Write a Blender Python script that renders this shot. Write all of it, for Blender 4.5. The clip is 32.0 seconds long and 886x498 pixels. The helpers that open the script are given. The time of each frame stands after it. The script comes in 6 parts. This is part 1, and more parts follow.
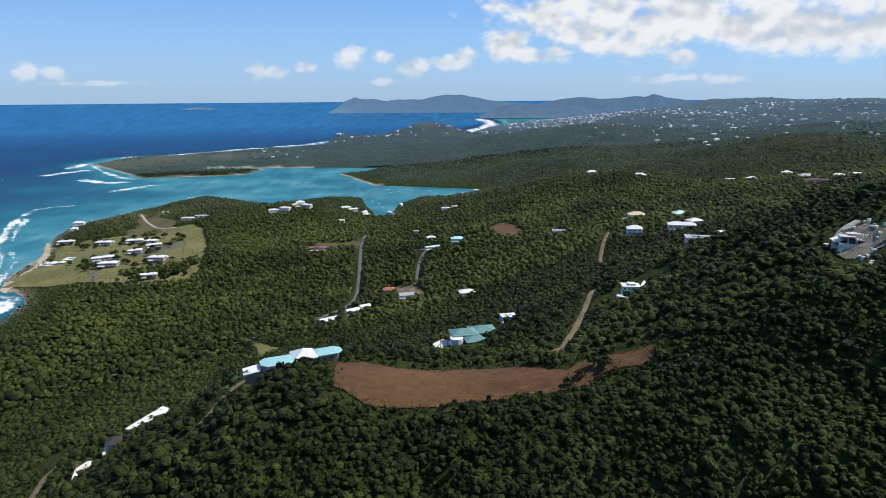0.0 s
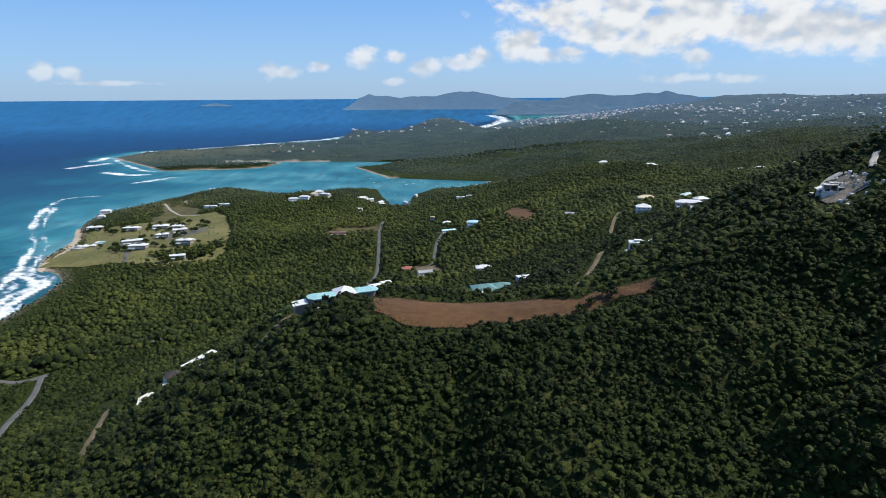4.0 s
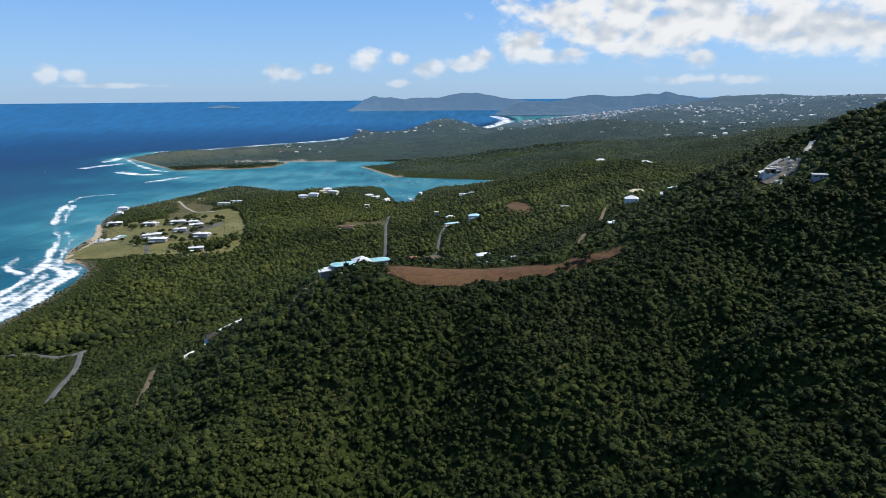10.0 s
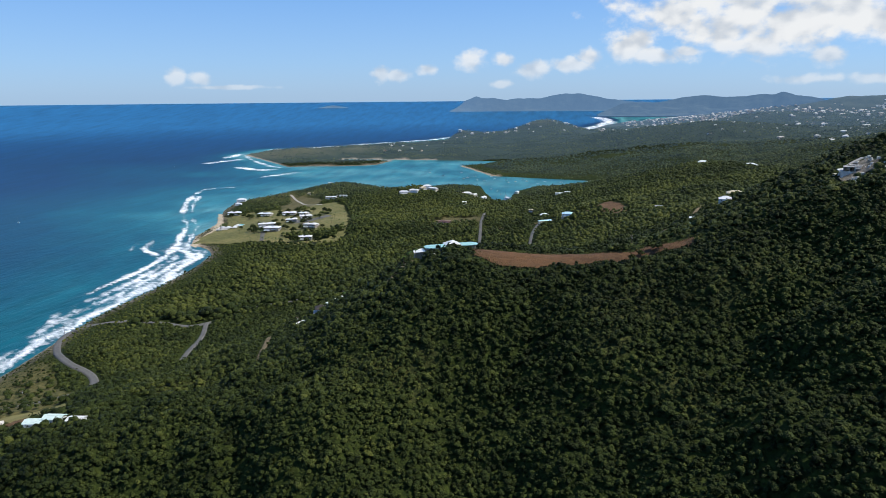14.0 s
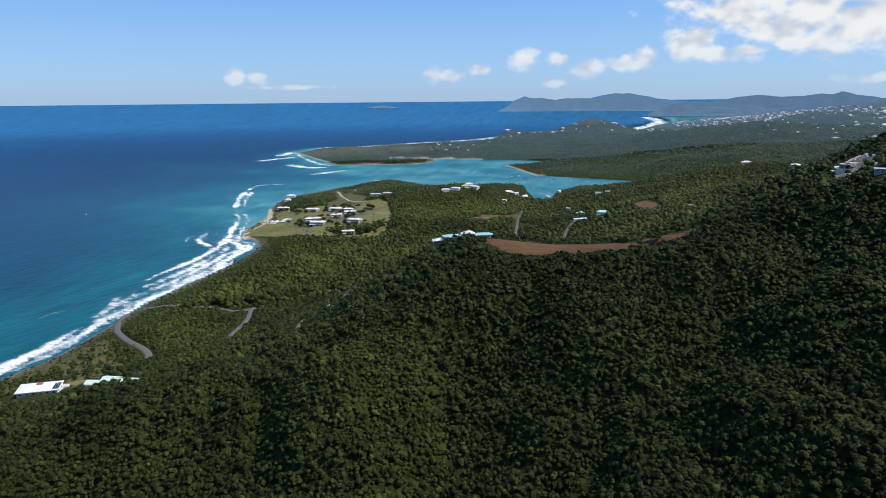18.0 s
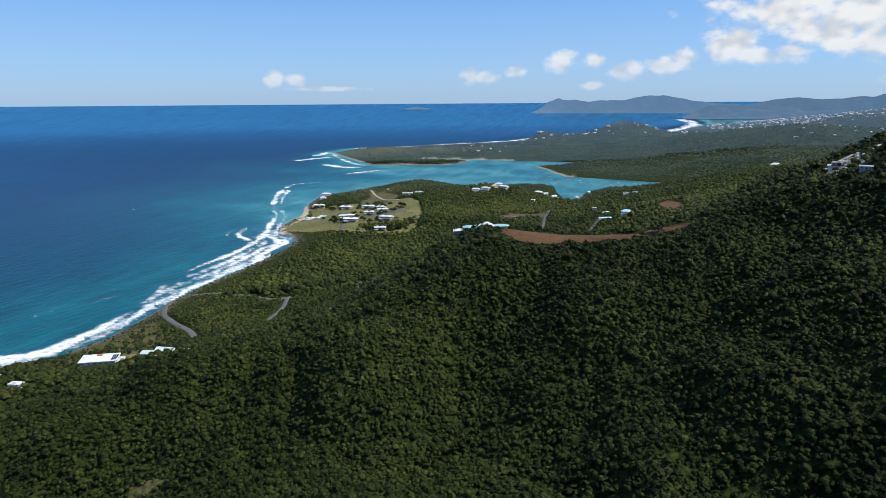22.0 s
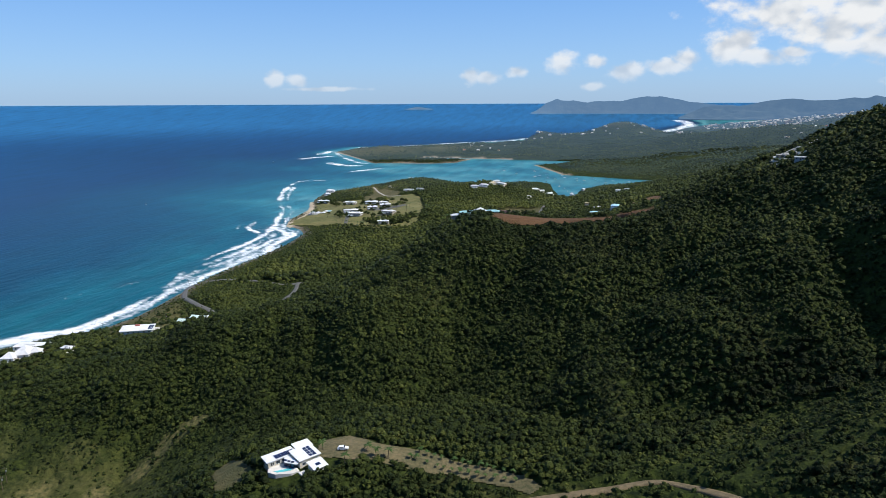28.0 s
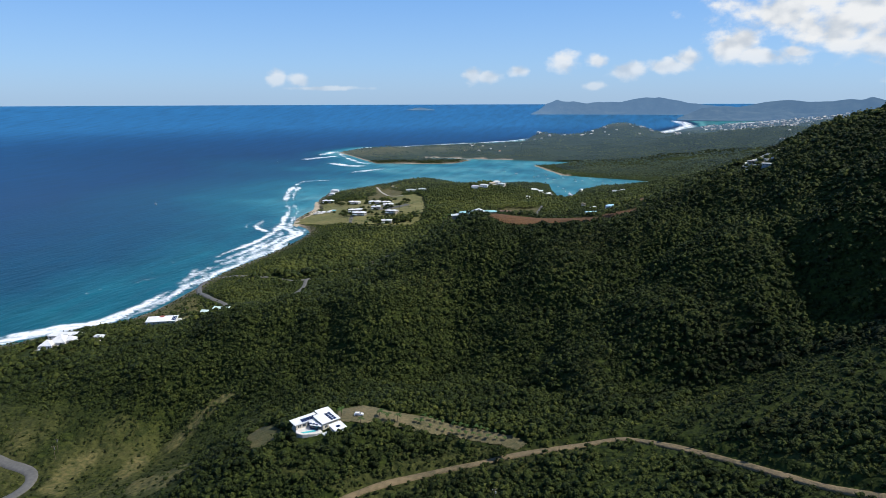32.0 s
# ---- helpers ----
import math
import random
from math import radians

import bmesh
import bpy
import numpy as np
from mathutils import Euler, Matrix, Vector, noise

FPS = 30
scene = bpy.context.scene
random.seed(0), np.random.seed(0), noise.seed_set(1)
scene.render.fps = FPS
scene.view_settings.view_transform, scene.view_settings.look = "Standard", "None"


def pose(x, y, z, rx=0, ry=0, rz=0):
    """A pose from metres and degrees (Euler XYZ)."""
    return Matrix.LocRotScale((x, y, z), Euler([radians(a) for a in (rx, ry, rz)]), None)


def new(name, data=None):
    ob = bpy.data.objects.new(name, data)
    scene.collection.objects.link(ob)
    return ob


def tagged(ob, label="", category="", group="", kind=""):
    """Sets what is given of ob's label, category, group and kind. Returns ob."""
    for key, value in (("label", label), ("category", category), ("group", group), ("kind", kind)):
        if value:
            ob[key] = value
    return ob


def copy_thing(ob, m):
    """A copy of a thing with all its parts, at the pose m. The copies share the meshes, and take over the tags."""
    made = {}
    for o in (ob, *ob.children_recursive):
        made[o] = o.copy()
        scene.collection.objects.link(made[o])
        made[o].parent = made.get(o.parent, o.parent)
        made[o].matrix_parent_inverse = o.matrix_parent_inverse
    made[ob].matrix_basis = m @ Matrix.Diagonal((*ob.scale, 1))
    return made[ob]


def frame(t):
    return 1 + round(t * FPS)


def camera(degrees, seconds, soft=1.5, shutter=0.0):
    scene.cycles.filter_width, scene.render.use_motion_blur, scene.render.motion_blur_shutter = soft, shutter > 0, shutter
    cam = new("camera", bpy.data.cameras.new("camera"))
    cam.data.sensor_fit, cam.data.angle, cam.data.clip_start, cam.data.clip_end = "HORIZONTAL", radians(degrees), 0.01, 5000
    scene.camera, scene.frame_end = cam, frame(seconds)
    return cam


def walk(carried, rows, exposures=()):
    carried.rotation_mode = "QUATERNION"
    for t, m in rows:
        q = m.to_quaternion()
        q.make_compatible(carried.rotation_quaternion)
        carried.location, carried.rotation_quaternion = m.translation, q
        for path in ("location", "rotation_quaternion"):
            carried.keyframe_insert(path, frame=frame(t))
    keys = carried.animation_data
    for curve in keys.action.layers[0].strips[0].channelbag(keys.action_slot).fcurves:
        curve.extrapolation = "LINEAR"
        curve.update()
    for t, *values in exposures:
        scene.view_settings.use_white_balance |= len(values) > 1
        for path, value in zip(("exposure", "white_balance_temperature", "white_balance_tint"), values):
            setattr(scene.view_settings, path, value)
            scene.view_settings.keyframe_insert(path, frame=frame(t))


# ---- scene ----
cam = camera(68.3, 32.0, soft=0.65)
METRES, EYE, TILT, LEAN, TURN = 350.0, 277.0, -13.45, 0.25, 0.0
ROWS = [
    (0.0, 0.0, 0.0, 0.0, 0.0, 0.0, -0.0),
    (0.5, 0.001, -0.0137, -0.0105, 0.14, 0.01, -0.05),
    (1.0, 0.0017, -0.0275, -0.0209, 0.38, 0.01, -0.12),
    (1.5, 0.002, -0.0407, -0.0317, 0.62, 0.02, -0.17),
    (2.0, 0.0007, -0.0534, -0.0421, 0.84, 0.03, -0.2),
    (2.5, -0.0025, -0.0659, -0.0521, 0.98, 0.01, -0.23),
    (3.0, -0.0074, -0.0773, -0.0611, 1.0, -0.01, -0.24),
    (3.5, -0.0133, -0.0896, -0.0675, 0.99, -0.03, -0.23),
    (5.5, -0.0379, -0.1441, -0.0819, 0.99, 0.04, -0.23),
    (6.0, -0.0413, -0.1587, -0.0856, 1.02, 0.05, -0.2),
    (6.5, -0.0431, -0.1731, -0.0896, 1.03, 0.06, -0.2),
    (7.0, -0.0424, -0.1876, -0.0932, 1.06, 0.06, -0.19),
    (7.5, -0.0399, -0.2015, -0.097, 1.07, 0.06, -0.18),
    (8.0, -0.0357, -0.2151, -0.1007, 1.1, 0.07, -0.16),
    (8.5, -0.0299, -0.2281, -0.1042, 1.11, 0.07, -0.14),
    (9.0, -0.0237, -0.2416, -0.1075, 1.1, 0.08, -0.12),
    (9.5, -0.0183, -0.2551, -0.1109, 1.11, 0.1, -0.12),
    (10.0, -0.0142, -0.2692, -0.1142, 1.33, 0.11, -0.16),
    (10.5, -0.0109, -0.2832, -0.1178, 1.73, 0.13, -0.26),
    (11.0, -0.008, -0.2974, -0.1213, 2.12, 0.14, -0.36),
    (11.5, -0.0057, -0.3118, -0.125, 2.63, 0.16, -0.49),
    (12.0, -0.0034, -0.3263, -0.1285, 3.75, 0.17, -0.76),
    (12.5, -0.0006, -0.3414, -0.132, 5.33, 0.15, -1.1),
    (13.0, 0.0034, -0.3546, -0.1357, 6.98, 0.11, -1.5),
    (13.5, 0.0094, -0.3679, -0.1388, 8.49, 0.06, -1.82),
    (14.0, 0.0169, -0.3798, -0.1416, 9.9, -0.0, -2.13),
    (14.5, 0.0255, -0.3911, -0.1443, 10.98, -0.06, -2.36),
    (16.5, 0.0658, -0.4312, -0.1529, 12.74, -0.18, -2.74),
    (17.0, 0.0771, -0.4407, -0.1553, 13.27, -0.2, -2.89),
    (17.5, 0.088, -0.4509, -0.1576, 13.77, -0.21, -3.0),
    (18.0, 0.0983, -0.4615, -0.1598, 14.26, -0.21, -3.11),
    (18.5, 0.1074, -0.4728, -0.1626, 14.75, -0.2, -3.23),
    (19.0, 0.116, -0.4843, -0.1652, 15.26, -0.2, -3.35),
    (19.5, 0.1236, -0.4968, -0.1681, 15.8, -0.21, -3.49),
    (20.0, 0.1308, -0.5093, -0.1711, 16.37, -0.21, -3.63),
    (20.5, 0.1376, -0.5222, -0.1742, 16.88, -0.23, -3.79),
    (21.0, 0.144, -0.5354, -0.1773, 17.16, -0.23, -3.87),
    (21.5, 0.1502, -0.5489, -0.1805, 17.22, -0.23, -3.89),
    (22.0, 0.1561, -0.5627, -0.1836, 17.2, -0.25, -3.9),
    (22.5, 0.1618, -0.5768, -0.187, 17.19, -0.26, -3.92),
    (23.0, 0.1675, -0.5911, -0.1904, 17.2, -0.26, -3.94),
    (23.5, 0.1729, -0.6059, -0.1938, 17.2, -0.27, -3.94),
    (24.0, 0.1784, -0.6205, -0.1972, 17.2, -0.27, -3.95),
    (24.5, 0.1836, -0.6355, -0.2007, 17.19, -0.27, -3.95),
    (25.0, 0.1888, -0.6507, -0.2044, 17.19, -0.26, -3.98),
    (25.5, 0.194, -0.6658, -0.2078, 17.19, -0.26, -3.98),
    (27.5, 0.2147, -0.7275, -0.2227, 17.23, -0.22, -4.05),
    (28.0, 0.2199, -0.743, -0.2264, 17.25, -0.22, -4.05),
    (28.5, 0.225, -0.7585, -0.2299, 17.26, -0.22, -4.06),
    (29.0, 0.2301, -0.7742, -0.2329, 17.27, -0.22, -4.08),
    (29.5, 0.2351, -0.7903, -0.2347, 17.29, -0.24, -4.09),
    (30.0, 0.2402, -0.8065, -0.2354, 17.3, -0.26, -4.11),
    (30.5, 0.2453, -0.8229, -0.2357, 17.31, -0.28, -4.12),
    (31.0, 0.2504, -0.8395, -0.2347, 17.33, -0.29, -4.13),
    (31.5, 0.2554, -0.8564, -0.2329, 17.35, -0.3, -4.14),
    (32.0, 0.2606, -0.8732, -0.231, 17.36, -0.29, -4.14),
]
walk(cam, [(t, pose(0, 0, EYE, TILT, LEAN, TURN) @ pose(METRES * x, METRES * y, METRES * z, 90 + pitch, roll, yaw)) for t, x, y, z, yaw, pitch, roll in ROWS])

# world, sun and exposure
SUN_EL, SUN_AZ = radians(53), radians(78)          # azimuth: clockwise from +y, ahead and to the right
world = bpy.data.worlds.new("sky")
scene.world = world
world.use_nodes = True
wn, wl = world.node_tree.nodes, world.node_tree.links
wn.clear()
sky = wn.new("ShaderNodeTexSky")
sky.sky_type, sky.sun_disc = "NISHITA", False
sky.sun_elevation, sky.sun_rotation = SUN_EL, SUN_AZ
sky.air_density, sky.dust_density, sky.ozone_density = 1.0, 0.6, 2.0


def math_node(tree, op, a, b=None, c=None):
    n = tree.nodes.new("ShaderNodeMath")
    n.operation = op
    for k, v in enumerate((a, b, c)):
        if v is None:
            continue
        if isinstance(v, (int, float)):
            n.inputs[k].default_value = v
        else:
            tree.links.new(v, n.inputs[k])
    return n.outputs[0]


def colour_mix(tree, fac, a, b, mode="MIX"):
    n = tree.nodes.new("ShaderNodeMix")
    n.data_type, n.blend_type = "RGBA", mode
    for k, v in ((0, fac), (6, a), (7, b)):
        if isinstance(v, (int, float)):
            n.inputs[k].default_value = v
        elif isinstance(v, tuple):
            n.inputs[k].default_value = (*v, 1)
        else:
            tree.links.new(v, n.inputs[k])
    return n.outputs[2]


wt = world.node_tree
way = wn.new("ShaderNodeTexCoord").outputs["Generated"]
split = wn.new("ShaderNodeSeparateXYZ")
wl.new(way, split.inputs[0])
az_deg = math_node(wt, "MULTIPLY", math_node(wt, "ARCTAN2", split.outputs[0], split.outputs[1]), 57.29578)
el_deg = math_node(wt, "MULTIPLY", math_node(wt, "ARCSINE", split.outputs[2]), 57.29578)
height_ramp = wn.new("ShaderNodeValToRGB")
hr = height_ramp.color_ramp.elements
hr[0].position, hr[0].color = 0.0, (0.37, 0.53, 0.74, 1)
hr[1].position, hr[1].color = 1.0, (0.075, 0.135, 0.29, 1)
for at, c in ((0.03, (0.305, 0.505, 0.78)), (0.10, (0.175, 0.385, 0.74)), (0.20, (0.110, 0.30, 0.68)), (0.45, (0.090, 0.195, 0.43))):
    k = hr.new(at)
    k.color = (*c, 1)
wl.new(math_node(wt, "MULTIPLY", el_deg, 1 / 90), height_ramp.inputs[0])
air = colour_mix(wt, 1.0, sky.outputs[0], (0.022, 0.032, 0.05), "MULTIPLY")
clear_sky = colour_mix(wt, 1.0, air, colour_mix(wt, 1.0, height_ramp.outputs[0], (0.80, 0.80, 0.80), "MULTIPLY"), "ADD")
# fair-weather cumulus: bearing, height, half width and half height of the heads, in degrees
HEADS = [(-31.7, 1.5, 0.84, 0.74), (-29.8, 1.4, 1.19, 0.59), (-28.0, 0.8, 3.47, 0.2), (-15.4, 1.9, 0.89, 0.74), (-14.0, 1.7, 1.09, 0.5), (-11.5, 2.2, 0.79, 0.5), (-7.7, 2.6, 1.24, 0.94)]
HEADS += [(-4.9, 2.9, 0.99, 0.55), (-5.1, 0.9, 0.89, 0.35), (-2.3, 2.2, 1.69, 0.74), (0.5, 2.4, 2.08, 0.64), (2.2, 3.1, 1.29, 0.79), (4.6, 3.6, 1.78, 1.34), (5.9, 4.4, 1.19, 0.99)]
HEADS += [(7.6, 3.0, 2.73, 0.69), (9.5, 3.3, 1.19, 0.5), (8.2, 6.2, 3.47, 1.98), (12.4, 5.3, 4.71, 2.38), (14.2, 3.5, 3.22, 1.09), (17.6, 4.9, 4.46, 2.23), (19.5, 2.8, 1.39, 0.79)]
HEADS += [(23.0, 5.1, 6.44, 2.23), (27.6, 5.3, 6.44, 2.58), (33.0, 4.9, 6.5, 2.6), (18.8, 7.6, 14.87, 2.9), (22.4, 1.0, 1.69, 0.45), (18.4, 1.0, 2.48, 0.4), (44, 7, 9, 4), (62, 5, 8, 3), (-70, 6, 10, 3)]
flat_way = wn.new("ShaderNodeCombineXYZ")
wl.new(az_deg, flat_way.inputs[0]), wl.new(el_deg, flat_way.inputs[1])
near_head = None
for bearing, up, w, h in HEADS:
    mp = wn.new("ShaderNodeMapping")
    mp.vector_type = "TEXTURE"
    mp.inputs["Location"].default_value, mp.inputs["Scale"].default_value = (bearing, up, 0), (w * 1.12, h * 1.15, 1)
    wl.new(flat_way.outputs[0], mp.inputs[0])
    ln = wn.new("ShaderNodeVectorMath")
    ln.operation = "LENGTH"
    wl.new(mp.outputs[0], ln.inputs[0])
    near_head = ln.outputs["Value"] if near_head is None else math_node(wt, "MINIMUM", near_head, ln.outputs["Value"])


def sky_noise(scale, detail, rough, shift):
    t = wn.new("ShaderNodeTexNoise")
    t.inputs["Scale"].default_value, t.inputs["Detail"].default_value, t.inputs["Roughness"].default_value = scale, detail, rough
    mp = wn.new("ShaderNodeMapping")
    mp.inputs["Location"].default_value = shift
    mp.inputs["Scale"].default_value = (1, 1.35, 1)
    wl.new(flat_way.outputs[0], mp.inputs[0]), wl.new(mp.outputs[0], t.inputs["Vector"])
    return t.outputs[0]


puff, fluff = sky_noise(0.34, 7, 0.52, (0, 0, 0)), sky_noise(1.1, 6, 0.55, (3.0, 1.0, 0))
puff_low = sky_noise(0.34, 2, 0.45, (0, 0, 0))
puff_lit = sky_noise(0.34, 2, 0.45, (0.32, -0.85, 0))
lumps = math_node(wt, "MULTIPLY_ADD", fluff, 0.75, math_node(wt, "MULTIPLY_ADD", puff, 2.3, -0.42))
body = math_node(wt, "SUBTRACT", lumps, near_head)
cover = wn.new("ShaderNodeMapRange")
cover.interpolation_type = "SMOOTHSTEP"
cover.inputs[1].default_value, cover.inputs[2].default_value = 0.06, 0.78
wl.new(body, cover.inputs[0])
lit_side = wn.new("ShaderNodeMapRange")
lit_side.interpolation_type = "SMOOTHSTEP"
lit_side.inputs[1].default_value, lit_side.inputs[2].default_value = -0.20, 0.10
wl.new(math_node(wt, "MULTIPLY_ADD", math_node(wt, "SUBTRACT", fluff, 0.5), 0.22, math_node(wt, "SUBTRACT", puff_low, puff_lit)), lit_side.inputs[0])
cloud = colour_mix(wt, lit_side.outputs[0], (0.56, 0.62, 0.70), (0.86, 0.88, 0.90))
veil = wn.new("ShaderNodeMapRange")
veil.inputs[1].default_value, veil.inputs[2].default_value, veil.inputs[3].default_value, veil.inputs[4].default_value = 0.4, 4.0, 0.38, 1.0
wl.new(el_deg, veil.inputs[0])
with_clouds = colour_mix(wt, math_node(wt, "MULTIPLY", cover.outputs[0], veil.outputs[0]), clear_sky, cloud)
background = wn.new("ShaderNodeBackground")
background.inputs["Strength"].default_value = 1.0
world_out = wn.new("ShaderNodeOutputWorld")
wl.new(with_clouds, background.inputs[0])
wl.new(background.outputs[0], world_out.inputs[0])
sun = new("sun", bpy.data.lights.new("sun", "SUN"))
sun.data.energy, sun.data.angle, sun.data.color = 5.5, radians(0.53), (1.0, 0.955, 0.89)
toward_sun = Vector((math.sin(SUN_AZ) * math.cos(SUN_EL), math.cos(SUN_AZ) * math.cos(SUN_EL), math.sin(SUN_EL)))
sun.matrix_world = toward_sun.to_track_quat("Z", "Y").to_matrix().to_4x4()
scene.view_settings.exposure = 0.0


# ---- materials ----
def material(name, colour, rough=0.8, metal=0.0, spread=0.25, grain=0.5, bump=0.0, bump_scale=4.0, second=None, per_island=0.0, per_object=0.0, spec=0.3):
    """A procedural surface: noise at two scales between colour and a darker or second colour."""
    m = bpy.data.materials.new(name)
    m.use_nodes = True
    n, l = m.node_tree.nodes, m.node_tree.links
    b = n["Principled BSDF"]
    b.inputs["Roughness"].default_value, b.inputs["Metallic"].default_value = rough, metal
    b.inputs["Specular IOR Level"].default_value = spec
    geo = n.new("ShaderNodeNewGeometry")
    big, fine = n.new("ShaderNodeTexNoise"), n.new("ShaderNodeTexNoise")
    for t, s, d in ((big, grain * 0.13, 4), (fine, grain, 5)):
        t.inputs["Scale"].default_value, t.inputs["Detail"].default_value = s, d
        l.new(geo.outputs["Position"], t.inputs["Vector"])
    add = n.new("ShaderNodeMath")
    add.operation = "ADD"
    l.new(big.outputs[0], add.inputs[0]), l.new(fine.outputs[0], add.inputs[1])
    last = add
    for amount, source in ((per_island, geo.outputs["Random Per Island"]), (per_object, None)):
        if amount:
            if source is None:
                source = n.new("ShaderNodeObjectInfo").outputs["Random"]
            k = n.new("ShaderNodeMath")
            k.operation = "MULTIPLY_ADD"
            l.new(source, k.inputs[0])
            k.inputs[1].default_value = amount
            l.new(last.outputs[0], k.inputs[2])
            last = k
    ramp = n.new("ShaderNodeMapRange")
    ramp.inputs[1].default_value = 0.7
    ramp.inputs[2].default_value = 1.3 + per_island + per_object
    l.new(last.outputs[0], ramp.inputs[0])
    mix = n.new("ShaderNodeMix")
    mix.data_type = "RGBA"
    other = second or [c * (1 - spread) for c in colour]
    mix.inputs[6].default_value, mix.inputs[7].default_value = (*other, 1), (*colour, 1)
    l.new(ramp.outputs[0], mix.inputs[0])
    l.new(mix.outputs[2], b.inputs["Base Color"])
    if bump:
        t, bp = n.new("ShaderNodeTexNoise"), n.new("ShaderNodeBump")
        t.inputs["Scale"].default_value, t.inputs["Detail"].default_value = bump_scale, 4
        l.new(geo.outputs["Position"], t.inputs["Vector"])
        bp.inputs["Strength"].default_value, bp.inputs["Distance"].default_value = bump, 0.5 / bump_scale * 4
        l.new(t.outputs[0], bp.inputs["Height"])
        l.new(bp.outputs[0], b.inputs["Normal"])
    return m


M_LAWN = material("mown_grass", (0.172, 0.150, 0.052), 0.9, second=(0.075, 0.082, 0.020), grain=0.12, bump=0.3, bump_scale=2)
M_DRY = material("dry_grass", (0.115, 0.092, 0.034), 0.9, second=(0.048, 0.052, 0.015), grain=0.3, bump=0.6, bump_scale=1.5)
M_EARTH = material("cleared_earth", (0.128, 0.068, 0.028), 0.95, second=(0.058, 0.034, 0.016), grain=0.22, bump=0.35, bump_scale=1.6)
M_TRACK = material("dirt_track", (0.215, 0.158, 0.085), 0.95, second=(0.095, 0.078, 0.042), grain=0.5, bump=0.5, bump_scale=2)
M_ROAD = material("worn_asphalt", (0.125, 0.12, 0.11), 0.85, second=(0.075, 0.075, 0.07), grain=0.5)
M_SLAB = material("pale_concrete", (0.42, 0.39, 0.34), 0.9, second=(0.27, 0.25, 0.21), grain=0.5, bump=0.3, bump_scale=2)
M_SAND = material("sand", (0.48, 0.40, 0.28), 0.95, second=(0.33, 0.27, 0.18), grain=0.2)


# ---- the lie of the land ----
HUB = np.array((40.0, -170.0, 262.0))              # distances are drawn together beyond NEAR metres from here
NEAR, PULL = 2000.0, 2450.0
GRID = np.array((91.0, -330.0))


def drawn(p):
    """True ground places, drawn together toward the hub as seen from it, with the bend of the earth."""
    p = np.atleast_2d(np.asarray(p, float))
    v = p - HUB
    r = np.hypot(v[:, 0], v[:, 1])
    v[:, 2] -= r * r / 3.8e7
    g = np.where(r < NEAR, r, NEAR + PULL - PULL / (1 + np.maximum(r - NEAR, 0) / PULL))
    return HUB + v * (g / np.maximum(r, 1e-6))[:, None]


def undrawn(x, y):
    """The true plan place of a drawn one."""
    vx, vy = x - HUB[0], y - HUB[1]
    g = np.hypot(vx, vy)
    r = np.where(g < NEAR, g, NEAR + PULL * (PULL / np.maximum(NEAR + PULL - g, 98.0) - 1))
    k = r / np.maximum(g, 1e-6)
    return HUB[0] + vx * k, HUB[1] + vy * k


SHORE = [(-1500, -3000), (-900, -700), (-720, -200), (-640, 60), (-593, 187), (-572, 220), (-525, 277), (-518, 340), (-530, 426), (-550, 520), (-549, 617),
         (-552, 707), (-570, 840), (-600, 885), (-650, 912), (-684, 985), (-705, 1110), (-775, 1265), (-806, 1390), (-748, 1560), (-683, 1758), (-662, 1808)]
LAGOON = [(-535, 1726), (-443, 1660), (-422, 1695), (-304, 1788), (-223, 1765), (-185, 1600), (-150, 1470), (-122, 1560), (-110, 1675), (-62, 1781), (24, 1778),
          (104, 1882), (100, 1920), (-77, 1970), (-218, 2012), (-294, 2164), (-375, 2324), (-305, 2355), (-245, 2519), (-623, 2534), (-905, 2545), (-902, 2490),
          (-788, 2501), (-679, 2497), (-702, 2319), (-797, 2274), (-924, 2247), (-1029, 2219), (-1254, 2481), (-1440, 2690)]
FAR_SHORE = [(-1440, 2984), (-1248, 3058), (-1002, 3391), (-715, 3719), (-640, 4050), (-344, 4273), (-177, 4686), (63, 4669), (193, 4939), (349, 5797), (581, 6457),
             (1084, 7260), (1591, 8308), (1800, 9500), (5200, 9500), (9000, 5000), (9000, -3000)]
COAST = np.array(SHORE + LAGOON + FAR_SHORE, float)


def side(px, py, poly):
    """Signed distance to a closed outline, positive inside."""
    poly = np.asarray(poly, float)
    best, inside = np.full(px.shape, 1e18), np.zeros(px.shape, bool)
    for (ax, ay), (bx, by) in zip(poly, np.roll(poly, -1, 0)):
        ex, ey = bx - ax, by - ay
        k = np.clip(((px - ax) * ex + (py - ay) * ey) / (ex * ex + ey * ey), 0, 1)
        best = np.minimum(best, (px - ax - k * ex) ** 2 + (py - ay - k * ey) ** 2)
        cross = ((ay > py) != (by > py))
        inside ^= cross & (px < ex * (py - ay) / (ey if ey else 1e-9) + ax)
    return np.sqrt(best) * np.where(inside, 1, -1)


def along(px, py, line):
    """Distance to an open line."""
    best = np.full(px.shape, 1e18)
    for (ax, ay), (bx, by) in zip(line[:-1], line[1:]):
        ex, ey = bx - ax, by - ay
        k = np.clip(((px - ax) * ex + (py - ay) * ey) / (ex * ex + ey * ey), 0, 1)
        best = np.minimum(best, (px - ax - k * ex) ** 2 + (py - ay - k * ey) ** 2)
    return np.sqrt(best)


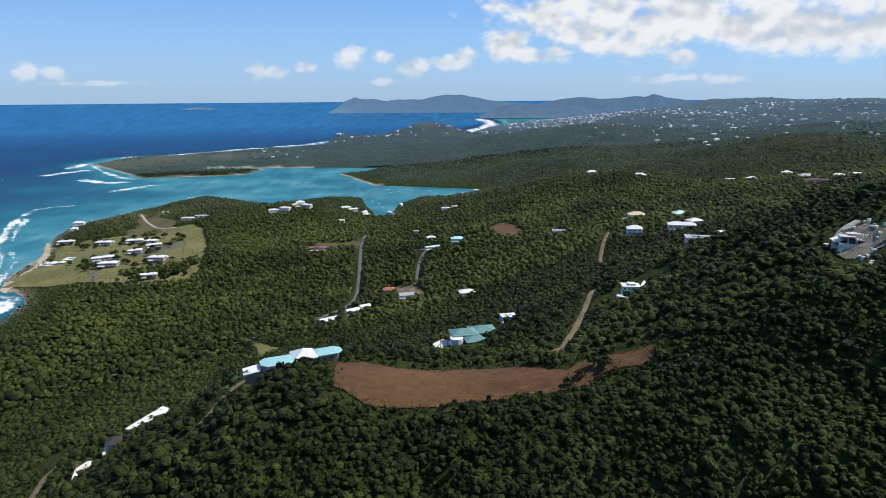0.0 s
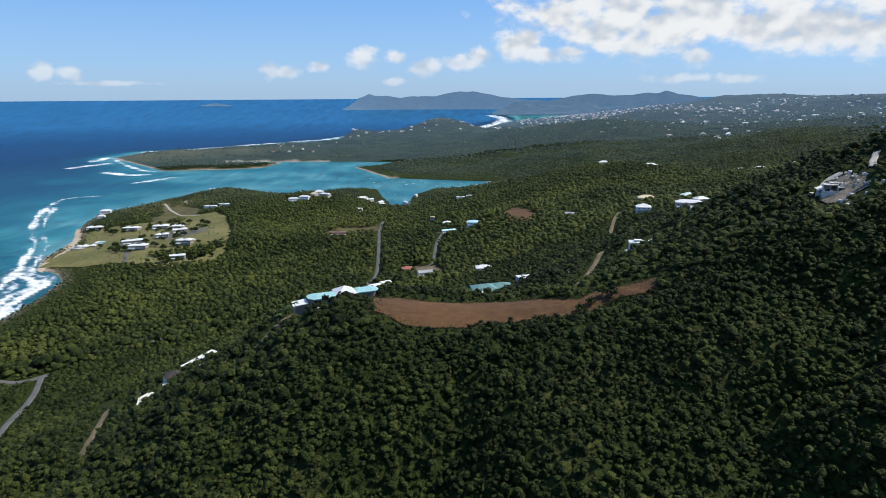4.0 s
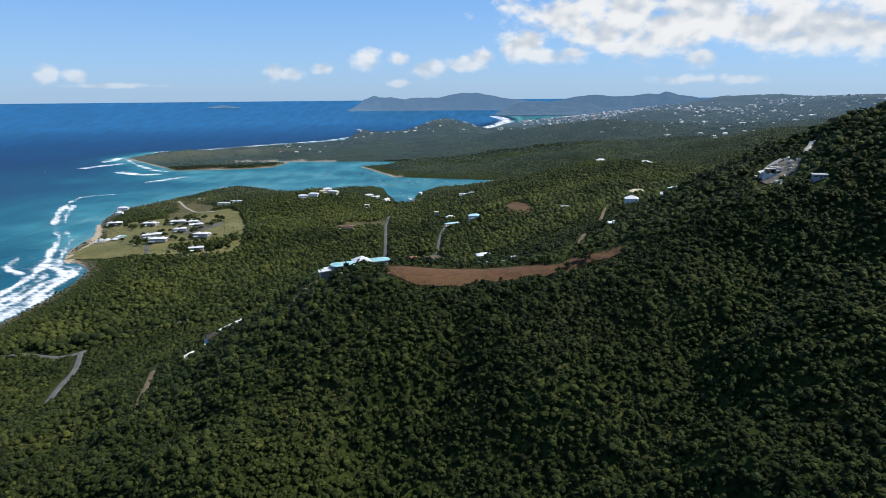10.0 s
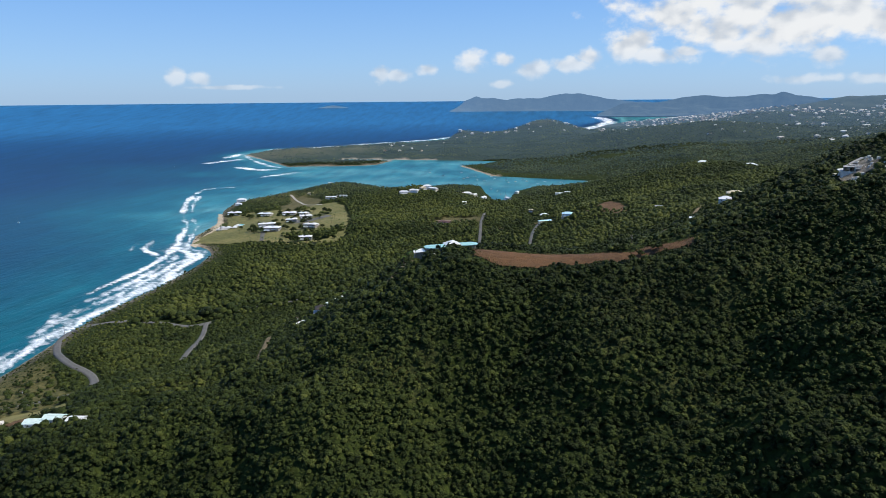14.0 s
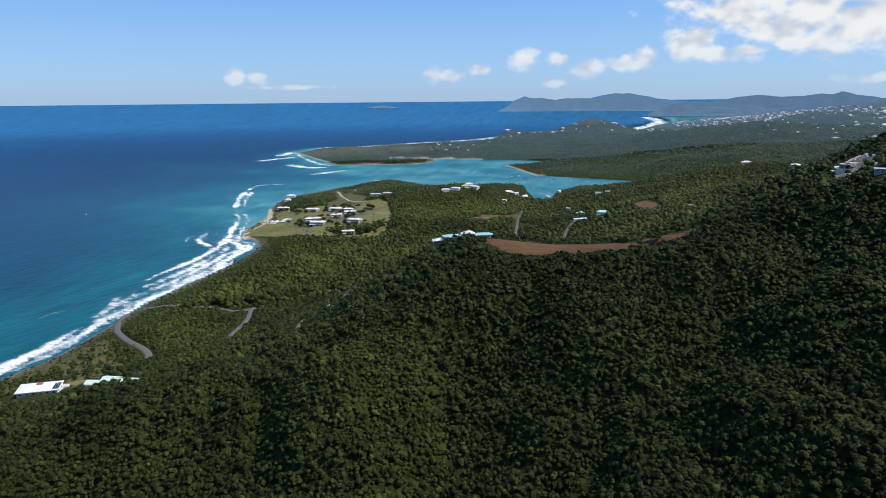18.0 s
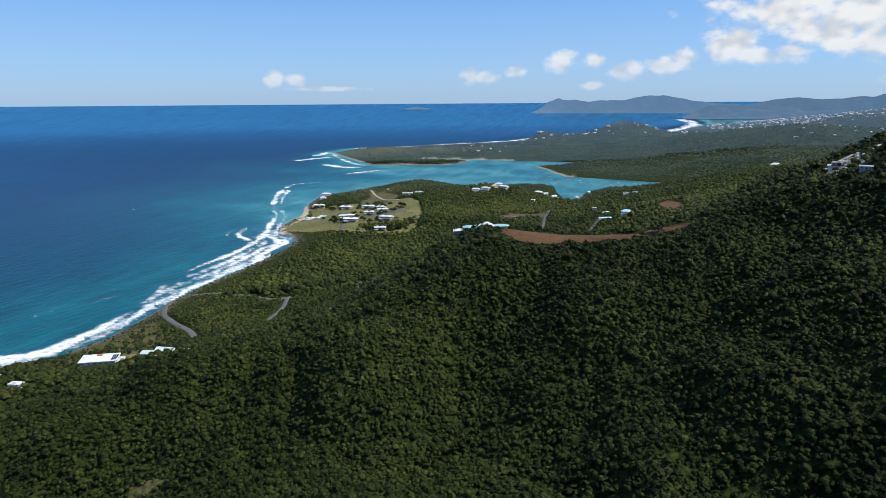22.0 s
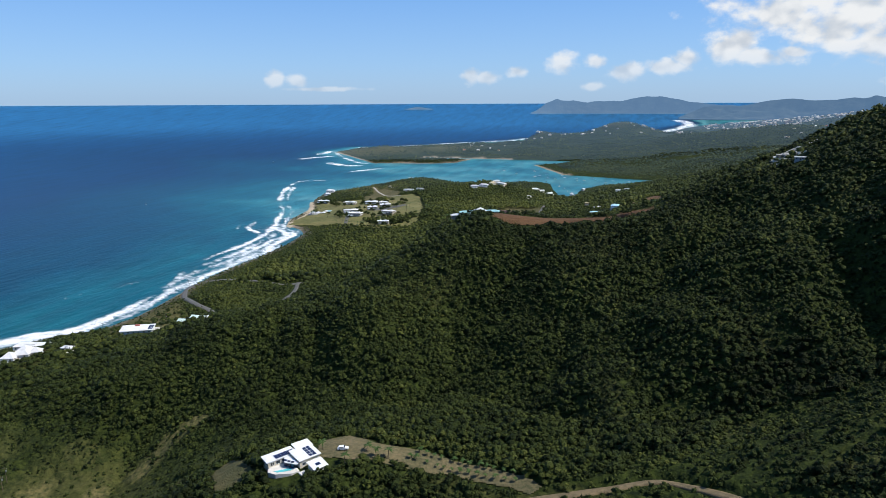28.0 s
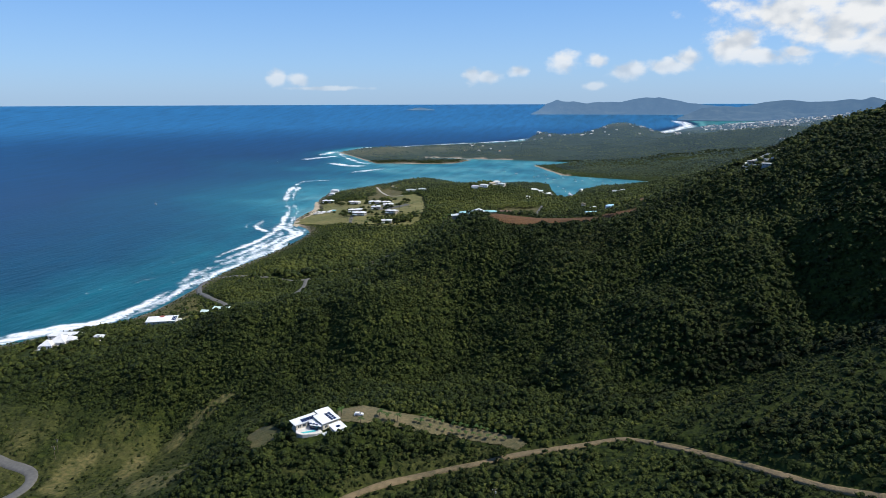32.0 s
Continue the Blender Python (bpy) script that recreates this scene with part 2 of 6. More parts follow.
def lattice(x, y, seed):
    """Smooth value noise, -1 to 1, one cell a unit."""
    xi, yi = np.floor(x).astype(np.int64), np.floor(y).astype(np.int64)
    fx, fy = x - xi, y - yi
    fx, fy = fx * fx * (3 - 2 * fx), fy * fy * (3 - 2 * fy)

    def h(i, j):
        k = (i * 374761393 + j * 668265263 + seed * 974634777) & 0xFFFFFFFF
        k = ((k ^ (k >> 13)) * 1274126177) & 0xFFFFFFFF
        return ((k ^ (k >> 16)) & 0xFFFF) / 32767.5 - 1
    return (h(xi, yi) * (1 - fx) + h(xi + 1, yi) * fx) * (1 - fy) + (h(xi, yi + 1) * (1 - fx) + h(xi + 1, yi + 1) * fx) * fy


def fbm(x, y, octaves, seed):
    return sum(lattice(x * 2 ** k + 17 * k, y * 2 ** k - 9 * k, seed + k) / 2 ** k for k in range(octaves)) / 1.6


# crests, spurs, hollows and plains: plan place and height
POOL_SPUR = [(-50, -57, 115), (-15, -50, 115), (37, -46, 118), (81, -34, 121), (137, -36, 138), (112, -12, 126), (142, -10, 145), (178, -12, 165), (218, -20, 187), (122, 18, 114), (155, 22, 133), (195, 28, 154), (210, -60, 172), (-75, -62, 110), (-57, -67, 114.5), (-66, -68, 112.5), (-110, -66, 92), (-150, -70, 72), (14, -64, 108), (20, -85, 104), (-60, -100, 98)]
HOLLOW = [(8, 66, 99), (-45, 69, 91), (-48, 48, 95), (-98, 59, 96), (-133, 71, 89), (-73, 75, 101), (6, 89, 108), (79, 80, 133), (40, 91, 125), (101, 20, 118), (113, 59, 146), (-208, 21, 58), (-219, -30, 42), (-260, -60, 40),
          (-20, 10, 98), (50, 10, 108), (-110, 10, 82), (-160, -20, 58)]
FIELD_SPUR = [(-40, 238, 165), (20, 235, 168), (75, 226, 179), (115, 240, 190), (-76, 175, 147), (-92, 145, 132), (-22, 165, 144), (-10, 155, 141), (-35, 135, 120), (21, 176, 155), (72, 164, 156), (26, 128, 137),
              (-91, 216, 144), (-120, 239, 125), (-62, 270, 161), (-82, 258, 160.5), (-89, 254, 160), (-79, 250, 160), (-129, 154, 112), (-111, 126, 127), (-160, 117, 114), (-191, 82, 101), (-225, 57, 88), (-277, 30, 69), (-192, 237, 87), (-152, 296, 108), (-170, 346, 94)]
MAIN_CREST = [(164, 250, 215), (175, 223, 217), (188, 266, 227), (210, 228, 238), (245, 190, 255), (300, 150, 268), (380, 90, 285), (560, 100, 300), (191, 310, 212), (152, 214, 207), (142, 193, 192),
              (133, 182, 184), (130, 149, 174), (117, 124, 165), (102, 121, 156), (96, 127, 152), (104, 99, 150), (96, 75, 140), (98, 178, 167), (108, 193, 181), (190, 120, 205), (220, 40, 205), (70, 112, 138), (40, 145, 145)]
EAST_SIDE = [(22, 402, 125), (-6, 368, 128.5), (-5, 356, 131), (101, 345, 172), (10, 282, 157), (10, 300, 149), (12, 325, 140), (8, 350, 133), (14, 378, 128), (-30, 292, 152), (-25, 330, 135), (62, 300, 158), (200, 672, 126), (256, 842, 124), (20, 924, 74), (-141, 1064, 32), (300, 1366, 108), (409, 1366, 106), (600, 1370, 102), (250, 520, 170), (330, 400, 205),
             (27, 669, 68), (-60, 620, 55), (420, 800, 130), (-71, 828, 30), (160, 1100, 80), (-120, 450, 70), (-16, 1000, 50)]
COAST_PLAIN = [(-345, 170, 58), (-397, 340, 18), (-450, 367, 20), (-395, 520, 6), (-380, 65, 58), (-448, 168, 40), (-371, 115, 63), (-392, 105, 55), (-430, 135, 54), (-300, 420, 25), (-280, 700, 20), (-400, 800, 12), (-510, 1003, 20), (-560, 1250, 14), (-330, 1000, 24),
               (-300, 1250, 30), (-306, 1387, 46), (-250, 1420, 30), (-150, 1300, 15), (-622, 1639, 14), (0, 1500, 30), (-240, 300, 60), (-500, 60, 30), (-250, 520, 26), (-480, 250, 16), (-300, 110, 70)]
DISTANCE = [(-1150, 2750, 15), (-1300, 2680, 11), (-900, 3000, 14), (-650, 3950, 34), (-132, 4090, 62), (-300, 3200, 18), (200, 2600, 40), (300, 2100, 35), (900, 2000, 110), (700, 3000, 70), (400, 4000, 40),
            (1500, 3000, 95), (2500, 3500, 120), (900, 5500, 30), (2060, 6160, 165), (2300, 6080, 222), (2700, 5920, 235), (3150, 5690, 220), (3550, 5430, 220), (4300, 4800, 180), (4000, 7500, 90), (2200, 8000, 60), (1200, 1200, 170), (2500, 1500, 230)]
BEHIND = [(91, -316, 150), (200, -300, 195), (0, -500, 150), (-300, -300, 60), (-500, -600, 60), (600, -600, 260), (-100, -200, 88), (30, -160, 105)]
KNOTS = np.array(POOL_SPUR + HOLLOW + FIELD_SPUR + MAIN_CREST + EAST_SIDE + COAST_PLAIN + DISTANCE + BEHIND, float)
KNOTS = np.vstack([KNOTS, np.column_stack([COAST[:-4], np.full(len(COAST) - 4, 1.5)])])


KNOLLS = [(-132, 4090, 44, 180), (-640, 3960, 16, 130), (700, 3000, 55, 380), (1500, 2600, 40, 420), (2100, 3700, 25, 420), (300, 3100, 26, 260), (1300, 4600, 50, 380), (900, 1750, 45, 240), (-1180, 2740, 10, 120), (430, 2250, 22, 260), (2900, 4700, 50, 500)]


CREST_SWELLS = [(110, 240, 3.8, 32), (110, 275, 4.4, 32), (110, 345, -6.6, 32), (140, 275, -3.9, 32), (140, 310, -1.6, 32), (140, 345, 1.4, 32), (170, 275, -3.4, 32), (170, 345, 8.2, 32), (200, 275, 2.1, 32), (200, 310, 7.3, 32),
                (200, 345, 3.8, 32), (230, 240, 4.7, 32), (230, 275, 1.7, 32), (230, 310, 5.8, 32), (230, 345, 2.7, 32), (260, 240, 2.8, 32), (155, 180, -2.9, 26), (140, 130, 6.8, 26)]
SPUR_SWELLS = [(-100, 150, -1.3, 26), (-130, 150, -2.0, 26), (-160, 150, -1.3, 26), (-160, 185, -1.8, 26), (-220, 185, -11.6, 26), (-175, 215, -1.3, 26), (-205, 215, -13.0, 26), (-145, 205, -3.3, 26), (-100, 250, -1.8, 26)]


def soft_radius(dx, dy):
    return np.sqrt(dx * dx + dy * dy + 45.0 ** 2)


KNOT_SPANS = soft_radius(KNOTS[:, None, 0] - KNOTS[None, :, 0], KNOTS[:, None, 1] - KNOTS[None, :, 1])
KNOT_WEIGHTS = np.linalg.solve(KNOT_SPANS - 6.0 * np.eye(len(KNOTS)), KNOTS[:, 2] - 60.0)


def ground(x, y, rough=True):
    """Height of the bare ground at true places, and the distance inland."""
    x, y = np.asarray(x, float), np.asarray(y, float)
    shape = x.shape
    x, y = x.ravel(), y.ravel()
    z = np.full(x.shape, 60.0)
    for (kx, ky, _), w in zip(KNOTS, KNOT_WEIGHTS):
        z += w * soft_radius(x - kx, y - ky)
    s = side(x, y, COAST)
    edge = fbm(x / 60, y / 60, 3, 5) * 6
    inland = np.clip((s + edge - 4) / 45, 0, 1)
    bumps = fbm(x / 170, y / 170, 4, 11) * np.clip(s / 400, 0, 1) * np.where(y > 420, 5 + 8 * np.clip((y - 420) / 200, 0, 1), 5)
    folds = np.abs(fbm(x / 75 + 0.3 * y / 75, y / 95, 3, 15)) * np.clip((s - 120) / 200, 0, 1) * np.clip((430 - y) / 100, 0, 1)
    bumps = bumps + (folds - 0.28) * (11 * np.where(y < -20, 0.35, 1.0) + 12 * np.clip((195 - y) / 40, 0, 1) * np.clip((y + 5) / 40, 0, 1))
    for kx, ky, rise, wide in KNOLLS + CREST_SWELLS + SPUR_SWELLS:
        bumps = bumps + rise * np.exp(-((x - kx) ** 2 + (y - ky) ** 2) / wide ** 2)
    h = np.where(s > 0, np.maximum(z + bumps, 2.0) * inland * inland * (3 - 2 * inland) + np.clip((s + edge) * 0.12, -0.4, 1.6), np.maximum(s * 0.06, -4) - 0.4)
    return h.reshape(shape), s.reshape(shape)


# one grid, fine where the camera looks, for land and water
_az = np.concatenate([np.arange(-180, -42, 4.0), np.arange(-42, 62, 0.2), np.arange(62, 180, 4.0)])
_rr = [4.0]
while _rr[-1] < 4430:
    _rr.append(_rr[-1] + max(3.0 if _rr[-1] < 150 else 1.9, 0.0072 * _rr[-1]))
_rr = np.array(_rr)
_gx = GRID[0] - np.sin(np.radians(_az))[:, None] * _rr[None, :]
_gy = GRID[1] + np.cos(np.radians(_az))[:, None] * _rr[None, :]
TRUE_X, TRUE_Y = undrawn(_gx, _gy)
LAND_Z, INLAND = ground(TRUE_X, TRUE_Y)


def mesh_object(name, verts, faces, mat, smooth=True):
    """One mesh object from arrays of places and of equal-sided faces."""
    verts, faces = np.asarray(verts, np.float32), np.asarray(faces, np.int32)
    me = bpy.data.meshes.new(name)
    n, c = faces.shape
    me.vertices.add(len(verts))
    me.vertices.foreach_set("co", verts.ravel())
    me.loops.add(n * c)
    me.loops.foreach_set("vertex_index", faces.ravel())
    me.polygons.add(n)
    me.polygons.foreach_set("loop_start", np.arange(0, n * c, c, dtype=np.int32))
    me.polygons.foreach_set("loop_total", np.full(n, c, np.int32))
    me.polygons.foreach_set("use_smooth", np.full(n, smooth))
    me.update(calc_edges=True)
    me.materials.append(mat)
    return new(name, me)


def grid_sheet(name, keep, z, mat, extra=()):
    """The faces of the grid where keep holds at one corner or more, at true heights z."""
    na, nr = _gx.shape
    p = drawn(np.column_stack([TRUE_X.ravel(), TRUE_Y.ravel(), np.asarray(z, float).ravel()]))
    i = np.arange(na)[:, None] * nr + np.arange(nr - 1)[None, :]
    j = (np.arange(1, na + 1) % na)[:, None] * nr + np.arange(nr - 1)[None, :]
    quads = np.stack([i, i + 1, j + 1, j], -1).reshape(-1, 4)
    k = keep.ravel()
    quads = quads[k[quads].any(1)]
    used = np.unique(quads)
    back = np.zeros(len(p), np.int32)
    back[used] = np.arange(len(used))
    ob = mesh_object(name, p[used], back[quads], mat)
    for key, values in extra:
        a = ob.data.attributes.new(key, "FLOAT", "POINT")
        a.data.foreach_set("value", np.asarray(values, np.float32).ravel()[used])
    return ob


# ---- plan of clearings, roads and houses ----
FIELD = [(-47, 262), (-36, 266), (-20, 258), (-6, 253), (10, 255), (27, 252), (39, 245), (49, 239), (56, 243), (82, 240), (80, 229), (64, 231), (57, 229), (54, 225), (45, 225), (37, 223), (25, 224), (16, 222), (3, 222), (-14, 219), (-29, 221), (-43, 231)]
LAWN = [(-646, 914), (-664, 978), (-662, 1071), (-715, 1165), (-687, 1222), (-612, 1250), (-690, 1400), (-728, 1494), (-680, 1482), (-573, 1371), (-469, 1250), (-396, 1075), (-361, 935), (-369, 905), (-422, 882), (-518, 905), (-597, 914)]
DRIVE_YARD = [(-57, -36), (-46, -27), (-28, -34), (-9, -31), (20, -38), (37, -42), (45, -49), (41, -54), (31, -50), (7, -46), (-9, -49), (-23, -50), (-37, -53), (-49, -55)]
YARD_BELOW = [(-97, -60), (-100, -42), (-86, -52), (-72, -64), (-72, -75), (-80, -80)]
DRY_SLOPES = [[(-240, -64), (-251, -38), (-245, -22), (-238, -18), (-234, -30), (-234, -48), (-224, -64)], [(-209, -39), (-215, -19), (-205, -13), (-200, -21), (-197, -43)],
              [(-200, -8), (-194, 20), (-178, 34), (-168, 30), (-182, 12), (-187, -10)], [(-186, -46), (-125, -67), (-117, -78), (-119, -95), (-147, -91)]]
SHORE_GRASS = [(-461, 200), (-520, 300), (-500, 342), (-492, 385), (-450, 350), (-400, 300), (-345, 262), (-335, 205), (-390, 170), (-405, 150)]
SITE = [(158, 251), (161, 264), (169, 274), (177, 269), (179, 258), (174, 246), (164, 244)]
SPUR_CREST = np.array([(97, -25), (115, 8), (135, 20), (170, 20), (188, -5), (230, -15)], float)
HEADLAND = [(-702, 1446), (-676, 1473), (-628, 1430), (-573, 1376), (-540, 1314), (-555, 1270), (-577, 1235), (-610, 1227), (-655, 1316)]
BEACH = [(-648, 907), (-660, 966), (-672, 1026), (-710, 1118), (-762, 1217), (-748, 1217), (-693, 1118), (-652, 1033), (-638, 956), (-625, 890)]
RED_CLEARING = [(65, 930), (84, 975), (101, 940), (113, 883), (98, 849), (78, 872), (67, 900)]
HOUSE_YARD = [(-72, 812), (-56, 818), (-40, 796), (-20, 730), (-28, 718), (-50, 738)]
FIELD_STRIP = [(-211, 1062), (-136, 1063), (-133, 1024), (-205, 1028)]
MEADOW = [(-202, 640), (-172, 606), (-150, 586), (-172, 570)]
BLOCK_GREEN = [(-330, 235), (-300, 190), (-322, 180), (-362, 196)]
ORCHARD = [(-245, 330), (-262, 395), (-248, 402), (-228, 365)]
COAST_ROAD = [(-520, 90), (-470, 160), (-440, 200), (-405, 232), (-372, 262), (-366, 290), (-384, 322), (-408, 345), (-445, 361), (-492, 402), (-530, 446), (-541, 486), (-495, 514), (-448, 514), (-405, 500), (-388, 522)]
VALLEY_ROAD = [(-392, 560), (-358, 577), (-319, 594), (-272, 614), (-224, 636), (-186, 666), (-156, 690), (-133, 708), (-116, 732), (-111, 773), (-115, 837), (-122, 915), (-137, 1050), (-130, 1180)]
HEDGE_LINE = [(-470, 500), (-420, 534), (-355, 566), (-316, 583), (-268, 603), (-219, 626), (-181, 656), (-150, 682)]
DRIVE_HEDGE = [(-44, -22), (-26, -27), (-6, -24), (22, -31), (40, -37), (52, -45)]
SIDE_ROAD = [(-392, 516), (-361, 453), (-348, 407), (-323, 350)]
LOW_ROAD = [(-330, -40), (-289, -46), (-275, -46), (-261, -49), (-254, -60), (-256, -78), (-275, -100)]
HILL_TRACK = [(-184, 222), (-186, 230), (-196, 262), (-212, 300), (-232, 352)]
FARM_ROAD = [(-24, 943), (-34, 890), (-36, 840), (-36, 804), (-47, 798), (-69, 797)]
UPPER_ROAD = [(47, 262), (58, 290), (72, 330), (96, 400)]
UPPER_BEND = [(135, 540), (148, 600), (160, 640), (192, 740)]
CROSS_ROAD = [(-126, 973), (-82, 962), (-38, 940), (-24, 943), (20, 930), (60, 905)]
RESORT_ROAD = [(-700, 1490), (-653, 1404), (-603, 1327), (-564, 1286), (-530, 1272)]
RESORT_DRIVE = [(-505, 905), (-528, 957), (-556, 1030)]
SPUR_TRACK = [(-45, -125), (-24, -96), (-16, -86), (-4, -77), (12, -68), (26, -62), (39, -57), (50, -55), (69, -49), (84, -42), (93, -45), (108, -57), (127, -73), (138, -86), (149, -101), (165, -118)]
SITE_ROAD, SITE_RAMP = [(162, 262), (165, 268), (171, 274), (177, 274)], [(184, 262), (190, 272), (197, 281)]
ROADS = [("road", "grey worn asphalt coast road winding along the shore", COAST_ROAD, 6.4, "asphalt"), ("road", "straight grey asphalt road across the wooded valley", VALLEY_ROAD, 4.8, "asphalt"), ("road", "narrow grey asphalt side road", SIDE_ROAD, 5.0, "asphalt"), ("road", "grey asphalt road on a steep bend", LOW_ROAD, 6.5, "asphalt"),
         ("track", "pale dirt track through the bush", HILL_TRACK, 3.6, "dirt"), ("road", "pale narrow farm road", FARM_ROAD, 4.5, "asphalt"), ("track", "brown dirt track climbing the slope", UPPER_ROAD, 3.3, "dirt"), ("track", "grey track bending round the hillside", UPPER_BEND, 3.6, "dirt"),
         ("track", "pale dirt road along a field edge", CROSS_ROAD, 4.0, "dirt"), ("track", "sandy road over the grassy headland", RESORT_ROAD, 5.0, "concrete"), ("road", "short grey asphalt drive between lawns", RESORT_DRIVE, 10.0, "asphalt"),
         ("track", "pale drive round the end of the long villa", [(-104, 240), (-96, 252), (-93, 262), (-87, 268), (-80, 266)], 3.2, "dirt"), ("track", "sandy dirt track along the spur", SPUR_TRACK, 3.1, "dirt"), ("track", "pale curved concrete drive beside the unfinished house", SITE_ROAD, 3.4, "concrete"), ("track", "pale concrete access track climbing the crest", SITE_RAMP, 3.0, "concrete")]
# plan place, turn, length, width, wall height, roof form, roof colour, wall colour of the houses in the bush
HOUSES = [
    (-128, 684, 35, 20, 10, 3.5, "gable", "white", "white"), (-104, 706, 35, 16, 9, 3.5, "gable", "white", "cream"), (-92, 722, 30, 12, 8, 3.2, "gable", "white", "white"), (-70, 800, 10, 15, 11, 3.4, "hip", "red", "cream"),
    (-44, 738, 15, 18, 10, 3.2, "gable", "grey", "white"), (25, 666, 8, 17, 11, 3.2, "hip", "white", "cream"), (44, 424, 15, 10, 7, 3, "flat", "white", "pale_blue"), (198, 664, -10, 15, 12, 6.2, "hip", "white", "pale_blue"),
    (250, 832, 0, 22, 13, 6, "hip", "tan", "cream"), (236, 826, 0, 10, 8, 4, "flat", "grey", "cream"), (281, 764, 5, 16, 12, 4, "hip", "mint", "white"), (235, 632, -12, 26, 10, 4, "hip", "white", "cream"), (250, 640, 20, 14, 9, 4, "hip", "white", "cream"),
    (194, 484, -15, 20, 12, 4, "flat", "grey", "cream"), (213, 484, 15, 11, 7, 3, "gable", "white", "cream"), (311, 1363, 0, 20, 12, 4, "hip", "white", "cream"), (396, 1318, 0, 26, 14, 5, "hip", "white", "cream"),
    (440, 1290, 0, 20, 10, 4, "hip", "white", "white"), (505, 1260, 10, 22, 12, 4, "gable", "grey", "cream"), (548, 1245, 0, 26, 11, 4, "hip", "white", "cream"), (580, 1225, -10, 18, 12, 4, "hip", "white", "white"), (700, 1330, 0, 18, 14, 6, "hip", "white", "white"),
    (650, 1170, 0, 26, 14, 6, "hip", "grey", "cream"), (690, 1140, 10, 20, 10, 4, "hip", "white", "white"), (712, 1128, -10, 18, 10, 4, "gable", "white", "white"), (590, 1030, 0, 38, 5, 5, "flat", "pink", "pink"), (20, 921, 0, 18, 11, 3.4, "hip", "pale_blue", "pale_blue"),
    (-20, 1032, 20, 14, 9, 4, "hip", "white", "cream"), (-46, 1080, 0, 8, 7, 7, "flat", "tan", "brown"), (153, 850, -15, 16, 8, 3, "gable", "grey", "cream"), (-17, 938, 25, 22, 6, 3, "gable", "pale_blue", "cream"), (5, 1350, 0, 18, 9, 5, "flat", "white", "white"),
    (26, 1345, 0, 18, 8, 3.5, "flat", "white", "cream"), (-204, 1030, 4, 26, 10, 3, "flat", "brown", "pink"), (-352, 1335, 10, 20, 9, 4, "hip", "white", "white"), (-330, 1345, -15, 22, 9, 4, "hip", "white", "white"), (-308, 1392, 20, 18, 12, 7, "hip", "white", "white"),
    (-292, 1380, -30, 26, 9, 5, "hip", "white", "cream"), (-316, 1376, 40, 14, 9, 4, "hip", "tan", "cream"), (-207, 1306, 0, 12, 8, 4, "gable", "white", "cream"), (-236, 1560, 20, 24, 12, 5, "hip", "white", "cream"), (-216, 1535, 30, 20, 9, 5, "gable", "white", "cream"),
    (-186, 1500, 70, 22, 10, 5, "gable", "white", "white"), (-176, 1460, 75, 20, 10, 5, "gable", "white", "grey"), (-122, 1500, -60, 22, 9, 5, "gable", "white", "white"), (-108, 1620, 80, 16, 9, 4, "gable", "white", "cream"), (-535, 1345, 5, 26, 12, 6, "flat", "white", "cream"),
    (-512, 1362, 5, 26, 8, 4, "flat", "white", "white"), (-680, 1745, 20, 14, 9, 4, "flat", "white", "cream"), (-640, 1480, 0, 14, 8, 4, "flat", "tan", "cream"), (-789, 1388, 10, 22, 11, 5, "hip", "white", "white"), (-768, 1330, 10, 14, 10, 4, "hip", "white", "white"), (60, 1820, 0, 14, 9, 4, "hip", "white", "white"), (95, 1870, 0, 16, 9, 4, "hip", "white", "white")]
RESORT = [(-708, 1192, 4, 27, 12, 6.4), (-622, 1166, -4, 29, 12, 6.4), (-562, 1160, 2, 30, 12, 6.4), (-525, 1142, -6, 19, 11, 6.0), (-502, 1102, 25, 24, 11, 6.0), (-512, 1052, 15, 21, 11, 6.0), (-550, 1022, 22, 32, 11, 6.4), (-520, 980, 0, 29, 13, 6.8), (-449, 992, -8, 26, 12, 6.8), (-430, 916, 8, 24, 10, 6.0)]


GROVES = [(-684, 1364, 34), (-684, 1430, 36), (-655, 1330, 26), (-720, 1300, 24), (-409, 950, 26), (-438, 945, 22), (-392, 975, 18), (-470, 940, 12), (-531, 1305, 20), (-560, 1235, 13), (-480, 1150, 12)]


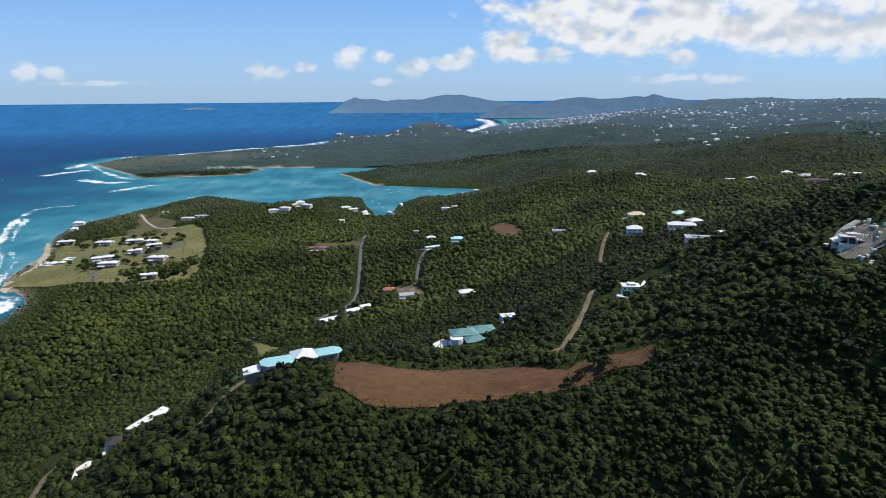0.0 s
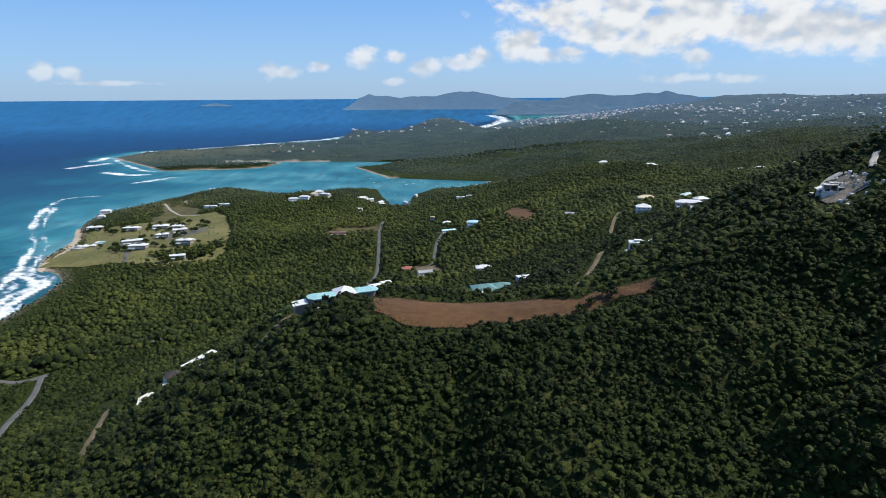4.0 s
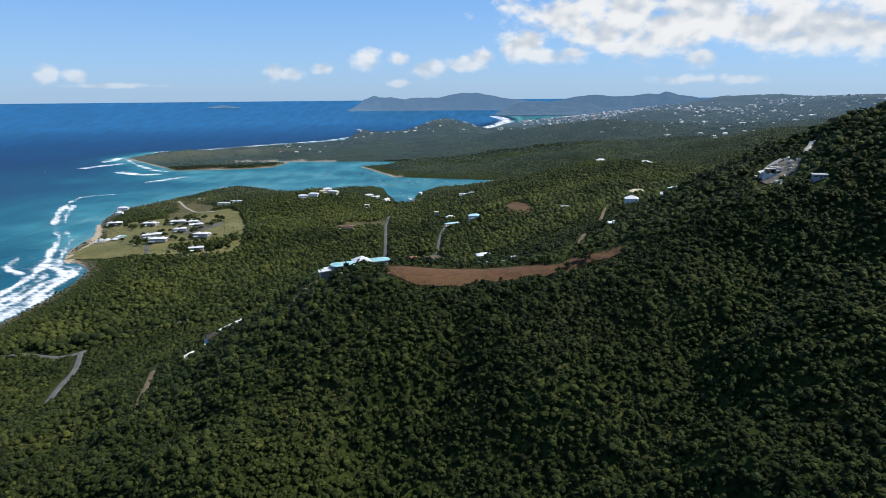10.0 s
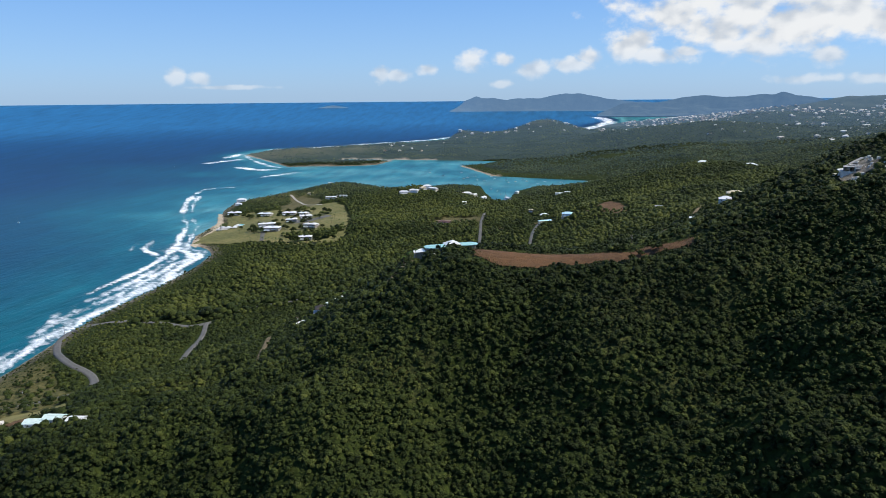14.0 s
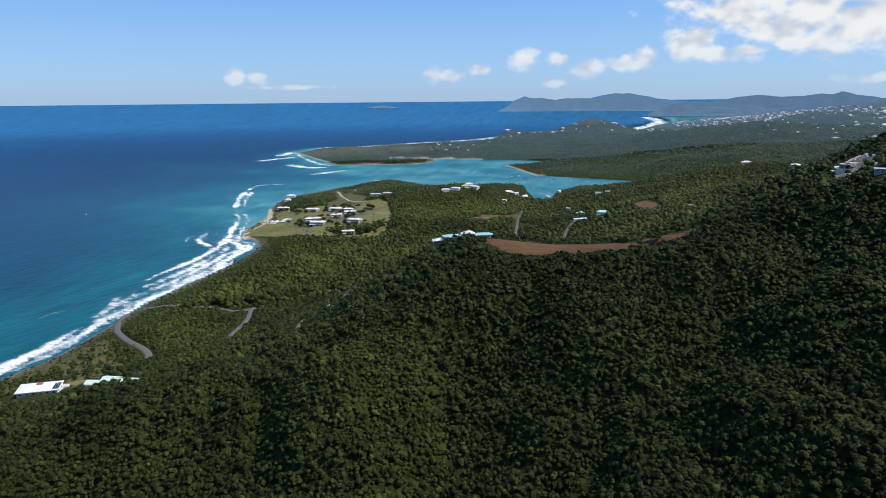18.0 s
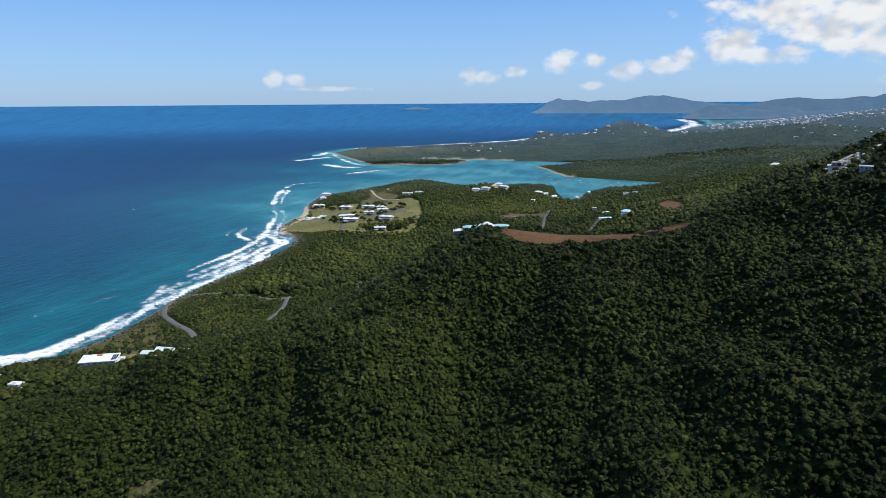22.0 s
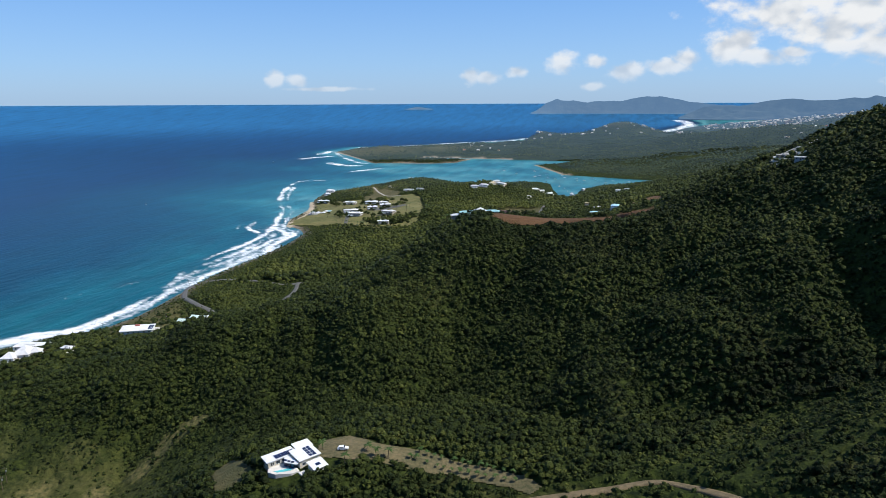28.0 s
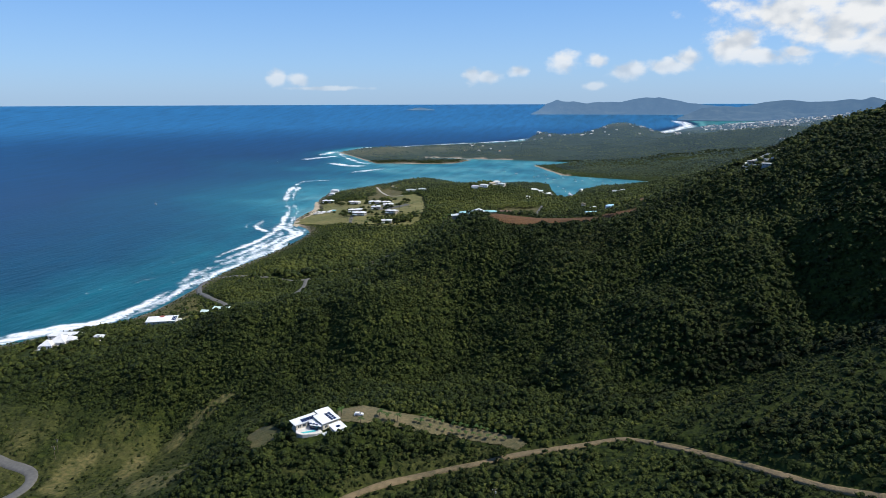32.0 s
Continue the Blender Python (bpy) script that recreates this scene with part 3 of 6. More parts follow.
def open_ground(x, y, more=0.0):
    """True where no bush grows."""
    bare = side(x, y, COAST) < 8 + 3 * lattice(x / 15, y / 15, 3)
    near = (x > -120) & (x < 260) & (y > -140) & (y < 520)
    for outline, margin in ((FIELD, 0), (LAWN, 0), (DRIVE_YARD, 0), (YARD_BELOW, 0), (SITE, 1), (ORCHARD, 0), (BLOCK_GREEN, 2), (HEADLAND, 0), (BEACH, 0), (RED_CLEARING, 0), (HOUSE_YARD, 0), (FIELD_STRIP, 0), (MEADOW, 0)):
        o = np.array(outline)
        box = (x > o[:, 0].min() - 20) & (x < o[:, 0].max() + 20) & (y > o[:, 1].min() - 20) & (y < o[:, 1].max() + 20)
        bare[box] |= side(x[box], y[box], outline) > -margin - more
    for gx, gy, r in GROVES:
        bare &= (x - gx) ** 2 + (y - gy) ** 2 > r * r
    for _, _, line, width, _ in ROADS:
        bare |= along(x, y, line) < width / 2 + (2.2 if width > 4.9 else 0.7) + more * 0.6
    for hx, hy, turn, a, b, *_ in HOUSES:
        bare |= ((x - hx) ** 2 + (y - hy) ** 2 < (a * 0.62 + 3 + more) ** 2) | ((np.abs(x - hx) < a * 0.5 + 3) & (y < hy) & (y > hy - (13 if hy < 600 else 24)))
    for cx, cy, r in ((-56, -57, 13), (-55, -68, 8), (-42, -53, 9), (-404, 84, 15), (-392, 96, 12), (-420, 92, 14), (-340, 158, 14), (-352, 150, 10), (-168, 292, 10), (-159, 310, 7), (-156, 322, 6), (-152, 332, 5), (171, 220, 6), (169, 214, 4), (163, 240, 7), (158, 247, 5), (172, 238, 6), (-64, 267, 8), (-54, 271, 8), (-75, 262, 8), (-84, 257, 7), (8, 352, 16), (6, 366, 18), (18, 380, 19), (30, 394, 14), (14, 338, 8), (-352, 172, 24), (-276, 146, 9), (-262, 143, 8), (-243, 137, 6),
                      (-432, 133, 19), (-405, 105, 11), (-391, 103, 8), (-402, 89, 14), (-410, 80, 9), (-397, 96, 10), (-416, 100, 9), (-372, 116, 7), (-366, 119, 5), (104, 348, 20), (118, 366, 14)):
        bare |= (x - cx) ** 2 + (y - cy) ** 2 < (r + more) ** 2
    return bare


# ---- land ----
def ground_material(hazy=False):
    """Bush floor, dry grass and sand by what grows where; hazy adds painted air haze."""
    m = bpy.data.materials.new("land")
    m.use_nodes = True
    n, l = m.node_tree.nodes, m.node_tree.links
    b = n["Principled BSDF"]
    b.inputs["Roughness"].default_value, b.inputs["Specular IOR Level"].default_value = 0.9, 0.1
    geo = n.new("ShaderNodeNewGeometry")

    def noise_at(scale, detail):
        t = n.new("ShaderNodeTexNoise")
        t.inputs["Scale"].default_value, t.inputs["Detail"].default_value = scale, detail
        l.new(geo.outputs["Position"], t.inputs["Vector"])
        return t.outputs[0]

    def blend(fac, a, bb, low=None, high=None):
        x = n.new("ShaderNodeMix")
        x.data_type = "RGBA"
        if low is not None:
            r = n.new("ShaderNodeMapRange")
            r.inputs[1].default_value, r.inputs[2].default_value = low, high
            l.new(fac, r.inputs[0])
            fac = r.outputs[0]
        l.new(fac, x.inputs[0])
        for k, c in ((6, a), (7, bb)):
            if isinstance(c, tuple):
                x.inputs[k].default_value = (*c, 1)
            else:
                l.new(c, x.inputs[k])
        return x.outputs[2]

    def attribute(key):
        a = n.new("ShaderNodeAttribute")
        a.attribute_name = key
        return a.outputs["Fac"]
    woods = blend(noise_at(0.35, 6), (0.008, 0.014, 0.003), (0.034, 0.046, 0.008), 0.36, 0.66)
    woods = blend(noise_at(0.012, 3), woods, blend(noise_at(0.2, 5), (0.016, 0.026, 0.005), (0.044, 0.052, 0.010), 0.35, 0.65), 0.5, 0.72)
    grass = blend(noise_at(0.35, 6), (0.05, 0.056, 0.018), (0.13, 0.11, 0.042), 0.35, 0.65)
    sand = blend(noise_at(0.15, 5), (0.24, 0.19, 0.13), (0.42, 0.35, 0.25), 0.35, 0.65)
    rock = blend(noise_at(0.25, 6), (0.05, 0.045, 0.035), (0.20, 0.17, 0.12), 0.35, 0.65)
    colour = blend(attribute("dry"), woods, grass)
    colour = blend(attribute("rocky"), colour, rock)
    colour = blend(attribute("beach"), colour, sand)
    # air haze painted in: base colour fades to blue-grey with distance
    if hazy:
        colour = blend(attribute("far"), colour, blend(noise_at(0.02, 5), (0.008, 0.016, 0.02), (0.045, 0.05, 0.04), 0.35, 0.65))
    l.new(colour, b.inputs["Base Color"])
    bump = n.new("ShaderNodeBump")
    bump.inputs["Strength"].default_value, bump.inputs["Distance"].default_value = 0.9, 2.5
    l.new(noise_at(0.22, 5), bump.inputs["Height"])
    l.new(bump.outputs[0], b.inputs["Normal"])
    # the haze itself is put in as blue emission, stronger farther off
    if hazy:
        haze_glow = blend(attribute("far"), (0.0, 0.0, 0.0), (0.118, 0.218, 0.372))
        l.new(haze_glow, b.inputs["Emission Color"])
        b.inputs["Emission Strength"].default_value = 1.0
    return m


CAM_FAR = np.hypot(TRUE_X - 40, TRUE_Y + 170)
_tops = (0.55 + 0.55 * lattice(TRUE_X / 9, TRUE_Y / 9, 31) + 0.45 * lattice(TRUE_X / 23, TRUE_Y / 23, 32)) * 5.0
_near = (CAM_FAR < 2400) & (INLAND > 8) & (_gy > GRID[1] - 60)
_wild = np.ones(LAND_Z.shape)
_wild[_near] = np.where(open_ground(TRUE_X[_near], TRUE_Y[_near], 3.0), 0.0, 1.0)
_land = LAND_Z + np.where((CAM_FAR > 1300) & (INLAND > 10), _wild * np.maximum(_tops, 0) * np.clip((CAM_FAR - 1300) / 200, 0, 1) * np.clip((INLAND - 10) / 20, 0, 1), 0)
_land = _land + np.where((CAM_FAR < 1250) & (INLAND > 12), _wild, 0.0) * (1.5 + 0.6 * lattice(TRUE_X / 2.3, TRUE_Y / 2.3, 33) + 0.5 * lattice(TRUE_X / 5.1, TRUE_Y / 5.1, 34))
dry = np.clip(side(TRUE_X, TRUE_Y, SHORE_GRASS) / 12 + 0.5, 0, 1) * 0.9
for outline in DRY_SLOPES:
    dry = np.maximum(dry, np.clip(side(TRUE_X, TRUE_Y, outline) / 6 + 0.6, 0, 1))
for cx, cy, r in ((-1250, 2720, 260), (-1000, 3000, 250), (-640, 4000, 150), (-690, 1460, 110), (-190, 1035, 70), (-150, 4120, 160)):
    dry = np.maximum(dry, np.clip(1.2 - np.hypot(TRUE_X - cx, TRUE_Y - cy) / r, 0, 0.75))
dry = np.maximum(dry, 0.45 * np.clip((-95 - TRUE_X) / 30, 0, 1) * np.clip((15 - TRUE_Y) / 30, 0, 1) * (0.5 + 0.5 * lattice(TRUE_X / 18, TRUE_Y / 18, 19)))
dry = np.clip(dry + np.where(TRUE_Y < 250, 0.25, 0.0) * (lattice(TRUE_X / 30, TRUE_Y / 30, 8) > 0.5), 0, 1)
beach = np.clip((13 - INLAND) / 5, 0, 1) * np.where(((TRUE_Y > 900) & (TRUE_Y < 1180) & (TRUE_X < -600)) | ((TRUE_Y > 2200) & (TRUE_X < -500)) | ((TRUE_Y > 2000) & (TRUE_Y < 2360) & (TRUE_X < -150)) | (TRUE_Y > 4600), 1.0, 0.0)
beach = np.maximum(beach, np.clip((5 - INLAND) / 4, 0, 1) * np.where((TRUE_X < -500) & (TRUE_Y < 1000), 0.8, 0.0))
rocky = np.clip((24 - INLAND) / 12, 0, 1) * np.where((TRUE_X < -400) & (TRUE_Y < 1900), 0.8, 0.0)
ground_sheet = grid_sheet("ground", (INLAND > -14) & (CAM_FAR < 2700), _land, ground_material(), (("dry", dry), ("beach", beach), ("rocky", rocky)))
tagged(ground_sheet, "wooded tropical hills falling to a low coast", "ground", kind="structure")

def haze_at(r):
    """The share of painted air haze at a distance, for far land and far bush."""
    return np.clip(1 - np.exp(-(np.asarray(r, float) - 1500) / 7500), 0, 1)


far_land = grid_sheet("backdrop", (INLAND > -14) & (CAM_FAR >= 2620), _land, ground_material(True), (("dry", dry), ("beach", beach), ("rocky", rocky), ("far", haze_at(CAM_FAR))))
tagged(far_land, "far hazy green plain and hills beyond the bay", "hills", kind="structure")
RANGES = [("backdrop", "far blue hazy mountain range across the sea", 520, 0.92, [(-1980, 11330, 2), (-1880, 11345, 45), (-1790, 11360, 105), (-1717, 11370, 168), (-1526, 11398, 242), (-1385, 11416, 213), (-1243, 11432, 221), (-1005, 11455, 173), (-812, 11471, 210), (-426, 11492, 218), (-184, 11498, 254), (106, 11499, 291), (348, 11494, 252),
           (638, 11482, 204), (927, 11462, 174), (1167, 11440, 136), (1700, 11300, 120)]),
          ("backdrop", "hazy blue-green hills behind the distant town", 800, 0.78, [(420, 9000, 2), (600, 8980, 80), (726, 8970, 136), (876, 8957, 150), (1174, 8923, 157), (1430, 8885, 200), (1682, 8841, 250), (1897, 8797, 235), (2177, 8732, 219), (2382, 8678, 247), (2582, 8621, 268), (2717, 8579, 232), (2978, 8492, 196),
           (3171, 8422, 148), (3700, 8200, 150), (4500, 7800, 140)]),
          ("backdrop", "small low island far out on the horizon", 300, 0.85, [(-5800, 15000, 2), (-5600, 15050, 35), (-5450, 15060, 60), (-5280, 15060, 38), (-5080, 15080, 2)])]
for name, label, foot, haze, crest in RANGES:
    c = np.array(crest, float)
    d = np.concatenate([[0], np.cumsum(np.hypot(*np.diff(c[:, :2], axis=0).T))])
    at = np.arange(0, d[-1], 22.0)
    cx, cy, cz = (np.interp(at, d, c[:, k]) for k in range(3))
    cz = cz + 16 * fbm(at / 150, at * 0, 5, 21) * np.clip(cz / 100, 0, 1)
    rows = []
    for k in np.linspace(0, 1, 24):
        spur = 0.5 + 0.5 * np.sin(at / 160 + 3 * lattice(at / 300, at * 0, 5))
        z = cz * (1 - k) ** (1.15 + 0.9 * spur) + 34 * fbm(at / 150, k * foot / 150 + at * 0, 5, 23) * k * (1 - k) * 3
        rows.append(np.column_stack([cx * (1 - k * foot / 11500), cy - foot * k, np.maximum(z, 1.0) - 3 * (k > 0.98)]))
    rows = np.array(rows)
    k, n = rows.shape[:2]
    i = (np.arange(k - 1)[:, None] * n + np.arange(n - 1)[None, :]).ravel()
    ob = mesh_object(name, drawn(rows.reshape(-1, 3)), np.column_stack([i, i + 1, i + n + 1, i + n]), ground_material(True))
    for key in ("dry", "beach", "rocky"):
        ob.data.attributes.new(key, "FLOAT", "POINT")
    # painted haze share of the range, more toward its left end
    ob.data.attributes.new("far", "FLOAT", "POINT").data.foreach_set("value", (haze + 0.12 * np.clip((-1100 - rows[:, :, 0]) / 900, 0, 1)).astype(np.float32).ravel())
    tagged(ob, label, "hills", kind="structure")


def field_material():
    """Raked red-brown earth with long streaks of straw."""
    m = material("raked_earth", (0.122, 0.060, 0.022), 0.95, second=(0.056, 0.029, 0.012), grain=0.22, bump=0.5, bump_scale=1.6)
    n, l = m.node_tree.nodes, m.node_tree.links
    b = n["Principled BSDF"]
    earth = b.inputs["Base Color"].links[0].from_socket
    geo, turn, straw = n.new("ShaderNodeNewGeometry"), n.new("ShaderNodeMapping"), n.new("ShaderNodeTexNoise")
    turn.inputs["Scale"].default_value, turn.inputs["Rotation"].default_value = (0.12, 0.9, 0.2), (0, 0, 0.12)
    straw.inputs["Scale"].default_value, straw.inputs["Detail"].default_value, straw.inputs["Roughness"].default_value = 0.6, 7, 0.7
    l.new(geo.outputs["Position"], turn.inputs[0]), l.new(turn.outputs[0], straw.inputs["Vector"])
    spread = n.new("ShaderNodeMapRange")
    spread.inputs[1].default_value, spread.inputs[2].default_value, spread.inputs[4].default_value = 0.55, 0.82, 0.75
    l.new(straw.outputs[0], spread.inputs[0])
    l.new(colour_mix(m.node_tree, spread.outputs[0], earth, (0.165, 0.108, 0.042)), b.inputs["Base Color"])
    return m


def patch(name, label, outline, step, mat, lift, bumps=0.0, category="ground"):
    """A sheet of another ground cover laid over the land inside an outline."""
    o = np.array(outline, float)
    xs, ys = np.arange(o[:, 0].min() - step, o[:, 0].max() + step, step), np.arange(o[:, 1].min() - step, o[:, 1].max() + step, step)
    gx, gy = np.meshgrid(xs, ys)
    s = side(gx.ravel(), gy.ravel(), outline) + fbm(gx.ravel() / 7, gy.ravel() / 7, 3, 4) * step
    z, _ = ground(gx.ravel(), gy.ravel())
    z = z + lift + bumps * fbm(gx.ravel() / 2.5, gy.ravel() / 2.5, 3, 9)
    ny, nx = gx.shape
    i = (np.arange(ny - 1)[:, None] * nx + np.arange(nx - 1)[None, :]).ravel()
    quads = np.column_stack([i, i + 1, i + nx + 1, i + nx])
    quads = quads[(s[quads] > 0).all(1)]
    used = np.unique(quads)
    back = np.zeros(len(z), np.int32)
    back[used] = np.arange(len(used))
    p = drawn(np.column_stack([gx.ravel(), gy.ravel(), z]))
    return tagged(mesh_object(name, p[used], back[quads], mat), label, category, kind="structure")


patch("field", "cleared field of bare reddish-brown earth on the spur", FIELD, 0.6, field_material(), 0.45, 0.22, "field")
patch("lawn", "mown dry-green resort lawns beside the beach", LAWN, 5.0, M_LAWN, 1.0, 0, "lawn")
patch("clearing", "bare red earth clearing with rubble among the bush", RED_CLEARING, 2.0, M_EARTH, 0.9, 0.5, "clearing")
patch("yard", "tan dirt yard beside the farm houses", HOUSE_YARD, 1.5, M_TRACK, 0.6, 0.2, "yard")
patch("meadow", "pale dry grass strip beside the coast road", FIELD_STRIP, 2.5, M_DRY, 0.8, 0.3, "meadow")
patch("meadow", "green grass clearing beside the coast road", MEADOW, 1.5, M_LAWN, 0.6, 0.2, "meadow")
patch("meadow", "brown dry meadow on the headland behind the resort", HEADLAND, 4.0, M_DRY, 1.2, 0.3, "meadow")
patch("beach", "narrow pale sand beach below the lawns", BEACH, 3.0, M_SAND, 0.9, 0.1, "beach")
patch("yard", "bare tan earth yard round the white beach villa", [(-450, 135), (-418, 137), (-387, 111), (-389, 98), (-402, 80), (-418, 85)], 1.5, M_TRACK, 0.5, 0.15, "yard")
patch("car_park", "grey asphalt car park between the resort blocks", [(-536, 1060), (-490, 1085), (-470, 1130), (-448, 1120), (-470, 1060), (-500, 1030)], 3.0, M_ROAD, 1.4, 0, "car park")
patch("car_park", "grey asphalt car park beside the lawn", [(-585, 1050), (-560, 1062), (-548, 1040), (-572, 1030)], 3.0, M_ROAD, 1.4, 0, "car park")
patch("yard", "dry sandy driveway yard with sparse grass", DRIVE_YARD, 0.8, material("sandy_grass", (0.170, 0.132, 0.066), 0.95, second=(0.058, 0.060, 0.024), grain=0.7, bump=0.5, bump_scale=2), 0.35, 0.12, "yard")
patch("yard", "rocky dry grass bank below the house", YARD_BELOW, 0.8, M_DRY, 0.35, 0.3, "yard")
patch("building_site", "bare rubble and pale concrete ground", SITE, 1.0, material("site_rubble", (0.25, 0.215, 0.165), 0.95, second=(0.07, 0.062, 0.035), grain=0.8, bump=0.6, bump_scale=2), 0.5, 0.5, "building site")
patch("lawn", "small green meadow beside the road", BLOCK_GREEN, 1.5, M_LAWN, 0.5, 0, "lawn")


def smooth_line(line, step):
    """A line rounded through its bends and divided evenly."""
    p = np.array(line, float)
    for _ in range(2):
        q = np.empty((2 * len(p), 2))
        q[0], q[-1] = p[0], p[-1]
        q[1:-1:2], q[2:-1:2] = p[:-1] * 0.75 + p[1:] * 0.25, p[:-1] * 0.25 + p[1:] * 0.75
        p = q
    d = np.concatenate([[0], np.cumsum(np.hypot(*np.diff(p, axis=0).T))])
    at = np.linspace(0, d[-1], max(int(d[-1] / step), 2) + 1)
    return np.column_stack([np.interp(at, d, p[:, 0]), np.interp(at, d, p[:, 1])])


for name, label, line, width, kind in ROADS:
    c = smooth_line(line, 4.0)
    t = np.gradient(c, axis=0)
    t /= np.hypot(t[:, 0], t[:, 1])[:, None]
    nrm = np.column_stack([-t[:, 1], t[:, 0]])
    wob = width / 2 * (1 + (0.22 if kind == "dirt" else 0.04) * lattice(c[:, 0] / 9, c[:, 1] / 9, 6))
    rows = []
    zc, _ = ground(c[:, 0], c[:, 1])
    for k, drop in ((-1.25, -1.6), (-1, 0), (-0.4, 0.06), (0.4, 0.06), (1, 0), (1.25, -1.6)):
        p = c + nrm * (wob * k)[:, None]
        z, _ = ground(p[:, 0], p[:, 1])
        rows.append(np.column_stack([p, np.maximum(z * 0.6 + zc * 0.4, zc - 0.3) + 0.28 + 0.0007 * np.hypot(c[:, 0], c[:, 1]) + drop]))
    rows = np.array(rows)
    k, n = rows.shape[:2]
    i = (np.arange(k - 1)[:, None] * n + np.arange(n - 1)[None, :]).ravel()
    ob = mesh_object(name, drawn(rows.reshape(-1, 3)), np.column_stack([i, i + 1, i + n + 1, i + n])[:, ::-1], {"asphalt": M_ROAD, "concrete": M_SLAB}.get(kind, M_TRACK))
    tagged(ob, label, "road" if kind == "asphalt" else "track", kind="structure")


# ---- sea ----
def sea_material():
    m = bpy.data.materials.new("sea_water")
    m.use_nodes = True
    n, l = m.node_tree.nodes, m.node_tree.links
    b = n["Principled BSDF"]
    b.inputs["IOR"].default_value = 1.33
    b.inputs["Specular IOR Level"].default_value = 0.20
    out = n.new("ShaderNodeAttribute")
    out.attribute_name = "offshore_haze"
    foam = n.new("ShaderNodeAttribute")
    foam.attribute_name = "foam"
    geo = n.new("ShaderNodeNewGeometry")
    patch_noise = n.new("ShaderNodeTexNoise")
    patch_noise.inputs["Scale"].default_value, patch_noise.inputs["Detail"].default_value = 0.008, 6
    l.new(geo.outputs["Position"], patch_noise.inputs["Vector"])
    depth = n.new("ShaderNodeMath")
    depth.operation = "MULTIPLY_ADD"
    l.new(patch_noise.outputs[0], depth.inputs[0])
    depth.inputs[1].default_value = 0.06
    l.new(out.outputs["Fac"], depth.inputs[2])
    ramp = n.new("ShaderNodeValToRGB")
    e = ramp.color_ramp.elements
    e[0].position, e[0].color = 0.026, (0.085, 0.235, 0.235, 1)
    # the paler blues from 0.5 up paint horizon haze into the water
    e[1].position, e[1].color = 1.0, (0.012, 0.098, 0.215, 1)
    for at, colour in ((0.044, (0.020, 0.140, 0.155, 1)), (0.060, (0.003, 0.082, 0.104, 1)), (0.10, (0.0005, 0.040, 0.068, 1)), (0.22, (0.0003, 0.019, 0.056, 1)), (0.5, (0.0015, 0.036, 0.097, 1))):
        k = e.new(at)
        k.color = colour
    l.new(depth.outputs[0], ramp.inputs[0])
    froth = n.new("ShaderNodeTexNoise")
    froth.inputs["Scale"].default_value, froth.inputs["Detail"].default_value, froth.inputs["Roughness"].default_value = 0.085, 9, 0.72
    froth.inputs["Distortion"].default_value = 0.6
    l.new(geo.outputs["Position"], froth.inputs["Vector"])
    lit = n.new("ShaderNodeMath")
    lit.operation = "ADD"
    l.new(froth.outputs[0], lit.inputs[0]), l.new(foam.outputs["Fac"], lit.inputs[1])
    cut = n.new("ShaderNodeMapRange")
    cut.inputs[1].default_value, cut.inputs[2].default_value = 0.98, 1.26
    l.new(lit.outputs[0], cut.inputs[0])
    mix = n.new("ShaderNodeMix")
    mix.data_type = "RGBA"
    mix.inputs[7].default_value = (0.70, 0.73, 0.74, 1)
    chop, long_waves = n.new("ShaderNodeTexNoise"), n.new("ShaderNodeMapping")
    long_waves.inputs["Scale"].default_value, long_waves.inputs["Rotation"].default_value = (1.0, 0.22, 1.0), (0, 0, 0.45)
    chop.inputs["Scale"].default_value, chop.inputs["Detail"].default_value, chop.inputs["Roughness"].default_value = 0.035, 8, 0.62
    l.new(geo.outputs["Position"], long_waves.inputs[0]), l.new(long_waves.outputs[0], chop.inputs["Vector"])
    tone = n.new("ShaderNodeMapRange")
    tone.inputs[1].default_value, tone.inputs[2].default_value, tone.inputs[3].default_value, tone.inputs[4].default_value = 0.34, 0.66, 0.74, 1.27
    l.new(chop.outputs[0], tone.inputs[0])
    deep = colour_mix(m.node_tree, 1.0, ramp.outputs[0], tone.outputs[0], "MULTIPLY")
    l.new(cut.outputs[0], mix.inputs[0]), l.new(deep, mix.inputs[6])
    l.new(mix.outputs[2], b.inputs["Base Color"])
    wet = n.new("ShaderNodeMapRange")
    wet.inputs[3].default_value, wet.inputs[4].default_value = 0.3, 0.9
    l.new(cut.outputs[0], wet.inputs[0]), l.new(wet.outputs[0], b.inputs["Roughness"])
    wave = n.new("ShaderNodeTexNoise")
    wave.inputs["Scale"].default_value, wave.inputs["Detail"].default_value = 0.10, 8
    stretch = n.new("ShaderNodeMapping")
    stretch.inputs["Scale"].default_value, stretch.inputs["Rotation"].default_value = (1.0, 0.4, 1.0), (0, 0, 0.45)
    l.new(geo.outputs["Position"], stretch.inputs[0]), l.new(stretch.outputs[0], wave.inputs["Vector"])
    bump = n.new("ShaderNodeBump")
    bump.inputs["Strength"].default_value, bump.inputs["Distance"].default_value = 0.6, 2.6
    l.new(wave.outputs[0], bump.inputs["Height"]), l.new(bump.outputs[0], b.inputs["Normal"])
    calm = n.new("ShaderNodeAttribute")
    calm.attribute_name = "ripple"
    l.new(calm.outputs["Fac"], bump.inputs["Strength"])
    return m


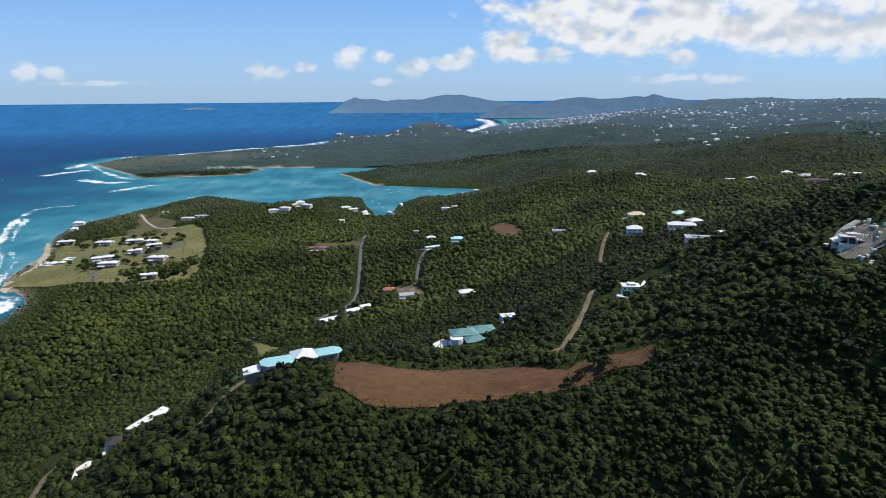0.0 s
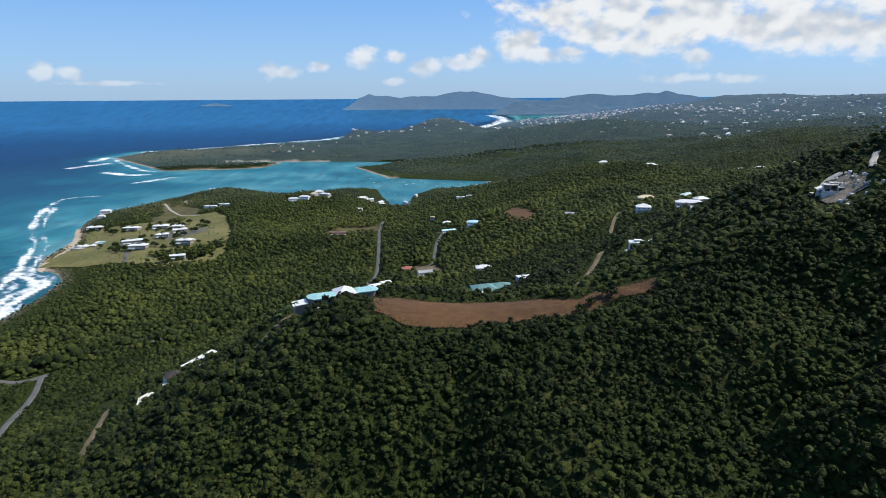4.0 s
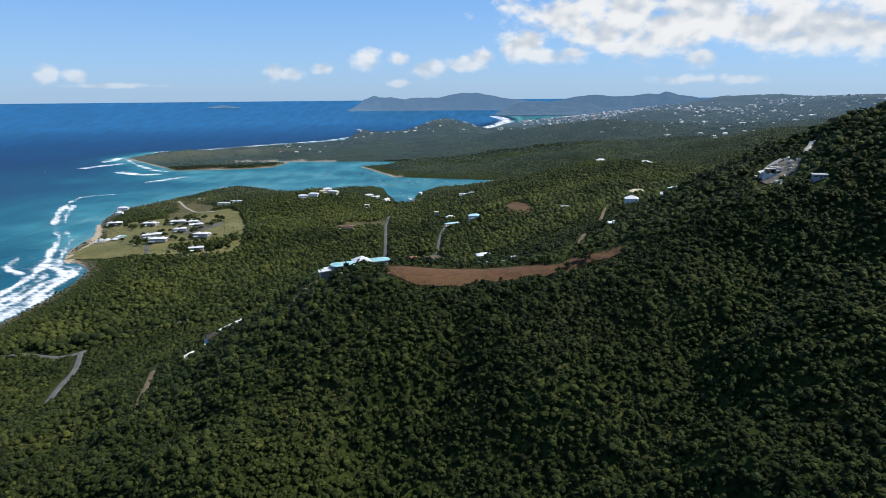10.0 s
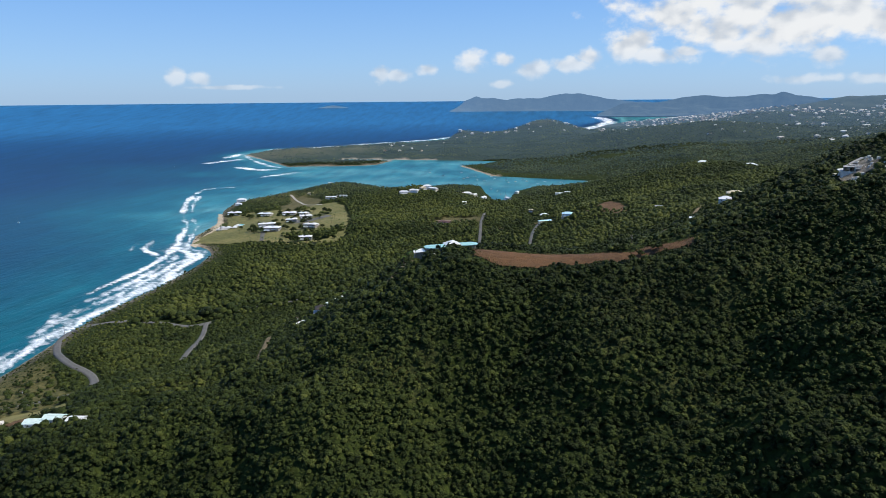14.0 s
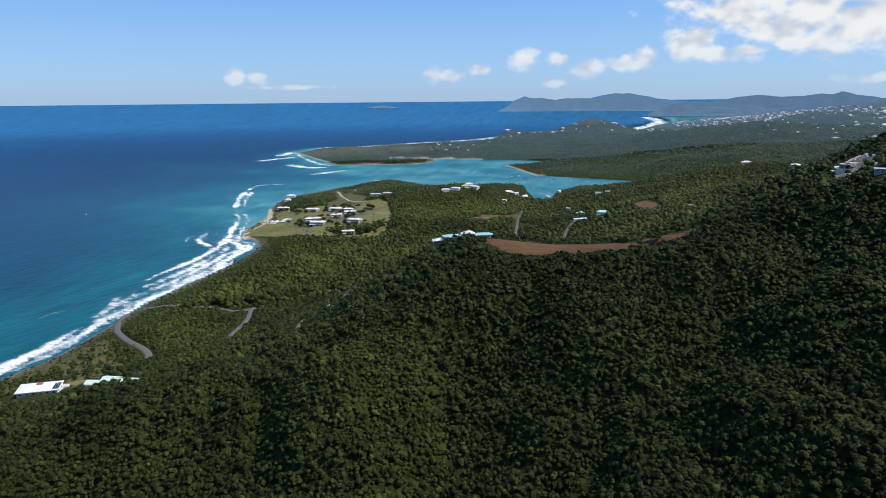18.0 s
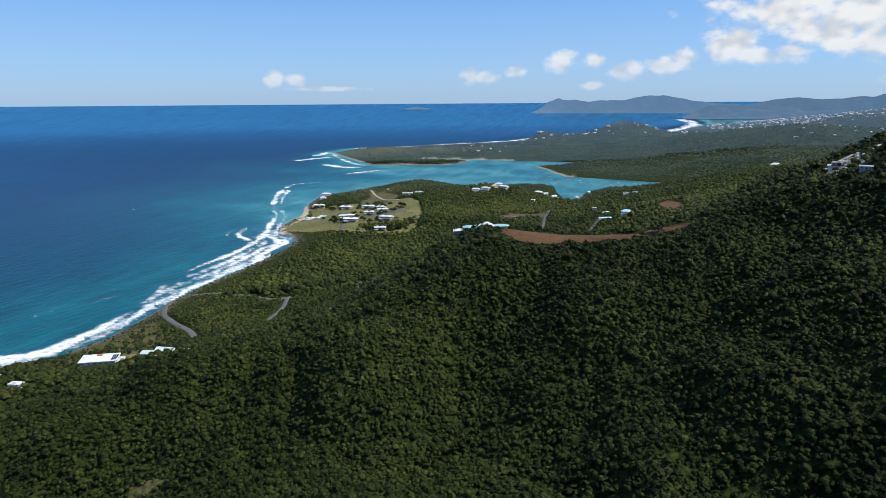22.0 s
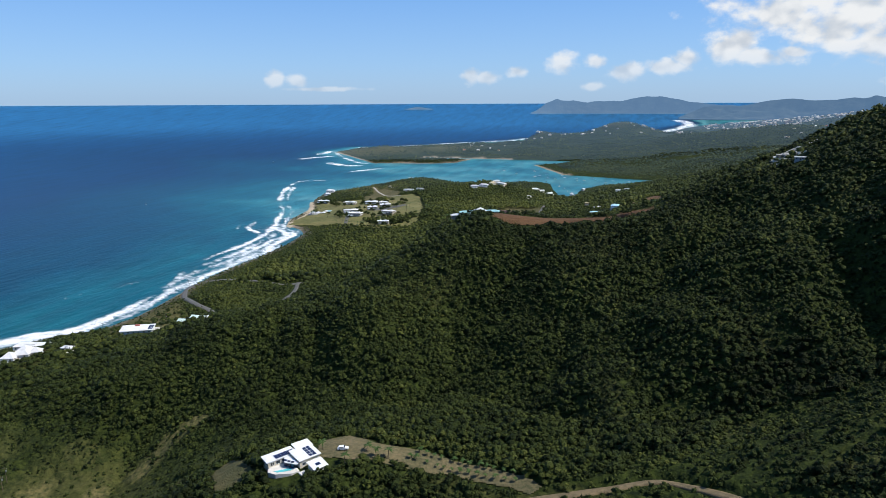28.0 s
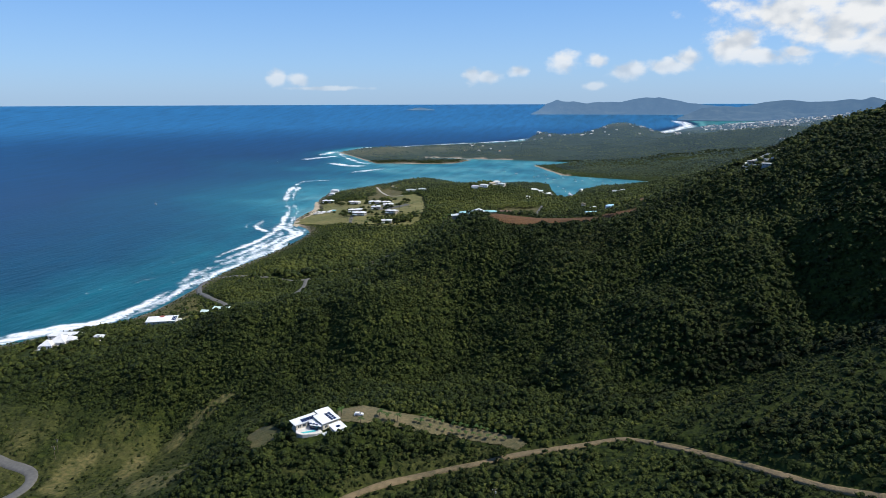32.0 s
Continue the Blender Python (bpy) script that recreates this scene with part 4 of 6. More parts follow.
# how far the shallows reach, where the surf breaks, and haze painted on far water
_lag = np.clip(side(TRUE_X, TRUE_Y, [(-1050, 1950), (-700, 1850), (-420, 1640), (-100, 1420), (150, 1900), (-200, 2560), (-950, 2560), (-1000, 2250)]) / 120 + 0.4, 0, 1)
offshore_haze = np.clip(-INLAND / 4000.0, 0, 1) * np.where(INLAND > -800, 1 - 0.55 * np.clip((TRUE_Y - 850) / 300, 0, 1) * np.clip((800 + INLAND) / 500, 0, 1), 1)
offshore_haze = offshore_haze * (1 - _lag) + _lag * (0.013 + 0.007 * fbm(TRUE_X / 200, TRUE_Y / 200, 3, 41))
# distance from the hub lightens the sea colour, painting in haze
offshore_haze = np.where(INLAND < -60, np.maximum(offshore_haze, np.clip((CAM_FAR - 2300) / 4500, 0, 1) * (1 - _lag) * np.clip((-60 - INLAND) / 200, 0, 1)), offshore_haze)
_reef_bay = np.clip(side(TRUE_X, TRUE_Y, [(63, 4700), (464, 7021), (391, 8257), (1600, 8300), (1000, 7200), (500, 6400), (300, 5700)]) / 200 + 0.5, 0, 1)
offshore_haze = offshore_haze + 0.006 * (1 - _lag)
offshore_haze = np.where((TRUE_Y < 1000) & (TRUE_X < -430), np.maximum(offshore_haze, 0.030 + 0.006 * np.clip(-INLAND / 100, 0, 1)), offshore_haze)
offshore_haze = offshore_haze * (1 - _reef_bay) + 0.008 * _reef_bay
# outer reef breakers: line, half width, strength
BREAKERS = [([(-948, 1647), (-979, 1627), (-1011, 1596), (-980, 1483), (-938, 1384), (-877, 1268), (-825, 1180), (-754, 1081), (-712, 988), (-655, 867), (-637, 804)], 12, 0.60), ([(-954, 1475), (-912, 1376), (-851, 1260), (-799, 1172), (-728, 1073), (-686, 980), (-629, 859), (-611, 796)], 9, 0.54), ([(-1409, 2321), (-1380, 2401), (-1351, 2465)], 44, 0.68), ([(-1460, 2583), (-1476, 2709), (-1470, 2735)], 44, 0.68), ([(-1208, 2185), (-1088, 2097), (-1036, 2113)], 36, 0.66), ([(-967, 1900), (-946, 1956), (-912, 2030)], 36, 0.66), ([(-1452, 2536), (-1449, 2607)], 36, 0.66),
            ([(-1440, 2690), (-1290, 2470), (-1110, 2240), (-1040, 2190)], 22, 0.56), ([(-1440, 3000), (-1300, 3095), (-1055, 3440), (-780, 3780)], 60, 0.68), ([(-780, 3780), (-700, 4060), (-560, 4160)], 55, 0.62), ([(-340, 4330), (-180, 4750), (60, 4760)], 60, 0.5),
            ([(150, 4960), (330, 5760), (440, 6500), (440, 7050), (370, 8000)], 130, 0.62), ([(-690, 320), (-640, 420), (-630, 470)], 6, 0.44), ([(-650, 470), (-668, 560)], 5, 0.44)]
# rows of surf that run in along the open shore: distance off it, half width, strength
SURF_ROWS = [(4, 9, 0.60), (15, 9, 0.62), (30, 8, 0.64), (48, 8, 0.62), (70, 8, 0.62), (96, 7, 0.54)]
foam = np.where(INLAND < 0, np.clip(1 + INLAND / 12, 0, 1) * 0.46, 0.3) * np.where(_lag > 0.5, 0.2, 1)
_open_shore = np.clip((1000 - TRUE_Y) / 80, 0, 1) * np.clip((-430 - TRUE_X) / 30, 0, 1) * np.where(INLAND < 2, 1, 0)
_reach = 48 + 62 * np.clip((TRUE_Y - 430) / 220, 0, 1) + 14 * lattice(TRUE_X / 90, TRUE_Y / 90, 55)
for k, (off, wide, strength) in enumerate(SURF_ROWS):
    bend = -INLAND - off + 7 * lattice(TRUE_X / 55, TRUE_Y / 55, 150 + k) + 3 * lattice(TRUE_X / 17, TRUE_Y / 17, 170 + k)
    crest = np.exp(-np.where(bend > 0, bend / (wide * 1.9), bend / (wide * 0.7)) ** 2)
    broken = np.clip(0.92 + 0.42 * lattice(TRUE_X / 70, TRUE_Y / 70, 190 + k) + 0.14 * lattice(TRUE_X / 14, TRUE_Y / 14, 210 + k), 0, 1.12)
    foam = np.maximum(foam, crest * broken * strength * 1.2 * _open_shore * np.clip((_reach - off) / 20, 0, 1))
foam = np.maximum(foam, 0.42 * _open_shore * np.clip((_reach + INLAND) / 40, 0, 1) * np.where(INLAND < 0, 1, 0))
for line, width, strength in BREAKERS:
    d = along(TRUE_X, TRUE_Y, line) + 5 * lattice(TRUE_X / 30, TRUE_Y / 30, 57)
    streak = 0.88 + 0.28 * lattice(TRUE_X / 38, TRUE_Y / 38, 51) + 0.14 * lattice(TRUE_X / 12, TRUE_Y / 12, 52)
    foam = np.maximum(foam, np.clip(1.25 - d / width, 0, 1) * strength * 1.16 * np.clip(streak + 0.08, 0, 1.1))
_caps = lattice(TRUE_X / 70, TRUE_Y / 28, 61) + 0.6 * lattice(TRUE_X / 17, TRUE_Y / 9, 62)
foam = np.maximum(foam, np.where((INLAND < -60) & (_lag < 0.1) & (_caps > 1.22), 0.44, 0))
swell = np.where(INLAND < -10, 0.5 * np.sin((TRUE_X * 0.95 + TRUE_Y * 0.3) / 6.5 + 2 * lattice(TRUE_X / 60, TRUE_Y / 60, 71)), 0) * np.clip(1 - CAM_FAR / 1500, 0, 1)
water = grid_sheet("water", INLAND < 12, swell + np.clip(foam, 0, 1) * 0.6, sea_material(), (("offshore_haze", offshore_haze), ("foam", foam), ("ripple", 0.85 * np.clip(1.15 - CAM_FAR / 1800, 0, 1))))
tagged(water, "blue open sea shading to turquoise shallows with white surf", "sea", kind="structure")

# ---- woods ----
rng = np.random.default_rng(7)


def crown_shape(seed, lobes, rings, sides, sprays, leaf=0.26, heart=1.0):
    """A bush crown about one metre in radius: a few lumpy clumps, open below, thick with leaf sprays that stand out at all angles."""
    r = np.random.default_rng(seed)
    v, f = [], []
    hearts = []
    for k in range(lobes):
        a, d = 2.4 * k + r.uniform(0, 0.8), (0.0 if k == 0 else r.uniform(0.4, 0.95))
        c = np.array((math.cos(a) * d, math.sin(a) * d, r.uniform(0.0, 0.5) - d * 0.5 + (0.25 if k == 0 else 0)))
        size = r.uniform(0.34, 0.56) * heart * (1.0 if lobes > 2 else 1.25 if lobes == 2 else 1.5)
        hearts.append((c, size))
        base = len(v)
        for i in range(rings):
            up = math.pi * 0.58 * (1 - i / rings)
            for j in range(sides):
                b = 2 * math.pi * (j + 0.5 * (i % 2)) / sides
                s = size * r.uniform(0.7, 1.1)
                v.append(c + s * np.array((math.sin(up) * math.cos(b), math.sin(up) * math.sin(b), math.cos(up) * 0.9)))
        v.append(c + np.array((r.uniform(-0.1, 0.1), r.uniform(-0.1, 0.1), size * r.uniform(0.7, 1.0))))
        for i in range(rings - 1):
            for j in range(sides):
                p, q = base + i * sides + j, base + i * sides + (j + 1) % sides
                f += [(p, q, p + sides), (q, q + sides, p + sides)] if i % 2 == 0 else [(p, q, q + sides), (p, q + sides, p + sides)]
        for j in range(sides):
            f.append((base + (rings - 1) * sides + j, base + (rings - 1) * sides + (j + 1) % sides, base + rings * sides))
    for k in range(sprays):
        c, size = hearts[k % lobes]
        out = r.normal(0, 1, 3)
        out[2] = abs(out[2]) * 0.9 - 0.15
        out /= np.linalg.norm(out)
        at = c + out * size * r.uniform(0.85, 1.2)
        base = len(v)
        spin = r.normal(0, 1, (3, 3)) * leaf * r.uniform(0.6, 1.2)
        spin -= np.outer(spin @ out, out) * 0.55
        for p in spin:
            v.append(at + p)
        f.append((base, base + 1, base + 2))
    return np.array(v), np.array(f)


def leaf_material(name, hazy=False):
    """Leaves whose green runs from dark to yellowish by bush and by clump; hazy adds haze as emission."""
    m = bpy.data.materials.new(name)
    m.use_nodes = True
    n, l = m.node_tree.nodes, m.node_tree.links
    b = n["Principled BSDF"]
    b.inputs["Roughness"].default_value, b.inputs["Specular IOR Level"].default_value = 0.6, 0.07
    geo, tone = n.new("ShaderNodeNewGeometry"), n.new("ShaderNodeAttribute")
    tone.attribute_name = "tone"
    fine = n.new("ShaderNodeTexNoise")
    fine.inputs["Scale"].default_value, fine.inputs["Detail"].default_value = 1.6, 5
    l.new(geo.outputs["Position"], fine.inputs["Vector"])
    s1, s2 = n.new("ShaderNodeMath"), n.new("ShaderNodeMath")
    s1.operation = s2.operation = "MULTIPLY_ADD"
    l.new(geo.outputs["Random Per Island"], s1.inputs[0])
    s1.inputs[1].default_value = 0.30
    l.new(tone.outputs["Fac"], s1.inputs[2])
    l.new(fine.outputs[0], s2.inputs[0])
    s2.inputs[1].default_value = 0.46
    l.new(s1.outputs[0], s2.inputs[2])
    ramp = n.new("ShaderNodeValToRGB")
    e = ramp.color_ramp.elements
    e[0].position, e[0].color = 0.2, (0.0095, 0.0138, 0.0040, 1)
    e[1].position, e[1].color = 1.0, (0.086, 0.096, 0.021, 1)
    for at, colour in ((0.4, (0.0170, 0.0250, 0.0064, 1)), (0.6, (0.0305, 0.0425, 0.0102, 1)), (0.8, (0.051, 0.0625, 0.0145, 1))):
        k = e.new(at)
        k.color = colour
    l.new(s2.outputs[0], ramp.inputs[0])
    l.new(ramp.outputs[0], b.inputs["Base Color"])
    bump = n.new("ShaderNodeBump")
    bump.inputs["Strength"].default_value, bump.inputs["Distance"].default_value = 1.0, 1.5
    t = n.new("ShaderNodeTexNoise")
    t.inputs["Scale"].default_value, t.inputs["Detail"].default_value = 1.25, 4
    l.new(geo.outputs["Position"], t.inputs["Vector"]), l.new(t.outputs[0], bump.inputs["Height"]), l.new(bump.outputs[0], b.inputs["Normal"])
    # blue emission grows with distance, standing in for air haze
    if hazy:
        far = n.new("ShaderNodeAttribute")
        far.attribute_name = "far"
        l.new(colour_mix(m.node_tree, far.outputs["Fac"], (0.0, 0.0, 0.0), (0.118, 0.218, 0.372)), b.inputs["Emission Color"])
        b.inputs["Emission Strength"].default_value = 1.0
    return m


M_BUSH, M_HAZED_BUSH = leaf_material("bush_leaves"), leaf_material("hazed_bush_leaves", True)


def scatter(step, r0, r1):
    """Jittered places in the view, between two distances from the back of the path."""
    n = int(2 * r1 / step) + 1
    gx, gy = np.meshgrid(np.arange(n) * step - r1, np.arange(n) * step - r1)
    gx, gy = gx.ravel() + GRID[0], gy.ravel() + GRID[1]
    d = np.hypot(gx - GRID[0], gy - GRID[1])
    a = np.degrees(np.arctan2(GRID[0] - gx, gy - GRID[1]))
    ok = (d >= r0) & (d < r1) & (a > -39) & (a < 58) & ((gx < 285) | (gy > 380) | (gx > 900))
    gx, gy = gx[ok], gy[ok]
    return gx + rng.uniform(-0.5, 0.5, gx.shape) * step, gy + rng.uniform(-0.5, 0.5, gy.shape) * step


def crowns(name, label, x, y, radius, shapes, lighter=0.0, mat=None):
    """One mesh of many crowns on the land; lighter lifts the leaf tone to mimic haze."""
    hold = ~open_ground(x, y, 1.0)
    for outline in DRY_SLOPES + [SHORE_GRASS]:
        hold &= ~((side(x, y, outline) > 0) & (rng.random(len(x)) < 0.75))
    hold &= ~((np.hypot(x + 1250, y - 2700) < 300) & (rng.random(len(x)) < 0.65))
    hold &= rng.random(len(x)) > 0.3 * np.clip((-95 - x) / 30, 0, 1) * np.clip((15 - y) / 30, 0, 1)
    x, y, radius = x[hold], y[hold], radius[hold]
    low = np.zeros(len(x))
    for _, _, line, width, _ in ROADS:
        low = np.maximum(low, np.clip(1.1 - along(x, y, line) / 9, 0, 0.4))
    low = np.maximum(low, np.clip(1.2 - np.abs(side(x, y, FIELD)) / 8, 0, 0.35))
    hedge = np.clip(1.4 - along(x, y, HEDGE_LINE) / 9, 0, 1)
    scrub = np.clip((-95 - x) / 30, 0, 1) * np.clip((25 - y) / 30, 0, 1)
    low = np.maximum(low, scrub * 0.42)
    low = np.maximum(low, np.clip(1 - (side(x, y, COAST) - 10) / 60, 0, 0.5))
    crest = np.interp(x, SPUR_CREST[:, 0], SPUR_CREST[:, 1])
    inside = (x > 75) & (x < 330)
    spur_scrub = np.where(inside & (y < crest) & (y > crest - 75), 1.0, 0.0) - np.where(inside & (y > crest) & (y < crest + 30), 1.0, 0.0)
    low = np.maximum(low, 0.28 * np.clip(spur_scrub, 0, 1))
    radius = radius * (1 - low) * (1 + 0.5 * hedge) * (1 + 0.22 * np.clip(-spur_scrub, 0, 1))
    z, _ = ground(x, y)
    big = fbm(x / 45, y / 45, 3, 77)
    tone = np.clip(0.13 + lighter + 0.22 * big + (0.16 + 0.05 * np.clip((y - 350) / 200, 0, 1)) * fbm(x / 120, y / 120, 2, 78) + 0.07 * spur_scrub - 0.14 * hedge + 0.20 * np.clip(1.3 - along(x, y, DRIVE_HEDGE) / 5, 0, 1) + rng.normal(0, 0.075, len(x)) + 0.16 * (rng.random(len(x)) > 0.96) - 0.12 * (rng.random(len(x)) > 0.85), -0.1, 0.75).astype(np.float32)
    pick, turn = rng.integers(0, len(shapes), len(x)), rng.uniform(0, 2 * math.pi, len(x))
    tall = rng.uniform(0.55, 0.95, len(x))
    wide = rng.uniform(0.8, 1.3, len(x))
    vs, fs, ts, base = [], [], [], 0
    for k, (v, f) in enumerate(shapes):
        i = np.nonzero(pick == k)[0]
        c, s = np.cos(turn[i])[:, None], np.sin(turn[i])[:, None]
        r = radius[i][:, None]
        vs.append(np.stack([x[i][:, None] + (v[:, 0] * wide[i][:, None] * c - v[:, 1] * s) * r, y[i][:, None] + (v[:, 0] * wide[i][:, None] * s + v[:, 1] * c) * r,
                            z[i][:, None] + r * (0.85 + v[:, 2]) * tall[i][:, None]], -1).reshape(-1, 3))
        fs.append((f[None] + (np.arange(len(i)) * len(v))[:, None, None]).reshape(-1, 3) + base)
        ts.append(np.repeat(tone[i], len(v)))
        base += len(i) * len(v)
    ob = mesh_object(name, drawn(np.vstack(vs)), np.vstack(fs), mat or M_BUSH)
    ob.data.attributes.new("tone", "FLOAT", "POINT").data.foreach_set("value", np.concatenate(ts))
    # hazed crowns carry their share of the painted haze
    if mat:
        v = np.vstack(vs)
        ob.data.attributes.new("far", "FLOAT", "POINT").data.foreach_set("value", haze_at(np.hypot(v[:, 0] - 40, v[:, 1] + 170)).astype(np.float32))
    return tagged(ob, label, "woods", kind="stuff")


def sizes(n, low, high):
    return low + (high - low) * rng.random(n) ** 1.9


x, y = scatter(2.6, 170, 560)
crowns("bush", "dense dark green tropical bush on the slopes", x, y, sizes(len(x), 1.75, 3.5), [crown_shape(s, 3, 2, 4, 10, 0.27, 1.24) for s in range(24)], 0.0)
# rings from here out get a paler leaf tone, in place of haze
x, y = scatter(3.4, 560, 980)
crowns("bush", "dense dark green tropical bush on the lower slopes", x, y, sizes(len(x), 2.0, 3.7), [crown_shape(s + 30, 1, 2, 4, 3, 0.4, 1.15) for s in range(16)], 0.13)
x, y = scatter(5.4, 980, 1750)
crowns("far_bush", "dense dark green tropical bush on the coastal plain", x, y, sizes(len(x), 3.1, 5.4), [crown_shape(s + 60, 1, 2, 4, 2, 0.32, 1.2) for s in range(10)], 0.26)
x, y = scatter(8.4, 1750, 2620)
crowns("far_bush", "dense dark green bush round the lagoon and on the far headland", x, y, sizes(len(x), 3.8, 6.4), [crown_shape(s + 90, 1, 2, 3, 1, 0.4) for s in range(8)], 0.28, M_HAZED_BUSH)
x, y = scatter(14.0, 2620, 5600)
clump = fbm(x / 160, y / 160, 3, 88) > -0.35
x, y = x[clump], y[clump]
crowns("far_bush", "clumps of green trees over the far plain and slopes", x, y, sizes(len(x), 4.8, 8.4), [crown_shape(s + 120, 1, 2, 3, 0, 0.4) for s in range(8)], 0.20, M_HAZED_BUSH)


# ---- houses and other things ----
def paint(name, colour, rough=0.6, **more):
    return material(name, colour, rough, grain=0.6, spread=0.22, **more)


ROOF = {"white": paint("white_roof_paint", (0.72, 0.72, 0.70), 0.5), "grey": paint("grey_roof", (0.34, 0.35, 0.35)), "red": paint("red_roof", (0.42, 0.13, 0.10)), "tan": paint("tan_roof", (0.62, 0.52, 0.34)), "mint": paint("mint_roof", (0.58, 0.70, 0.64)),
        "teal": paint("teal_sheet_roof", (0.30, 0.53, 0.52), 0.45), "slate_teal": paint("slate_teal_roof", (0.13, 0.25, 0.235), 0.45), "pink": paint("pink_render", (0.52, 0.27, 0.24)), "pale_blue": paint("pale_blue_roof", (0.45, 0.68, 0.78)), "brown": paint("brown_roof", (0.20, 0.12, 0.09))}
WALL = {"white": paint("white_render", (0.74, 0.73, 0.70), 0.85), "cream": paint("cream_render", (0.62, 0.55, 0.43), 0.85), "pale_blue": paint("pale_blue_render", (0.50, 0.66, 0.76), 0.85), "pink": ROOF["pink"], "brown": paint("brown_stone", (0.24, 0.18, 0.13), 0.9), "taupe": paint("taupe_render", (0.33, 0.285, 0.23), 0.85), "grey": paint("grey_concrete", (0.36, 0.36, 0.35), 0.9)}
M_STONE = paint("pale_paving", (0.66, 0.63, 0.57), 0.85)
M_CONCRETE = paint("raw_concrete", (0.50, 0.48, 0.44), 0.9)
M_DARK = paint("dark_timber", (0.05, 0.04, 0.035), 0.7)
M_FRAME = paint("window_frame_paint", (0.70, 0.70, 0.68), 0.5)
M_PANEL = material("solar_panel", (0.015, 0.025, 0.07), 0.15, grain=2.0, spec=0.6)
M_POOL = material("pool_water", (0.10, 0.48, 0.50), 0.08, grain=0.4, spec=0.6)
M_CAR = material("white_car_paint", (0.80, 0.80, 0.80), 0.25, grain=0.5, spec=0.6)
M_TYRE = material("tyre_rubber", (0.02, 0.02, 0.02), 0.8)
M_BARK = material("bark", (0.16, 0.12, 0.085), 0.95, second=(0.08, 0.06, 0.045), grain=2.0)
M_PALM = material("palm_leaves", (0.06, 0.10, 0.025), 0.5, second=(0.025, 0.05, 0.012), grain=1.2, per_island=0.5, spec=0.08)
M_METAL = material("galvanised_metal", (0.45, 0.46, 0.47), 0.45, metal=0.7, grain=2)


def glass_material():
    m = bpy.data.materials.new("window_glass")
    m.use_nodes = True
    b = m.node_tree.nodes["Principled BSDF"]
    b.inputs["Base Color"].default_value = (0.02, 0.028, 0.035, 1)
    b.inputs["Roughness"].default_value, b.inputs["IOR"].default_value = 0.06, 1.5
    return m


M_GLASS = glass_material()


def part(name, bm, mat, parent, label=""):
    """One mesh object from a bmesh, under a thing or a part."""
    me = bpy.data.meshes.new(name)
    bm.to_mesh(me)
    bm.free()
    me.materials.append(mat)
    ob = new(name, me)
    ob.parent = parent
    if label:
        ob["label"] = label
    return ob


def shared(name, mesh, parent, m, label=""):
    ob = new(name, mesh)
    ob.parent = parent
    ob.matrix_basis = m
    if label:
        ob["label"] = label
    return ob


def block(bm, x0, x1, y0, y1, z0, z1, m=None):
    """A box added to a bmesh."""
    v = [bm.verts.new((x, y, z)) for z in (z0, z1) for x, y in ((x0, y0), (x1, y0), (x1, y1), (x0, y1))]
    for f in ((3, 2, 1, 0), (4, 5, 6, 7), (0, 1, 5, 4), (1, 2, 6, 5), (2, 3, 7, 6), (3, 0, 4, 7)):
        bm.faces.new([v[i] for i in f])
    if m is not None:
        bmesh.ops.transform(bm, matrix=m, verts=v)
    return v


def boxed(*spans):
    bm = bmesh.new()
    for s in spans:
        block(bm, *s)
    return bm


def prism(outline, z0, z1):
    """An upright slab over a plan outline; z1 may be one height or one for each corner."""
    bm = bmesh.new()
    n = len(outline)
    tops = z1 if isinstance(z1, (list, tuple)) else [z1] * n
    low = [bm.verts.new((x, y, z0 if not isinstance(z1, (list, tuple)) else tops[i] - z0)) for i, (x, y) in enumerate(outline)]
    high = [bm.verts.new((x, y, tops[i])) for i, (x, y) in enumerate(outline)]
    bm.faces.new(high)
    bm.faces.new(low[::-1])
    for i in range(n):
        j = (i + 1) % n
        bm.faces.new((low[i], low[j], high[j], high[i]))
    bmesh.ops.recalc_face_normals(bm, faces=bm.faces[:])
    return bm


def hip(a, b, rise, over=0.6, thick=0.25, ridge=0.5, z=0.0):
    """A hipped roof over a by b metres; ridge: its length's share of the difference of the sides."""
    bm = bmesh.new()
    x, y = a / 2 + over, b / 2 + over
    k = max(x - y, 0) if ridge == 0.5 else ridge * x
    low = [bm.verts.new((sx * x, sy * y, z - thick)) for sx, sy in ((-1, -1), (1, -1), (1, 1), (-1, 1))]
    eave = [bm.verts.new((sx * x, sy * y, z)) for sx, sy in ((-1, -1), (1, -1), (1, 1), (-1, 1))]
    p, q = bm.verts.new((-k, 0, z + rise)), bm.verts.new((k + 0.01, 0, z + rise))
    for f in ((eave[0], eave[1], q, p), (eave[1], eave[2], q), (eave[2], eave[3], p, q), (eave[3], eave[0], p), low[::-1]):
        bm.faces.new(f)
    for i in range(4):
        j = (i + 1) % 4
        bm.faces.new((low[i], low[j], eave[j], eave[i]))
    return bm


def gable(a, b, rise, over=0.6, thick=0.25, z=0.0):
    bm = bmesh.new()
    x, y = a / 2 + over, b / 2 + over
    ring = []
    for sx in (-1, 1):
        ring.append([bm.verts.new((sx * x, *p)) for p in ((-y, z), (0, z + rise), (y, z), (y, z - thick), (0, z + rise - thick), (-y, z - thick))])
    for i in range(6):
        j = (i + 1) % 6
        bm.faces.new((ring[0][i], ring[1][i], ring[1][j], ring[0][j]))
    bm.faces.new(ring[0][::-1]), bm.faces.new(ring[1])
    bmesh.ops.recalc_face_normals(bm, faces=bm.faces[:])
    return bm


